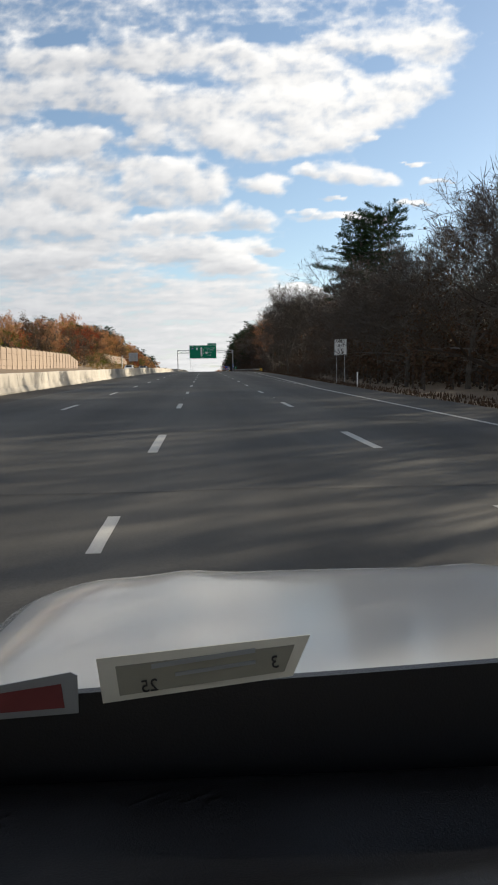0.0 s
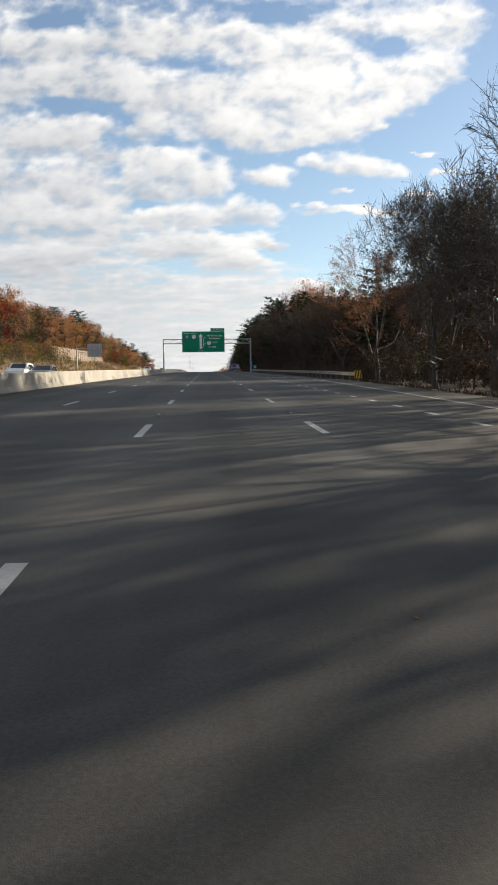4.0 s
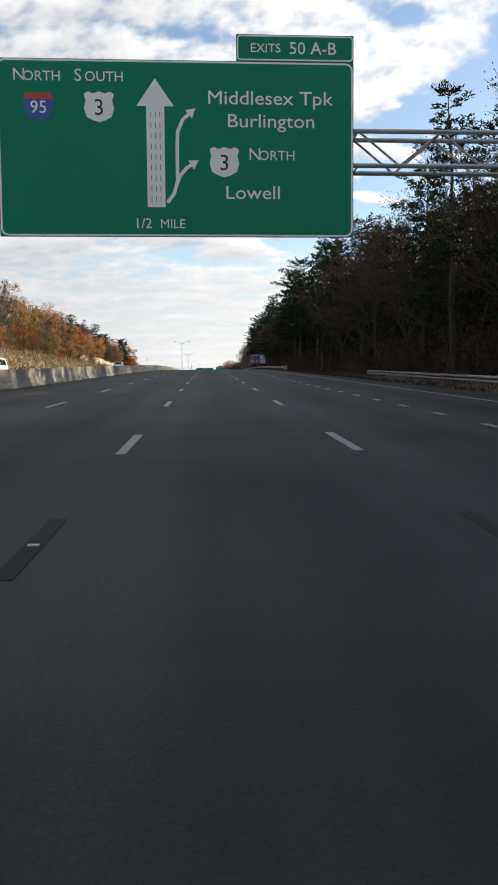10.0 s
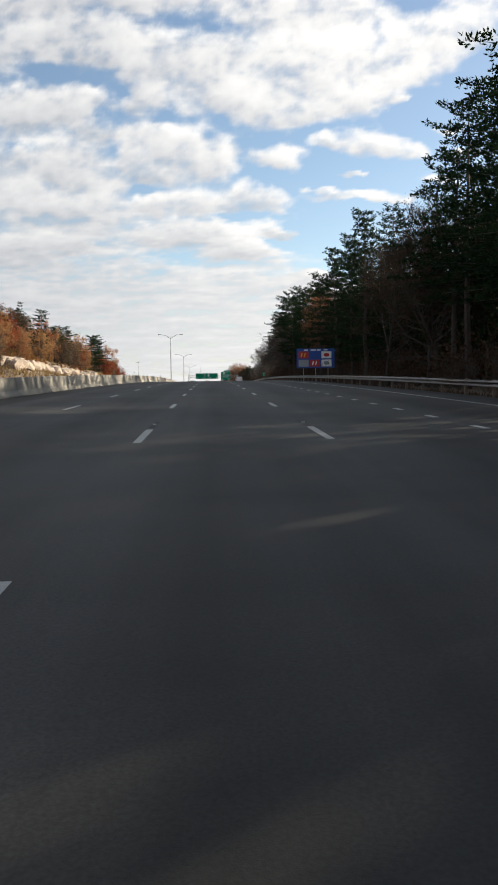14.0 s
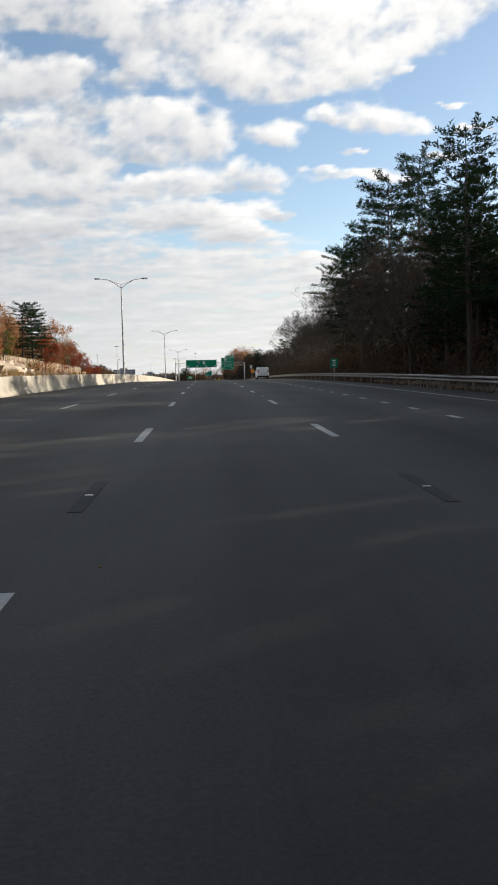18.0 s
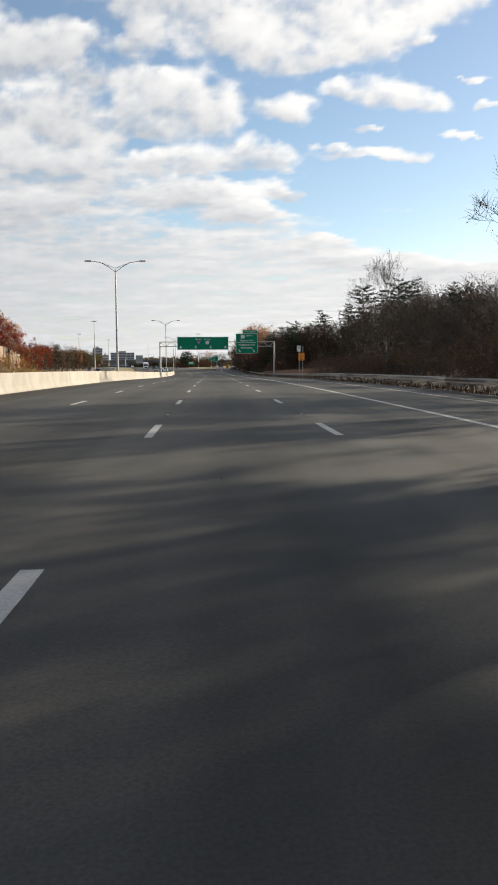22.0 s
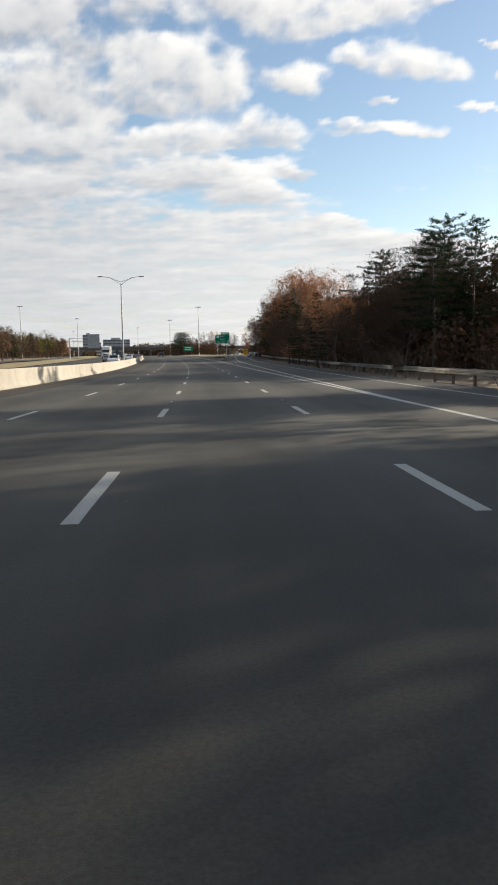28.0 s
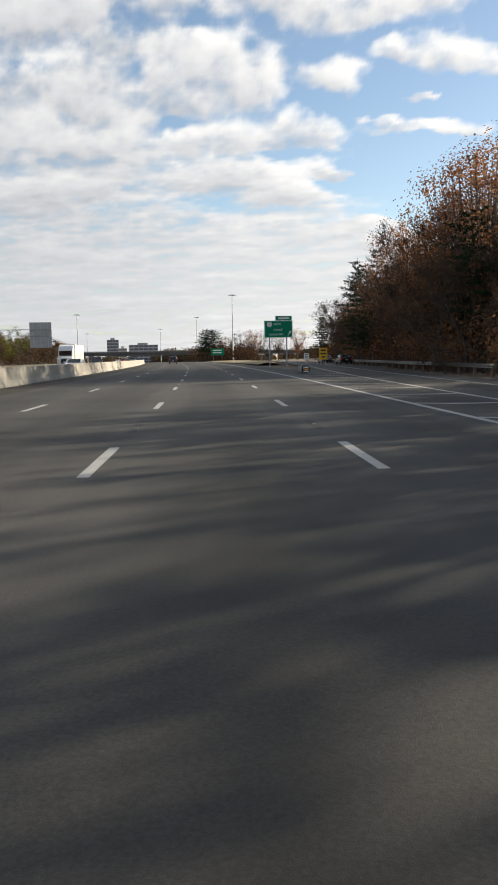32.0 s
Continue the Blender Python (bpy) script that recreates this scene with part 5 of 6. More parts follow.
def mast(s, off, h):
    t = thing("high_mast", there(s, off, land(s, off) if off > -28 else 0.0), "very tall slim lighting mast with a ring of lamps", "lighting mast", "masts of the interchange")
    part("pole", a_rod((0, 0, -0.5), (0, 0, h), 0.28, 0.11, 10), GALVANISED, t)
    part("ring", a_box(-1.1, -0.08, h - 0.15, 1.1, 0.08, h + 0.05, 0.03), GALVANISED, t)
    for k in range(6):
        x = -1.25 + 0.5 * k
        part("lamp_head", a_box(x - 0.18, -0.25, h - 0.35, x + 0.18, 0.25, h - 0.12, 0.04), GALVANISED, t)


for s, o, h in ((1156, 22.8, 25), (1281, 20, 24), (956, -46, 23), (1120, -62, 23), (1240, -40, 23), (1420, 6, 24), (1500, -50, 24)):
    mast(s, o, h)

# ---- signs ----
def shield_us(parent, x, z, w, digits, y):
    h = w
    out = [(-0.5, 0.42), (-0.36, 0.5), (-0.2, 0.44), (0, 0.5), (0.2, 0.44), (0.36, 0.5), (0.5, 0.42), (0.44, 0.2), (0.5, -0.05), (0.42, -0.32), (0.2, -0.44), (0, -0.5), (-0.2, -0.44), (-0.42, -0.32), (-0.5, -0.05), (-0.44, 0.2)]
    p = part("route_shield", plate([(x + a * w, z + b * h) for a, b in out], 0.006, y), SIGN_WHITE, parent, "white route shield with a black number")
    words(digits, h * 0.55, x, z - h * 0.27, SIGN_BLACK, p, y - 0.006, "CENTER", "number")


def shield_interstate(parent, x, z, w, digits, y):
    def outline(k):
        low = [(0.5, 0.22), (0.47, -0.1), (0.33, -0.34), (0, -0.5), (-0.33, -0.34), (-0.47, -0.1), (-0.5, 0.22)]
        return [(x + a * w * k, z + b * w * k) for a, b in low]
    p = part("route_shield", plate(outline(1.0), 0.006, y), SIGN_BLUE, parent, "blue and red route shield with white digits")
    part("crown", plate([(x - 0.5 * w, z + 0.24 * w), (x + 0.5 * w, z + 0.24 * w), (x + 0.4 * w, z + 0.46 * w), (x + 0.15 * w, z + 0.42 * w), (x, z + 0.46 * w), (x - 0.15 * w, z + 0.42 * w), (x - 0.4 * w, z + 0.46 * w)], 0.006, y), SIGN_RED, p)
    words(digits, w * 0.42, x, z - w * 0.22, SIGN_WHITE, p, y - 0.006, "CENTER", "number")


def panel(name, x0, z0, x1, z1, y, mat, parent, border=0.05, r=0.22):
    b = part(name, plate(rounded(x0, z0, x1, z1, 0.02), 0.05, y), mat, parent)
    # thin white border line
    bm = bmesh.new()
    o, i = rounded(x0 + 0.02, z0 + 0.02, x1 - 0.02, z1 - 0.02, r), rounded(x0 + 0.02 + border, z0 + 0.02 + border, x1 - 0.02 - border, z1 - 0.02 - border, max(0.02, r - border))
    vo, vi = [bm.verts.new((x, y - 0.004, z)) for x, z in o], [bm.verts.new((x, y - 0.004, z)) for x, z in i]
    for k in range(len(o)):
        j = (k + 1) % len(o)
        bm.faces.new((vo[k], vo[j], vi[j], vi[k]))
    part("border", bm, SIGN_WHITE, b)
    return b


def flat(parent, pts, y, mat=None, name="arrow"):
    return part(name, plate(pts, 0.004, y), mat or SIGN_WHITE, parent)


def caps(parent, text, x, z, size, y):
    """First letters larger than the rest."""
    for w in text.split():
        words(w[0], size, x, z, SIGN_WHITE, parent, y)
        words(w[1:], size * 0.8, x + size * 0.82, z, SIGN_WHITE, parent, y)
        x += size * (1.15 + 0.62 * len(w[1:]) + 0.5)


def truss(parent, x0, x1, z0, z1, d=0.8):
    n = max(4, int((x1 - x0) / 1.25))
    for y in (-d / 2, d / 2):
        for z in (z0, z1):
            part("chord", a_rod((x0, y, z), (x1, y, z), 0.07, 0.07, 8), GALVANISED, parent)
        for k in range(n):
            a, b = x0 + (x1 - x0) * k / n, x0 + (x1 - x0) * (k + 1) / n
            p = (a, y, z0 if k % 2 else z1), (b, y, z1 if k % 2 else z0)
            part("brace", a_rod(*p, 0.035, 0.035, 6), GALVANISED, parent)
    for k in range(0, n + 1, 2):
        a = x0 + (x1 - x0) * k / n
        for z in (z0, z1):
            part("cross_brace", a_rod((a, -d / 2, z), (a, d / 2, z), 0.03, 0.03, 6), GALVANISED, parent)


def uprights(parent, x, foot, top, d=0.8):
    for y in (-d / 2, d / 2):
        part("upright", a_rod((x, y, foot), (x, y, top), 0.17, 0.15, 12), GALVANISED, parent)
    for z in np.linspace(foot + 1.2, top - 0.6, 4):
        part("rung", a_rod((x, -d / 2, z), (x, d / 2, z), 0.05, 0.05, 6), GALVANISED, parent)


def hangers(parent, xs, z0, z1, y):
    for x in xs:
        part("hanger", a_box(x - 0.05, y + 0.05, z0, x + 0.05, y + 0.15, z1), GALVANISED, parent)


# first gantry
g = thing("sign_gantry", there(294.2, 0, 0), "grey steel truss gantry with one large green direction sign", "sign gantry")
truss(g, -11.0, 10.3, 7.15, 8.15)
uprights(g, -10.95, -0.1, 8.2)
uprights(g, 10.15, -0.5, 8.2)
Y = -0.62
b = panel("sign_panel", -6.45, 5.0, 3.85, 10.02, Y, SIGN_GREEN, g)
tab = panel("exit_tab", 0.42, 10.03, 3.85, 10.78, Y, SIGN_GREEN, g, 0.04, 0.1)
hangers(g, (-5.5, -3, -0.5, 2.5), 5.2, 9.8, Y + 0.02)
words("EXITS", 0.26, 0.82, 10.28, SIGN_WHITE, tab, Y - 0.006)
words("50 A-B", 0.36, 1.95, 10.24, SIGN_WHITE, tab, Y - 0.006)
caps(b, "NORTH", -6.0, 9.40, 0.36, Y - 0.006)
caps(b, "SOUTH", -4.25, 9.40, 0.36, Y - 0.006)
shield_interstate(b, -5.27, 8.68, 0.86, "95", Y - 0.006)
shield_us(b, -3.55, 8.68, 0.86, "3", Y - 0.006)
words("Middlesex Tpk", 0.40, -0.45, 8.80, SIGN_WHITE, b, Y - 0.006, squeeze=1.13)
words("Burlington", 0.40, 0.12, 8.15, SIGN_WHITE, b, Y - 0.006, squeeze=1.13)
shield_us(b, 0.05, 7.15, 0.86, "3", Y - 0.006)
caps(b, "NORTH", 0.75, 7.22, 0.36, Y - 0.006)
words("Lowell", 0.40, 0.05, 6.10, SIGN_WHITE, b, Y - 0.006, squeeze=1.13)
words("1/2", 0.30, -2.6, 5.25, SIGN_WHITE, b, Y - 0.006)
words("MILE", 0.27, -1.85, 5.25, SIGN_WHITE, b, Y - 0.006)
ar = flat(b, [(-2.2, 5.85), (-1.68, 5.85), (-1.68, 8.72), (-1.40, 8.72), (-1.94, 9.50), (-2.48, 8.72), (-2.2, 8.72)], Y - 0.006)
for k in range(3):
    for j in range(9):
        flat(ar, [(-2.08 + k * 0.13, 6.0 + j * 0.30), (-2.06 + k * 0.13, 6.0 + j * 0.30), (-2.06 + k * 0.13, 6.16 + j * 0.30), (-2.08 + k * 0.13, 6.16 + j * 0.30)], Y - 0.011, SIGN_GREEN, "lane_mark")


def bent_arrow(parent, pts, w, y):
    """A curved band with an arrow head at its end."""
    pts = [Vector((x, 0, z)) for x, z in pts]
    l, r = [], []
    for i, p in enumerate(pts):
        d = (pts[min(i + 1, len(pts) - 1)] - pts[max(i - 1, 0)]).normalized()
        n = Vector((-d.z, 0, d.x)) * w / 2
        l.append(p + n)
        r.append(p - n)
    bm = bmesh.new()
    a, b_ = [bm.verts.new((p.x, y, p.z)) for p in l], [bm.verts.new((p.x, y, p.z)) for p in r]
    for i in range(len(pts) - 1):
        bm.faces.new((a[i], b_[i], b_[i + 1], a[i + 1]))
    d = (pts[-1] - pts[-2]).normalized()
    n = Vector((-d.z, 0, d.x))
    e = pts[-1]
    bm.faces.new([bm.verts.new((q.x, y - 0.001, q.z)) for q in (e + n * w * 1.5, e - n * w * 1.5, e + d * w * 2.6)])
    part("arrow", bm, SIGN_WHITE, parent)


bent_arrow(b, [(-1.62, 5.98), (-1.42, 6.25), (-1.32, 6.6), (-1.32, 7.6), (-1.3, 8.0), (-1.15, 8.35), (-0.98, 8.5)], 0.10, Y - 0.008)
bent_arrow(b, [(-1.34, 6.5), (-1.25, 6.75), (-1.05, 6.98), (-0.92, 7.06)], 0.10, Y - 0.009)


def small_sign(name, s, off, foot, boards, label, category, posts=(0.0,), turn=0.0):
    """Boards (x0, z0, x1, z1, material) on slim posts. Returns the thing and its boards."""
    t = thing(name, there(s, off, land(s, off), turn), label, category)
    top = max(bd[3] for bd in boards)
    for x in posts:
        part("post", a_box(x - 0.035, 0.01, foot, x + 0.035, 0.07, top - 0.05, 0.006), GALVANISED, t)
    out = []
    for x0, z0, x1, z1, m in boards:
        out.append(part("board", plate(rounded(x0, z0, x1, z1, min(0.06, (x1 - x0) / 6)), 0.008, 0.0), m, t))
    return t, out


# speed limit
t, bs = small_sign("speed_limit_sign", 74, 12.05, -0.3, [(-0.61, 2.65, 0.61, 4.18, SIGN_WHITE)], "white speed limit sign reading 55 on two posts", "road sign", (-0.38, 0.38))
words("SPEED", 0.24, 0, 3.82, SIGN_BLACK, bs[0], -0.004, "CENTER")
words("LIMIT", 0.24, 0, 3.46, SIGN_BLACK, bs[0], -0.004, "CENTER")
words("55", 0.50, 0, 2.80, SIGN_BLACK, bs[0], -0.004, "CENTER")
bm = bmesh.new()
o, i = rounded(-0.585, 2.675, 0.585, 4.155, 0.05), rounded(-0.56, 2.70, 0.56, 4.13, 0.04)
vo, vi = [bm.verts.new((x, -0.003, z)) for x, z in o], [bm.verts.new((x, -0.003, z)) for x, z in i]
for k in range(len(o)):
    bm.faces.new((vo[k], vo[(k + 1) % len(o)], vi[(k + 1) % len(o)], vi[k]))
part("border", bm, SIGN_BLACK, bs[0])
# delineator
t = thing("delineator_post", there(58, 10.4, land(58, 10.4)), "short white flexible marker post", "marker post")
part("stake", a_box(-0.05, -0.01, -0.1, 0.05, 0.02, 1.1, 0.006), SIGN_WHITE, t)
# hospital and green signs at the first gantry
t, bs = small_sign("hospital_sign", 293.2, 10.2, 0.0, [(-0.31, 2.35, 0.31, 2.98, SIGN_BLUE), (-0.31, 1.72, 0.31, 2.32, SIGN_BLUE)], "blue hospital sign above a blue arrow plate", "road sign")
words("H", 0.44, 0, 2.44, SIGN_WHITE, bs[0], -0.004, "CENTER")
flat(bs[1], [(-0.05, 1.82), (0.05, 1.82), (0.05, 2.02), (0.16, 2.02), (0, 2.24), (-0.16, 2.02), (-0.05, 2.02)], -0.004)
t, bs = small_sign("green_sign", 293.0, 10.95, 0.0, [(-0.40, 1.15, 0.40, 2.05, SIGN_GREEN)], "small leaning green place sign", "road sign", turn=0)
t.matrix_basis = t.matrix_basis @ pose(0, 0, 0, 0, 5, 0)
for k, w in enumerate((0.3, 0.5, 0.42)):
    flat(bs[0], [(-w / 2, 1.85 - k * 0.22), (w / 2, 1.85 - k * 0.22), (w / 2, 1.93 - k * 0.22), (-w / 2, 1.93 - k * 0.22)], -0.004, name="lettering_bar")
# blue services sign with plain plates
t, bs = small_sign("services_sign", 477, 13.05, 0.1, [(-2.45, 1.9, 2.45, 4.4, SIGN_BLUE)], "wide blue roadside services sign with coloured plates", "road sign", (-1.6, 0, 1.6))
for k, w in enumerate((0.5, 0.7, 0.45, 0.5)):
    x = -1.5 + k * 0.85
    flat(bs[0], [(x, 4.14), (x + w, 4.14), (x + w, 4.28), (x, 4.28)], -0.004, name="lettering_bar")
for x, z, m in ((-2.2, 3.15, SIGN_RED), (0.75, 3.15, SIGN_WHITE), (-2.2, 2.1, SIGN_BACK), (-0.75, 2.1, SIGN_RED), (0.75, 2.1, SIGN_WHITE)):
    pl = flat(bs[0], rounded(x, z, x + 1.3, z + 0.88, 0.05), -0.006, m, "plate")
    if m is SIGN_WHITE:
        c = [(x + 0.65 + 0.38 * math.cos(a * 0.524), z + 0.44 + 0.24 * math.sin(a * 0.524)) for a in range(12)]
        flat(pl, c, -0.011, SIGN_RED if z > 3 else SIGN_BACK, "emblem")
    elif m is SIGN_RED:
        for q in range(2):
            xx = x + 0.28 + q * 0.4
            flat(pl, [(xx, z + 0.18), (xx + 0.12, z + 0.18), (xx + 0.26, z + 0.66), (xx + 0.10, z + 0.66)], -0.011, SIGN_YELLOW if z > 3 else SIGN_WHITE, "emblem")
# mile markers and other small boards
for s, o in ((566, 12.6), (873.3, 17.0)):
    t, bs = small_sign("mile_marker", s, o, 0.0, [(-0.38, 1.45, 0.38, 2.35, SIGN_GREEN)], "small green marker sign on one post", "road sign")
    for k, w in enumerate((0.42, 0.30, 0.36)):
        flat(bs[0], [(-w / 2, 2.12 - k * 0.24), (w / 2, 2.12 - k * 0.24), (w / 2, 2.22 - k * 0.24), (-w / 2, 2.22 - k * 0.24)], -0.004, name="lettering_bar")
t, bs = small_sign("route_marker", 710, 12.7, 0.0, [(-0.72, 3.95, -0.08, 4.6, SIGN_BLACK), (-0.72, 4.64, -0.08, 4.92, SIGN_WHITE), (-0.45, 2.72, 0.45, 3.86, SIGN_ORANGE)], "route marker above an orange lane arrow board", "road sign", (-0.3, 0.2))
shield_us(bs[0], -0.4, 4.28, 0.56, "3", -0.004)
words("NORTH", 0.15, -0.4, 4.71, SIGN_BLACK, bs[1], -0.004, "CENTER")
flat(bs[2], [(-0.22, 3.02), (-0.06, 3.05), (-0.09, 3.10), (0.20, 3.46), (0.16, 3.50), (-0.14, 3.14), (-0.19, 3.18)], -0.004, SIGN_BLACK)
for z, w in ((3.68, 0.3), (2.84, 0.2)):
    flat(bs[2], [(-w, z), (w, z), (w, z + 0.06), (-w, z + 0.06)], -0.004, SIGN_BLACK, name="lettering_bar")

# second gantry
g = thing("sign_gantry", there(763.7, 0, 0), "grey steel truss gantry with two green direction signs", "sign gantry")
truss(g, -11.8, 13.2, 6.55, 7.55)
uprights(g, -11.75, -0.1, 7.6)
uprights(g, 13.1, -0.4, 7.6)
b = panel("sign_panel", -8.0, 5.82, 3.1, 8.62, Y, SIGN_GREEN, g)
hangers(g, (-7, -4, -1, 2.2), 6.0, 8.45, Y + 0.02)
caps(b, "NORTH", -4.15, 7.93, 0.36, Y - 0.006)
caps(b, "SOUTH", -2.2, 7.93, 0.36, Y - 0.006)
shield_interstate(b, -3.35, 7.36, 0.76, "95", Y - 0.006)
shield_us(b, -1.5, 7.36, 0.76, "3", Y - 0.006)
for x in (-7.25, -4.0, -0.75, 2.4):
    flat(b, [(x - 0.08, 6.70), (x + 0.08, 6.70), (x + 0.08, 6.40), (x + 0.36, 6.50), (x, 6.12), (x - 0.36, 6.50), (x - 0.08, 6.40)], Y - 0.006)
b = panel("sign_panel", 4.72, 5.0, 9.45, 9.30, Y, SIGN_GREEN, g)
tab = panel("exit_tab", 6.2, 9.31, 9.45, 10.05, Y, SIGN_GREEN, g, 0.04, 0.1)
hangers(g, (5.4, 7.0, 8.7), 5.2, 9.1, Y + 0.02)
words("EXITS", 0.25, 6.45, 9.56, SIGN_WHITE, tab, Y - 0.006)
words("50 A-B", 0.36, 7.5, 9.52, SIGN_WHITE, tab, Y - 0.006)
shield_us(b, 6.2, 8.62, 0.85, "3", Y - 0.006)
caps(b, "NORTH", 6.95, 8.68, 0.35, Y - 0.006)
words("Nashua NH", 0.40, 7.08, 7.62, SIGN_WHITE, b, Y - 0.006, "CENTER", squeeze=1.1)
flat(b, [(5.0, 7.34), (9.15, 7.34), (9.15, 7.39), (5.0, 7.39)], Y - 0.006, name="rule")
words("Middlesex Tpk", 0.40, 7.08, 6.70, SIGN_WHITE, b, Y - 0.006, "CENTER", squeeze=1.1)
words("Burlington", 0.40, 7.08, 6.08, SIGN_WHITE, b, Y - 0.006, "CENTER", squeeze=1.1)
for x in (5.5, 8.6):
    flat(b, [(x - 0.28, 5.86), (x - 0.20, 5.94), (x + 0.10, 5.58), (x + 0.20, 5.68), (x + 0.26, 5.28), (x - 0.12, 5.40), (x + 0.0, 5.48)], Y - 0.006)

# exit sign in the gore
t = thing("exit_sign", there(985, 12.0, land(985, 12.0)), "green exit sign with a tab on two steel posts", "road sign")
for x in (-1.3, 1.3):
    part("post", a_box(x - 0.1, 0.06, -0.2, x + 0.1, 0.26, 6.9, 0.01), GALVANISED, t)
b = panel("sign_panel", -2.1, 4.4, 2.2, 6.95, 0.0, SIGN_GREEN, t, 0.05, 0.15)
tab = panel("exit_tab", -0.4, 6.96, 2.1, 7.65, 0.0, SIGN_GREEN, t, 0.03, 0.1)
flat(tab, [(0.0, 7.2), (1.7, 7.2), (1.7, 7.42), (0.0, 7.42)], -0.006, name="lettering_bar")
shield_us(b, -1.3, 6.35, 0.72, "3", -0.006)
caps(b, "NORTH", -0.65, 6.3, 0.28, -0.006)
words("Lowell", 0.34, 0, 5.45, SIGN_WHITE, b, -0.006, "CENTER")
words("Nashua NH", 0.34, -0.3, 4.75, SIGN_WHITE, b, -0.006, "CENTER")
flat(b, [(1.45, 4.75), (1.56, 4.70), (1.80, 5.12), (1.92, 5.04), (1.94, 5.42), (1.58, 5.26), (1.70, 5.18)], -0.006)
t, bs = small_sign("advisory_speed_sign", 983.6, 18.6, 0.0, [(-0.62, 1.0, 0.62, 2.7, SIGN_YELLOW)], "yellow advisory exit speed sign", "road sign", (-0.35, 0.35))
for k, w in enumerate((0.8, 0.9, 0.5)):
    flat(bs[0], [(-w / 2, 2.3 - k * 0.5), (w / 2, 2.3 - k * 0.5), (w / 2, 2.52 - k * 0.5), (-w / 2, 2.52 - k * 0.5)], -0.004, SIGN_BLACK, "lettering_bar")
t, bs = small_sign("white_sign", 985, 16.3, 0.0, [(-0.38, 1.0, 0.38, 2.0, SIGN_WHITE)], "small white regulatory sign on a post", "road sign")
for k in range(3):
    flat(bs[0], [(-0.25, 1.75 - k * 0.25), (0.25, 1.75 - k * 0.25), (0.25, 1.85 - k * 0.25), (-0.25, 1.85 - k * 0.25)], -0.004, SIGN_BLACK, "lettering_bar")
# crash cushion
t = thing("crash_cushion", there(931, 7.75, 0, -4), "low dark crash cushion with a white and orange chevron nose", "crash cushion")
for k in range(5):
    part("bay", a_box(-0.3, 0.35 + k * 1.1, 0.06, 0.3, 1.4 + k * 1.1, 0.55, 0.05), RAIL_STEEL if k % 2 else SIGN_BLACK, t)
nose = part("nose", a_box(-0.32, -0.1, 0.02, 0.32, 0.32, 0.62, 0.12), SIGN_BLACK, t, "black rounded nose")
for k in range(3):
    for sx in (-1, 1):
        z = 0.12 + k * 0.16
        flat(nose, [(0.0, z + 0.1), (0.0, z), (sx * 0.2, z - 0.06), (sx * 0.2, z + 0.04)][::-sx], -0.106, SIGN_ORANGE if k == 1 else SIGN_WHITE, "chevron")
# far green sign beyond the exit
t, bs = small_sign("green_sign", 1120, 13, -0.2, [(-2.2, 2.4, 2.2, 4.6, SIGN_GREEN)], "distant green direction sign on two posts", "road sign", (-1.4, 1.4))
for k in range(2):
    flat(bs[0], [(-1.5, 3.9 - k * 0.8), (1.3, 3.9 - k * 0.8), (1.3, 4.15 - k * 0.8), (-1.5, 4.15 - k * 0.8)], -0.004, name="lettering_bar")

# backs of signs for the other direction
for s, off, leg, z0, z1, w in ((301, -28.6, -33.0, 4.3, 7.6, 3.6), (1000, -25.8, -33.0, 3.4, 7.6, 3.6)):
    t = thing("cantilever_sign", there(s, off, 0), "back of a grey sign on a cantilever truss", "road sign")
    part("upright", a_rod((leg - off, 0.4, -0.4), (leg - off, 0.4, z1 - 1.0), 0.18, 0.15, 10), GALVANISED, t)
    for z in (z1 - 2.2, z1 - 1.2):
        part("chord", a_rod((leg - off, 0.4, z), (w / 2, 0.4, z), 0.06, 0.06, 6), GALVANISED, t)
    n = 6
    for k in range(n):
        a0, a1 = leg - off + (w / 2 - leg + off) * k / n, leg - off + (w / 2 - leg + off) * (k + 1) / n
        part("brace", a_rod((a0, 0.4, z1 - (2.2 if k % 2 else 1.2)), (a1, 0.4, z1 - (1.2 if k % 2 else 2.2)), 0.035, 0.035, 6), GALVANISED, t)
    bd = part("sign_panel", a_box(-w / 2, 0.55, z0, w / 2, 0.6, z1), SIGN_BACK, t, "bare grey back of a sign")
    for x in (-w / 3, 0, w / 3):
        part("stiffener", a_box(x - 0.05, 0.46, z0 + 0.1, x + 0.05, 0.549, z1 - 0.1), GALVANISED, bd)

# ---- noise walls on the far bank ----
def noise_wall(s0, s1, off, top, label):
    w = thing("noise_wall", Matrix(), label, "noise wall", kind="structure")
    n = int((s1 - s0) / 4.0)
    pan = post = None
    for k in range(n):
        s = s0 + 4.0 * k
        base = land(s + 2, off) - 0.4
        drop = max(0, k - n + 4) * 0.5
        m = there(s, off, base)
        h = top - base - drop
        m = m @ Matrix.Diagonal((1, 1, h / 4.0, 1))
        if pan is None:
            bm = bmesh.new()
            for j in range(4):
                box(bm, -0.10, 0.18, j * 1.0 + 0.01, 0.08 + 0.02 * (j % 2), 3.98, j * 1.0 + 0.99, 0.015)
            pan = part("wall_panel", bm, WALL_BEIGE, w)
            pan.matrix_basis = m
            post = part("wall_post", a_box(-0.16, -0.16, 0, 0.18, 0.16, 4.12, 0.02), WALL_BEIGE, w)
            post.matrix_basis = m
        else:
            again(pan, m, w)
            again(post, m, w)


noise_wall(30, 226, -37.8, 5.2, "beige concrete panel noise wall along the bank")
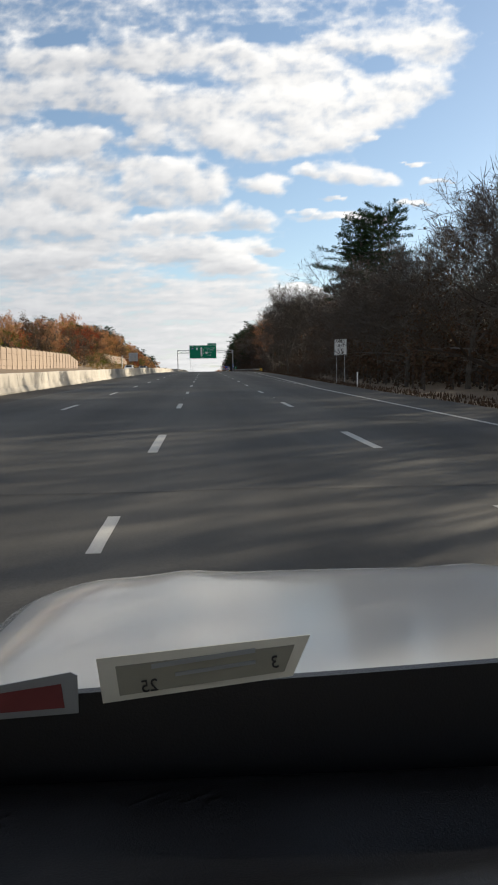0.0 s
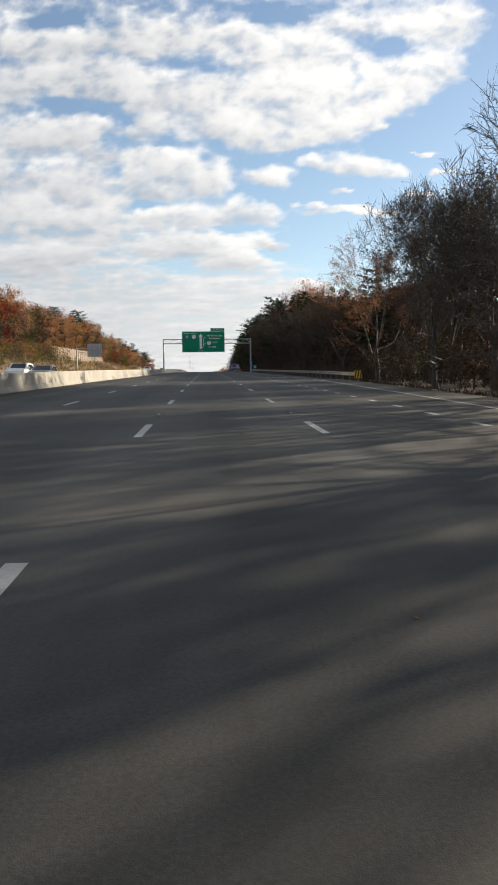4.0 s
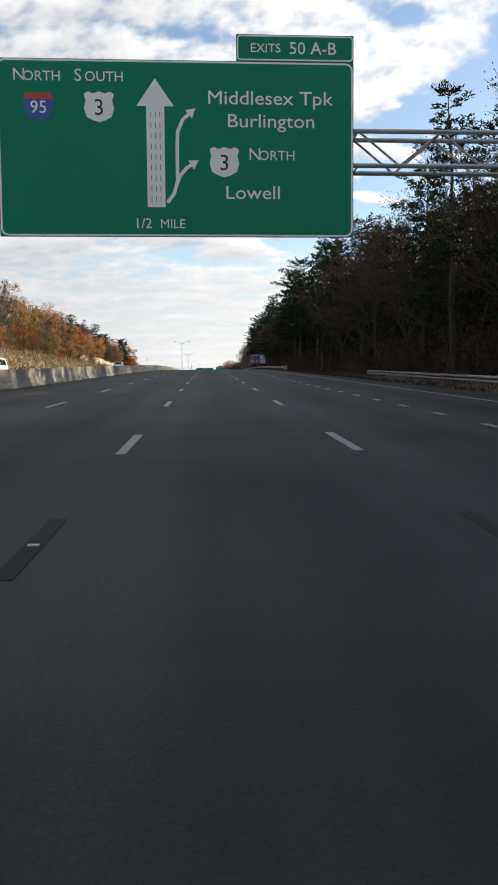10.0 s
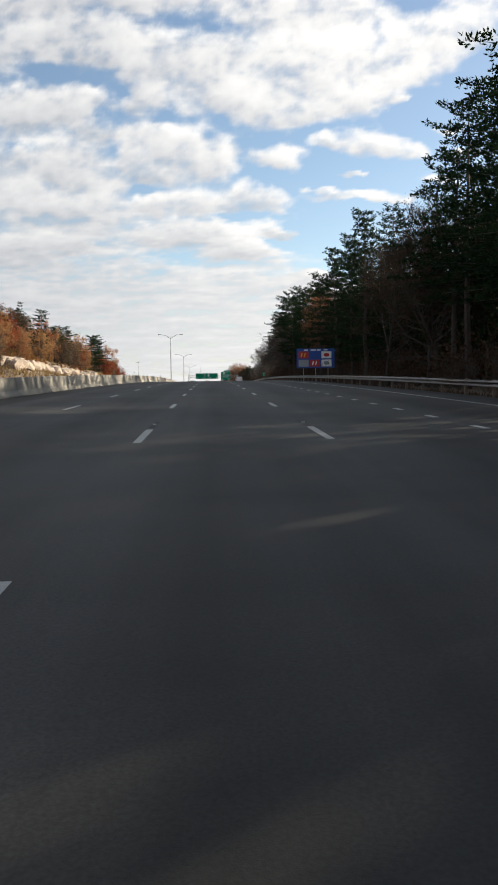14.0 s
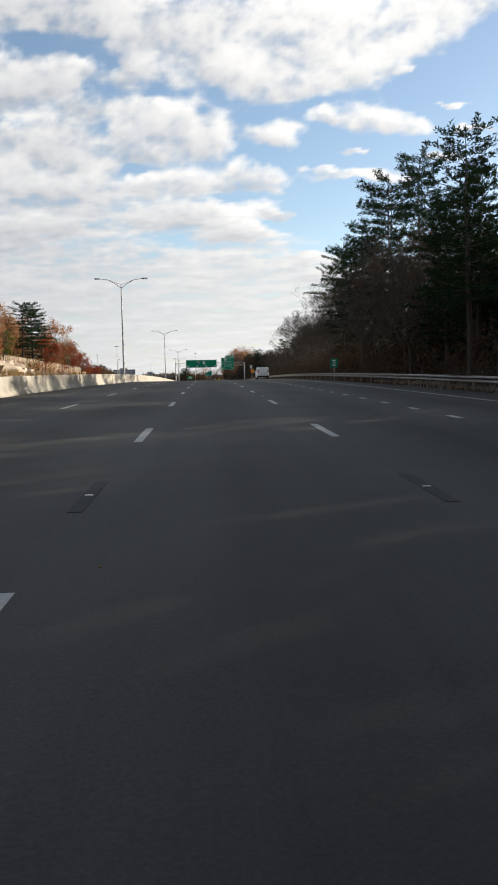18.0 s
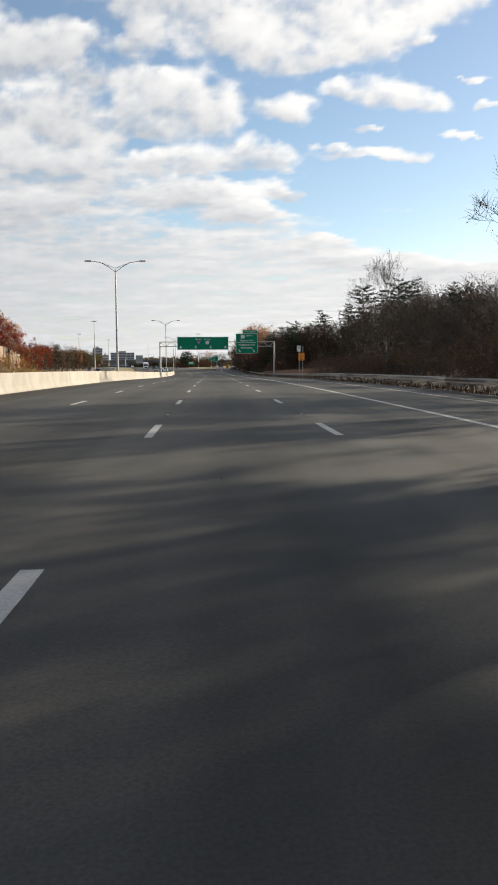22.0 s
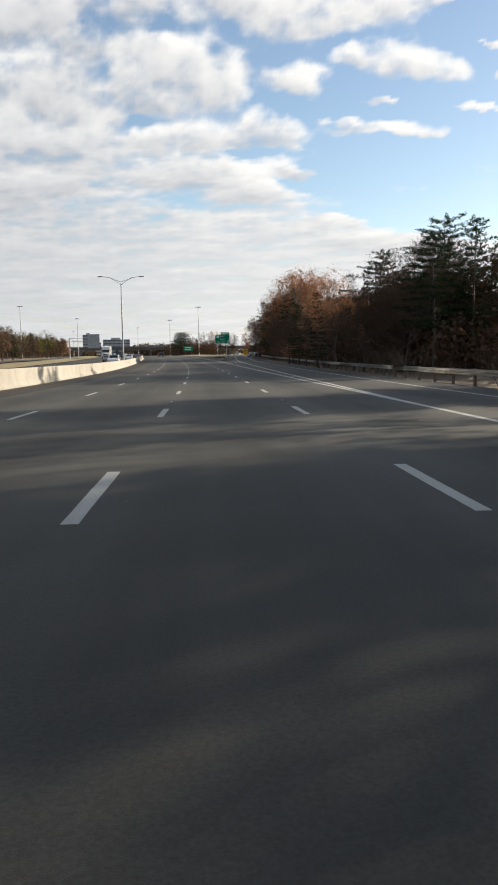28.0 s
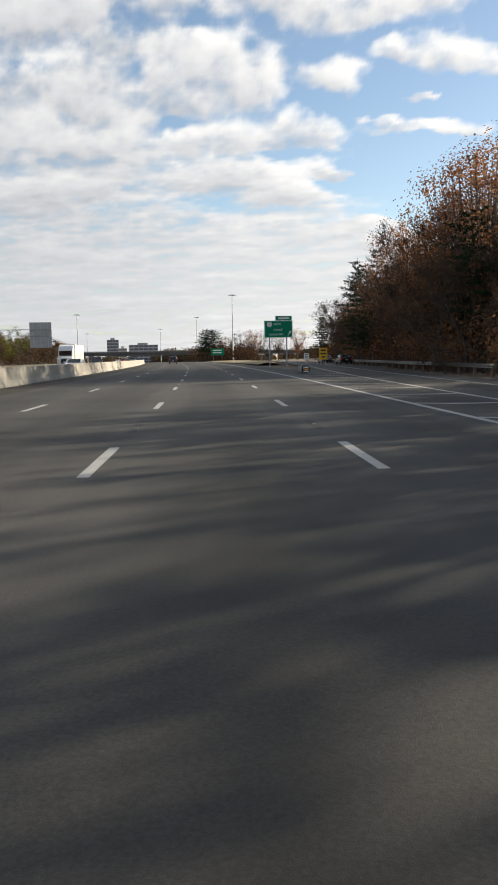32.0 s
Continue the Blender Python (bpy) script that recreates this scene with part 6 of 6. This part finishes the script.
noise_wall(326, 430, -44.2, 8.0, "beige concrete panel noise wall high on the bank")
noise_wall(600, 790, -47.5, 7.0, "beige block noise wall above the far lanes")

# ---- rock outcrops on the far bank ----
def outcrop(s0, s1, off, n, seed, label):
    """Broken ledges of rock that step up the bank, each boulder a chipped lump of its own."""
    r = random.Random(seed)
    t = thing("rock_outcrop", Matrix(), label, "rock")
    for k in range(n):
        s = s0 + (s1 - s0) * (k + r.random()) / n
        o = off - r.uniform(0, 5.5)
        size = r.uniform(0.9, 2.1)
        bm = bmesh.new()
        bmesh.ops.create_icosphere(bm, subdivisions=2, radius=1.0)
        for v in bm.verts:
            c = v.co
            chip = 1 + 0.45 * noise.noise(c * 1.3 + Vector((k * 3.1, seed, 0))) + 0.18 * noise.noise(c * 3.5 + Vector((seed, k, 5)))
            v.co = Vector((c.x * 1.1, c.y * 1.7, max(-0.7, min(c.z, 0.55)))) * chip * size
        p = at(s, o, land(s, o) + size * 0.25)
        part("boulder", bm, ROCK, t).matrix_basis = pose(p.x, p.y, p.z, r.uniform(-8, 8), r.uniform(-10, 10), r.uniform(-25, 25))


outcrop(530, 566, -40, 34, 3, "pale pinkish-tan rock ledges on the grassy bank")
outcrop(574, 656, -39, 60, 4, "long pale tan rock outcrop stepping along the bank")

# ---- flyover and far buildings ----
t = thing("flyover", there(1390, -10, 0, 4), "dark concrete road bridge on round piers in the distance", "bridge")
part("deck", a_box(-170, -6.5, 6.2, 170, 6.5, 6.7), BRIDGE, t)
for y in (-5.2, -2.6, 0, 2.6, 5.2):
    part("girder", a_box(-169, y - 0.3, 4.75, 169, y + 0.3, 6.2), BRIDGE, t)
for y in (-6.5, 6.2):
    par = part("parapet", a_box(-170, y, 6.704, 170, y + 0.3, 7.4), BRIDGE, t)
    part("rail", a_box(-170, y + 0.1, 7.75, 170, y + 0.18, 7.85), GALVANISED, par)
    for k in range(48):
        part("rail_post", a_box(-168 + k * 7, y + 0.1, 7.4, -167.9 + k * 7, y + 0.18, 7.75), GALVANISED, par)
for x in (-95, -62, -32, -2.5, 24, 55, 90):
    for y in (-4.5, 0, 4.5):
        part("pier", a_rod((x, y, -1.5), (x, y, 3.9), 0.65, 0.65, 10), BRIDGE, t)
    part("cross_beam", a_box(x - 0.8, -5.6, 3.9, x + 0.8, 5.6, 4.75), BRIDGE, t)


def office(s, off, w, d, h, floors, label):
    t = thing("office_building", there(s, off, -2), label, "building", "distant office buildings")
    part("wall", a_box(-w / 2, 0, 0, w / 2, d, h), FACADE, t)
    part("roof", a_box(-w * 0.2, d * 0.3, h, w * 0.15, d * 0.7, h + 3), FACADE, t)
    n = max(4, int(w / 7))
    fh = h / floors
    for k in range(floors):
        for j in range(n):
            x = -w / 2 + w * (j + 0.08) / n
            part("window", a_box(x, -0.06, k * fh + fh * 0.35, x + w * 0.84 / n, 0.05, k * fh + fh * 0.9), FACADE_GLASS, t)


office(2000, -41, 17, 18, 36, 8, "distant grey-blue office tower with bands of windows")
office(2020, -27, 12, 18, 24, 5, "distant grey office building with bands of windows")
office(1990, 3, 42, 22, 28, 6, "distant glass-fronted office building with six storeys")
office(2100, 95, 60, 25, 15, 5, "distant pale office building")
office(2150, -190, 70, 25, 19, 4, "distant long low office building")

# ---- vehicles ----
def wheel(parent, x, y, r, w):
    sx = 1 if x > 0 else -1
    tyre = part("wheel", a_rod((x - w / 2, y, r), (x + w / 2, y, r), r, r, 20), RUBBER, parent, "black tyre")
    part("rim", a_rod((x + sx * (w / 2 - 0.01), y, r), (x + sx * (w / 2 + 0.012), y, r), r * 0.62, r * 0.55, 14), RIM, tyre)


def vehicle(name, m, paint, length, width, side, belt, label, category, group="", glass=(), wheels=(0.8, None), r=0.33, tail_z=0.9, rear_glass=None, front_glass=None, tumble=0.14):
    """side: outline (y forward, z up) of the body from the rear, the rear end at y = 0."""
    t = thing(name, m, label, category, group)
    bm = bmesh.new()
    ring = []
    for x in (-1, -0.94, 0.94, 1):
        row = []
        for y, z in side:
            k = 1.0 - tumble * max(0.0, z - belt) / 0.8
            inset = 0.06 if abs(x) == 1 else 0.0
            cy, cz = length / 2, 0.8
            row.append(bm.verts.new((x * width / 2 * k, cy + (y - cy) * (1 - inset * 0.35), cz + (z - cz) * (1 - inset * 0.7))))
        ring.append(row)
    n = len(side)
    for a, b_ in zip(ring, ring[1:]):
        for i in range(n):
            bm.faces.new((a[i], a[(i + 1) % n], b_[(i + 1) % n], b_[i]))
    bm.faces.new(ring[0][::-1])
    bm.faces.new(ring[-1])
    bmesh.ops.recalc_face_normals(bm, faces=bm.faces)
    body = part("body", bm, paint, t)
    for sx in (-1, 1):
        for pts in glass:
            bm = bmesh.new()
            f = []
            for y, z in pts:
                k = 1.0 - tumble * max(0.0, z - belt) / 0.8
                f.append(bm.verts.new((sx * (width / 2 * k + 0.012), y, z)))
            bm.faces.new(f if sx > 0 else f[::-1])
            part("side_window", bm, CAR_GLASS, t)
        for y in (wheels[0], wheels[1] or length - 0.85):
            wheel(t, sx * (width / 2 - 0.09), y, r, 0.22)
        part("tail_lamp", a_box(sx * (width / 2 - 0.16) - 0.08, -0.025, tail_z - 0.22, sx * (width / 2 - 0.16) + 0.08, 0.06, tail_z + 0.25, 0.015), TAIL_RED, t)
        part("headlamp", a_box(sx * (width / 2 - 0.3) - 0.18, length - 0.12, 0.62, sx * (width / 2 - 0.3) + 0.18, length - 0.01, 0.78, 0.02), LAMP_CLEAR, t)
        part("mirror", a_box(sx * (width / 2 + 0.02), length * 0.66, belt + 0.02, sx * (width / 2 + 0.2), length * 0.66 + 0.12, belt + 0.2, 0.03), paint, t)
    for gl, y_off in ((rear_glass, -0.014), (front_glass, 0.014)):
        if gl:
            (y0, z0), (y1, z1), hw = gl
            bm = bmesh.new()
            k0, k1 = 1.0, 0.88
            bm.faces.new([bm.verts.new(p) for p in ((-hw * k0, y0 + y_off, z0 + 0.01), (hw * k0, y0 + y_off, z0 + 0.01), (hw * k1, y1 + y_off, z1 + 0.01), (-hw * k1, y1 + y_off, z1 + 0.01))])
            part("windscreen", bm, CAR_GLASS, t)
    part("bumper", a_box(-width / 2 + 0.03, -0.06, 0.32, width / 2 - 0.03, 0.12, 0.56, 0.04), CAR_BLACK, t)
    pl = part("number_plate", a_box(-0.16, -0.075, 0.60, 0.16, -0.062, 0.75), SIGN_WHITE, t)
    part("plate_bar", a_box(-0.12, -0.082, 0.65, 0.12, -0.0755, 0.70), SIGN_BACK, pl)
    return t


VAN_SIDE = [(0.0, 0.34), (-0.02, 0.62), (0.02, 1.1), (0.10, 1.70), (0.28, 1.82), (2.6, 1.84), (3.0, 1.76), (3.75, 1.16), (4.55, 1.0), (4.72, 0.85), (4.76, 0.5), (4.6, 0.32), (4.0, 0.28), (0.8, 0.28)]
van = vehicle("delivery_van", there(602.4, 7.9, 0.0), CAR_WHITE, 4.76, 1.84, VAN_SIDE, 1.1, "small white delivery van with a plain closed rear", "van",
              glass=(((2.25, 1.16), (3.45, 1.16), (2.95, 1.62), (2.25, 1.64)),), tail_z=1.22, r=0.33, front_glass=((3.72, 1.18), (3.05, 1.7), 0.72))
for nm, a in (("door_seam", (-0.006, -0.03, 0.62, 0.006, -0.018, 1.7)), ("door_handle", (0.28, -0.05, 1.02, 0.5, -0.015, 1.08)), ("badge", (0.55, -0.035, 0.72, 0.68, -0.015, 0.78)), ("trim_strip", (-0.35, -0.045, 0.84, 0.3, -0.02, 0.88))):
    part(nm, a_box(*a), CAR_BLACK if nm != "trim_strip" else RIM, van)
CAR_SIDE = [(0.0, 0.38), (-0.02, 0.6), (0.05, 0.95), (0.35, 1.0), (0.95, 1.38), (1.5, 1.46), (2.3, 1.44), (3.15, 0.98), (4.2, 0.86), (4.5, 0.7), (4.52, 0.42), (4.3, 0.3), (0.3, 0.3)]
SUV_SIDE = [(0.0, 0.40), (-0.02, 0.7), (0.06, 1.1), (0.35, 1.66), (0.6, 1.74), (2.4, 1.74), (3.25, 1.16), (4.35, 1.02), (4.62, 0.85), (4.64, 0.5), (4.4, 0.34), (0.3, 0.34)]


def suv(m, paint, label):
    return vehicle("suv", m, paint, 4.64, 1.88, SUV_SIDE, 1.1, label, "car", "traffic", (((0.55, 1.14), (1.5, 1.14), (1.5, 1.6), (0.75, 1.6)), ((1.58, 1.14), (3.0, 1.14), (2.4, 1.6), (1.58, 1.6))), r=0.36, tail_z=1.05,
                   rear_glass=((0.10, 1.16), (0.33, 1.62), 0.68), front_glass=((3.2, 1.19), (2.5, 1.68), 0.74))


def saloon(m, paint, label):
    return vehicle("car", m, paint, 4.52, 1.8, CAR_SIDE, 0.95, label, "car", "traffic", (((0.8, 0.99), (1.7, 0.99), (1.7, 1.36), (1.05, 1.33)), ((1.78, 0.99), (2.95, 0.99), (2.3, 1.36), (1.78, 1.36))), r=0.32, tail_z=0.82,
                   rear_glass=((0.42, 1.03), (0.93, 1.36), 0.66), front_glass=((3.1, 1.01), (2.36, 1.4), 0.7))


suv(there(1052, -3.66), CAR_BLACK, "dark boxy off-road car driving well ahead")
saloon(there(985, 22.5, 0.02), CAR_BLACK, "dark car on the slip road")
saloon(there(1010, 24.5, 0.02), CAR_GREY, "grey car on the slip road")
k = 0
for s, o, kind, paint, look_ in ((900, -14.2, "suv", CAR_WHITE, "white"), (935, -18, "car", CAR_GREY, "grey"), (958, -14.2, "car", CAR_WHITE, "white"), (1015, -18, "suv", CAR_BLACK, "black"), (1050, -21.5, "car", CAR_WHITE, "white"),
                              (1085, -14.2, "suv", CAR_GREY, "grey"), (1130, -18, "car", CAR_RED, "red"), (1180, -14.2, "car", CAR_WHITE, "white"), (1230, -21.5, "suv", CAR_WHITE, "white"), (1290, -18, "car", CAR_BLACK, "black"),
                              (335, -18, "suv", CAR_WHITE, "white"), (180, -15, "car", CAR_GREY, "grey"), (188, -19, "suv", CAR_WHITE, "white"), (440, -20, "suv", CAR_WHITE, "white"), (920, -42, "car", CAR_BLACK, "black"), (905, -44, "suv", CAR_GREY, "grey")):
    (suv if kind == "suv" else saloon)(there(s, o, 0.0 if o > -28 else land(s, o) + 0.17, 180), paint, look_ + (" sports utility car" if kind == "suv" else " saloon car") + " in the oncoming lanes")
# lorry
t = thing("lorry", there(1008, -22.5, 0, 180), "white articulated lorry in the oncoming lanes", "lorry", "traffic")
part("trailer", a_box(-1.28, -13, 1.05, 1.28, 0, 4.05, 0.05), CAR_WHITE, t)
cab = part("cab", plate([(0.6, 0.5), (4.6, 0.5), (4.6, 1.6), (3.4, 1.9), (2.9, 3.0), (2.0, 3.7), (0.6, 3.9)], 2.4, 0), CAR_WHITE, t)
cab.matrix_basis = pose(1.2, 0, 0, 0, 0, 90)
part("windscreen", a_box(-1.05, 2.95, 1.95, 1.05, 3.35, 2.85, 0.02), CAR_GLASS, t)
part("grille", a_box(-0.6, 4.58, 0.7, 0.6, 4.66, 1.5, 0.02), CAR_BLACK, t)
for x in (-1.05, 1.05):
    for y in (-11.5, -10.3, 0.9, 2.0, 3.8):
        wheel(t, x, y, 0.5, 0.3)

# ---- the white car in which the drive begins ----
car = thing("estate_car", there(2.2, -0.63, 0, tilt=slope(2.2)), "white car with a black dashboard, its bonnet towards the road ahead", "car")


def sheet(name, xs, ys, height, mat, parent, thick, label=""):
    """A curved panel over a grid, height(x, y), with thickness."""
    bm = bmesh.new()
    grid = [[bm.verts.new((x, y, height(x, y))) for x in xs] for y in ys]
    for i in range(len(ys) - 1):
        for j in range(len(xs) - 1):
            bm.faces.new((grid[i][j], grid[i][j + 1], grid[i + 1][j + 1], grid[i + 1][j]))
    bmesh.ops.solidify(bm, geom=bm.faces[:], thickness=thick)
    for f in bm.faces:
        f.smooth = True
    return part(name, bm, mat, parent, label)


def bonnet(x, y):
    side = max(0.0, abs(x) - 0.62)
    return 0.905 - 0.10 * (y - 1.15) - 0.28 * max(0, y - 1.95) ** 2 - 0.9 * side * side + 0.012 * math.exp(-((abs(x) - 0.42) / 0.09) ** 2) - 0.03 * x * x


sheet("bonnet", np.linspace(-0.86, 0.86, 41), np.linspace(1.12, 2.45, 27), bonnet, CAR_WHITE, car, 0.02, "glossy white bonnet")
sheet("cowl", np.linspace(-0.80, 0.80, 21), np.linspace(0.82, 1.14, 8), lambda x, y: 0.885 + 0.02 * math.sin(y * 14), DASH, car, 0.02, "black wiper cowl")
sheet("dashboard", np.linspace(-0.80, 0.80, 33), np.linspace(0.10, 0.86, 24), lambda x, y: 0.955 + 0.034 * math.exp(-((y - 0.60 - 0.12 * x) / 0.06) ** 2) * (1 / (1 + math.exp(-(x + 0.45) * 14))) - 0.25 * max(0, 0.3 - y) - 0.5 * max(0, y - 0.80) + 0.010 * math.exp(-((y - 0.50 - 0.10 * x) / 0.03) ** 2), DASH, car, 0.03, "matt black dashboard top with a raised lip")
for x in (-0.16, 0.30):
    part("wiper", a_rod((x - 0.30, 1.02, 0.93), (x + 0.35, 0.96, 0.945), 0.009, 0.007, 6), RUBBER, car)
part("dash_lip", plate([(-0.82, 0.93), (0.82, 0.93), (0.82, 1.075), (0.3, 1.068), (-0.2, 1.045), (-0.82, 1.02)], 0.012, 0.8435), DASH, car)
card = part("sticker", plate([(-0.478, 1.0715), (-0.251, 1.091), (-0.270, 1.046), (-0.472, 1.0226)], 0.002, 0.84), STICKER, car, "pale windscreen sticker seen from behind")
part("sticker_face", plate([(-0.458, 1.063), (-0.268, 1.081), (-0.279, 1.052), (-0.454, 1.031)], 0.001, 0.8385), STICKER_GREY, card)
for x0, x1, z, h in ((-0.42, -0.31, 1.060, 0.005), (-0.395, -0.31, 1.051, 0.004)):
    part("lettering_bar", plate([(x0, z), (x1, z + 0.13 * (x1 - x0)), (x1, z + h + 0.13 * (x1 - x0)), (x0, z + h)], 0.001, 0.837), SIGN_BACK, card)
for text, x, z in (("25", -0.412, 1.037), ("3", -0.284, 1.058)):
    o = words(text, 0.014, x, z, SIGN_BLACK, card)
    o.matrix_basis = Matrix.Translation((x, 0.8365, z)) @ Matrix.Rotation(radians(-7.4), 4, "Y") @ Matrix.Rotation(radians(90), 4, "X") @ Matrix.Diagonal((-1, 1, 0.2, 1))
card = part("sticker", plate([(-0.64, 1.036), (-0.505, 1.058), (-0.498, 1.054), (-0.498, 1.013), (-0.64, 1.006)], 0.002, 0.84), SIGN_BACK, car, "dark red and grey windscreen sticker")
part("sticker_face", plate([(-0.63, 1.031), (-0.515, 1.046), (-0.512, 1.020), (-0.63, 1.014)], 0.001, 0.8385), STICKER_RED, card)
def corner_panel(side):
    """A three-cornered panel between the front pillar and the door, added unseen to block sun from the dashboard."""
    bm = bmesh.new()
    rings = [[bm.verts.new((side * x, y, z)) for y, z in ((0.30, 0.95), (1.04, 0.95), (0.52, 1.42), (0.30, 1.48))] for x in (0.80, 0.83)]
    for a, b in zip(range(4), (1, 2, 3, 0)):
        bm.faces.new((rings[0][a], rings[0][b], rings[1][b], rings[1][a]))
    bm.faces.new(rings[0])
    bm.faces.new(rings[1])
    bmesh.ops.recalc_face_normals(bm, faces=bm.faces)
    return bm


part("roof", a_box(-0.66, -1.9, 1.66, 0.66, 0.28, 1.70, 0.015), CAR_WHITE, car)
part("headliner", a_box(-0.64, -1.88, 1.645, 0.64, 0.26, 1.658), STICKER_GREY, car)
for sx in (-1, 1):
    part("front_pillar", a_rod((sx * 0.66, 0.26, 1.67), (sx * 0.80, 1.08, 0.92), 0.045, 0.05, 8), CAR_WHITE, car)
    # added out of view: stops the sun from reaching the dashboard top
    part("quarter_trim", corner_panel(sx), DASH, car, "black corner panel added out of view to keep sun off the dashboard")
    part("rear_pillar", a_rod((sx * 0.66, -1.85, 1.67), (sx * 0.84, -2.2, 0.95), 0.07, 0.08, 8), CAR_WHITE, car)
    part("middle_pillar", a_rod((sx * 0.66, -0.75, 1.67), (sx * 0.86, -0.75, 0.95), 0.05, 0.06, 8), CAR_WHITE, car)
    part("side_panel", a_box(sx * 0.88 - 0.04, -2.3, 0.28, sx * 0.88 + 0.04, 1.1, 0.95, 0.03), CAR_WHITE, car)
    part("wing", a_box(sx * 0.88 - 0.05, 1.1, 0.42, sx * 0.88 + 0.03, 2.3, 0.60, 0.03), CAR_WHITE, car)
    wheel(car, sx * 0.80, 1.75, 0.33, 0.2)
    wheel(car, sx * 0.80, -1.15, 0.33, 0.2)
    part("headlamp", a_box(sx * 0.6 - 0.18, 2.38, 0.48, sx * 0.6 + 0.18, 2.47, 0.60, 0.02), LAMP_CLEAR, car)
part("tailgate", a_box(-0.84, -2.36, 0.3, 0.84, -2.28, 1.0, 0.03), CAR_WHITE, car)
part("floor_pan", a_box(-0.84, -2.28, 0.22, 0.84, 1.1, 0.30), DASH, car)
part("front_bumper", a_box(-0.84, 2.40, 0.28, 0.84, 2.50, 0.58, 0.04), CAR_WHITE, car)
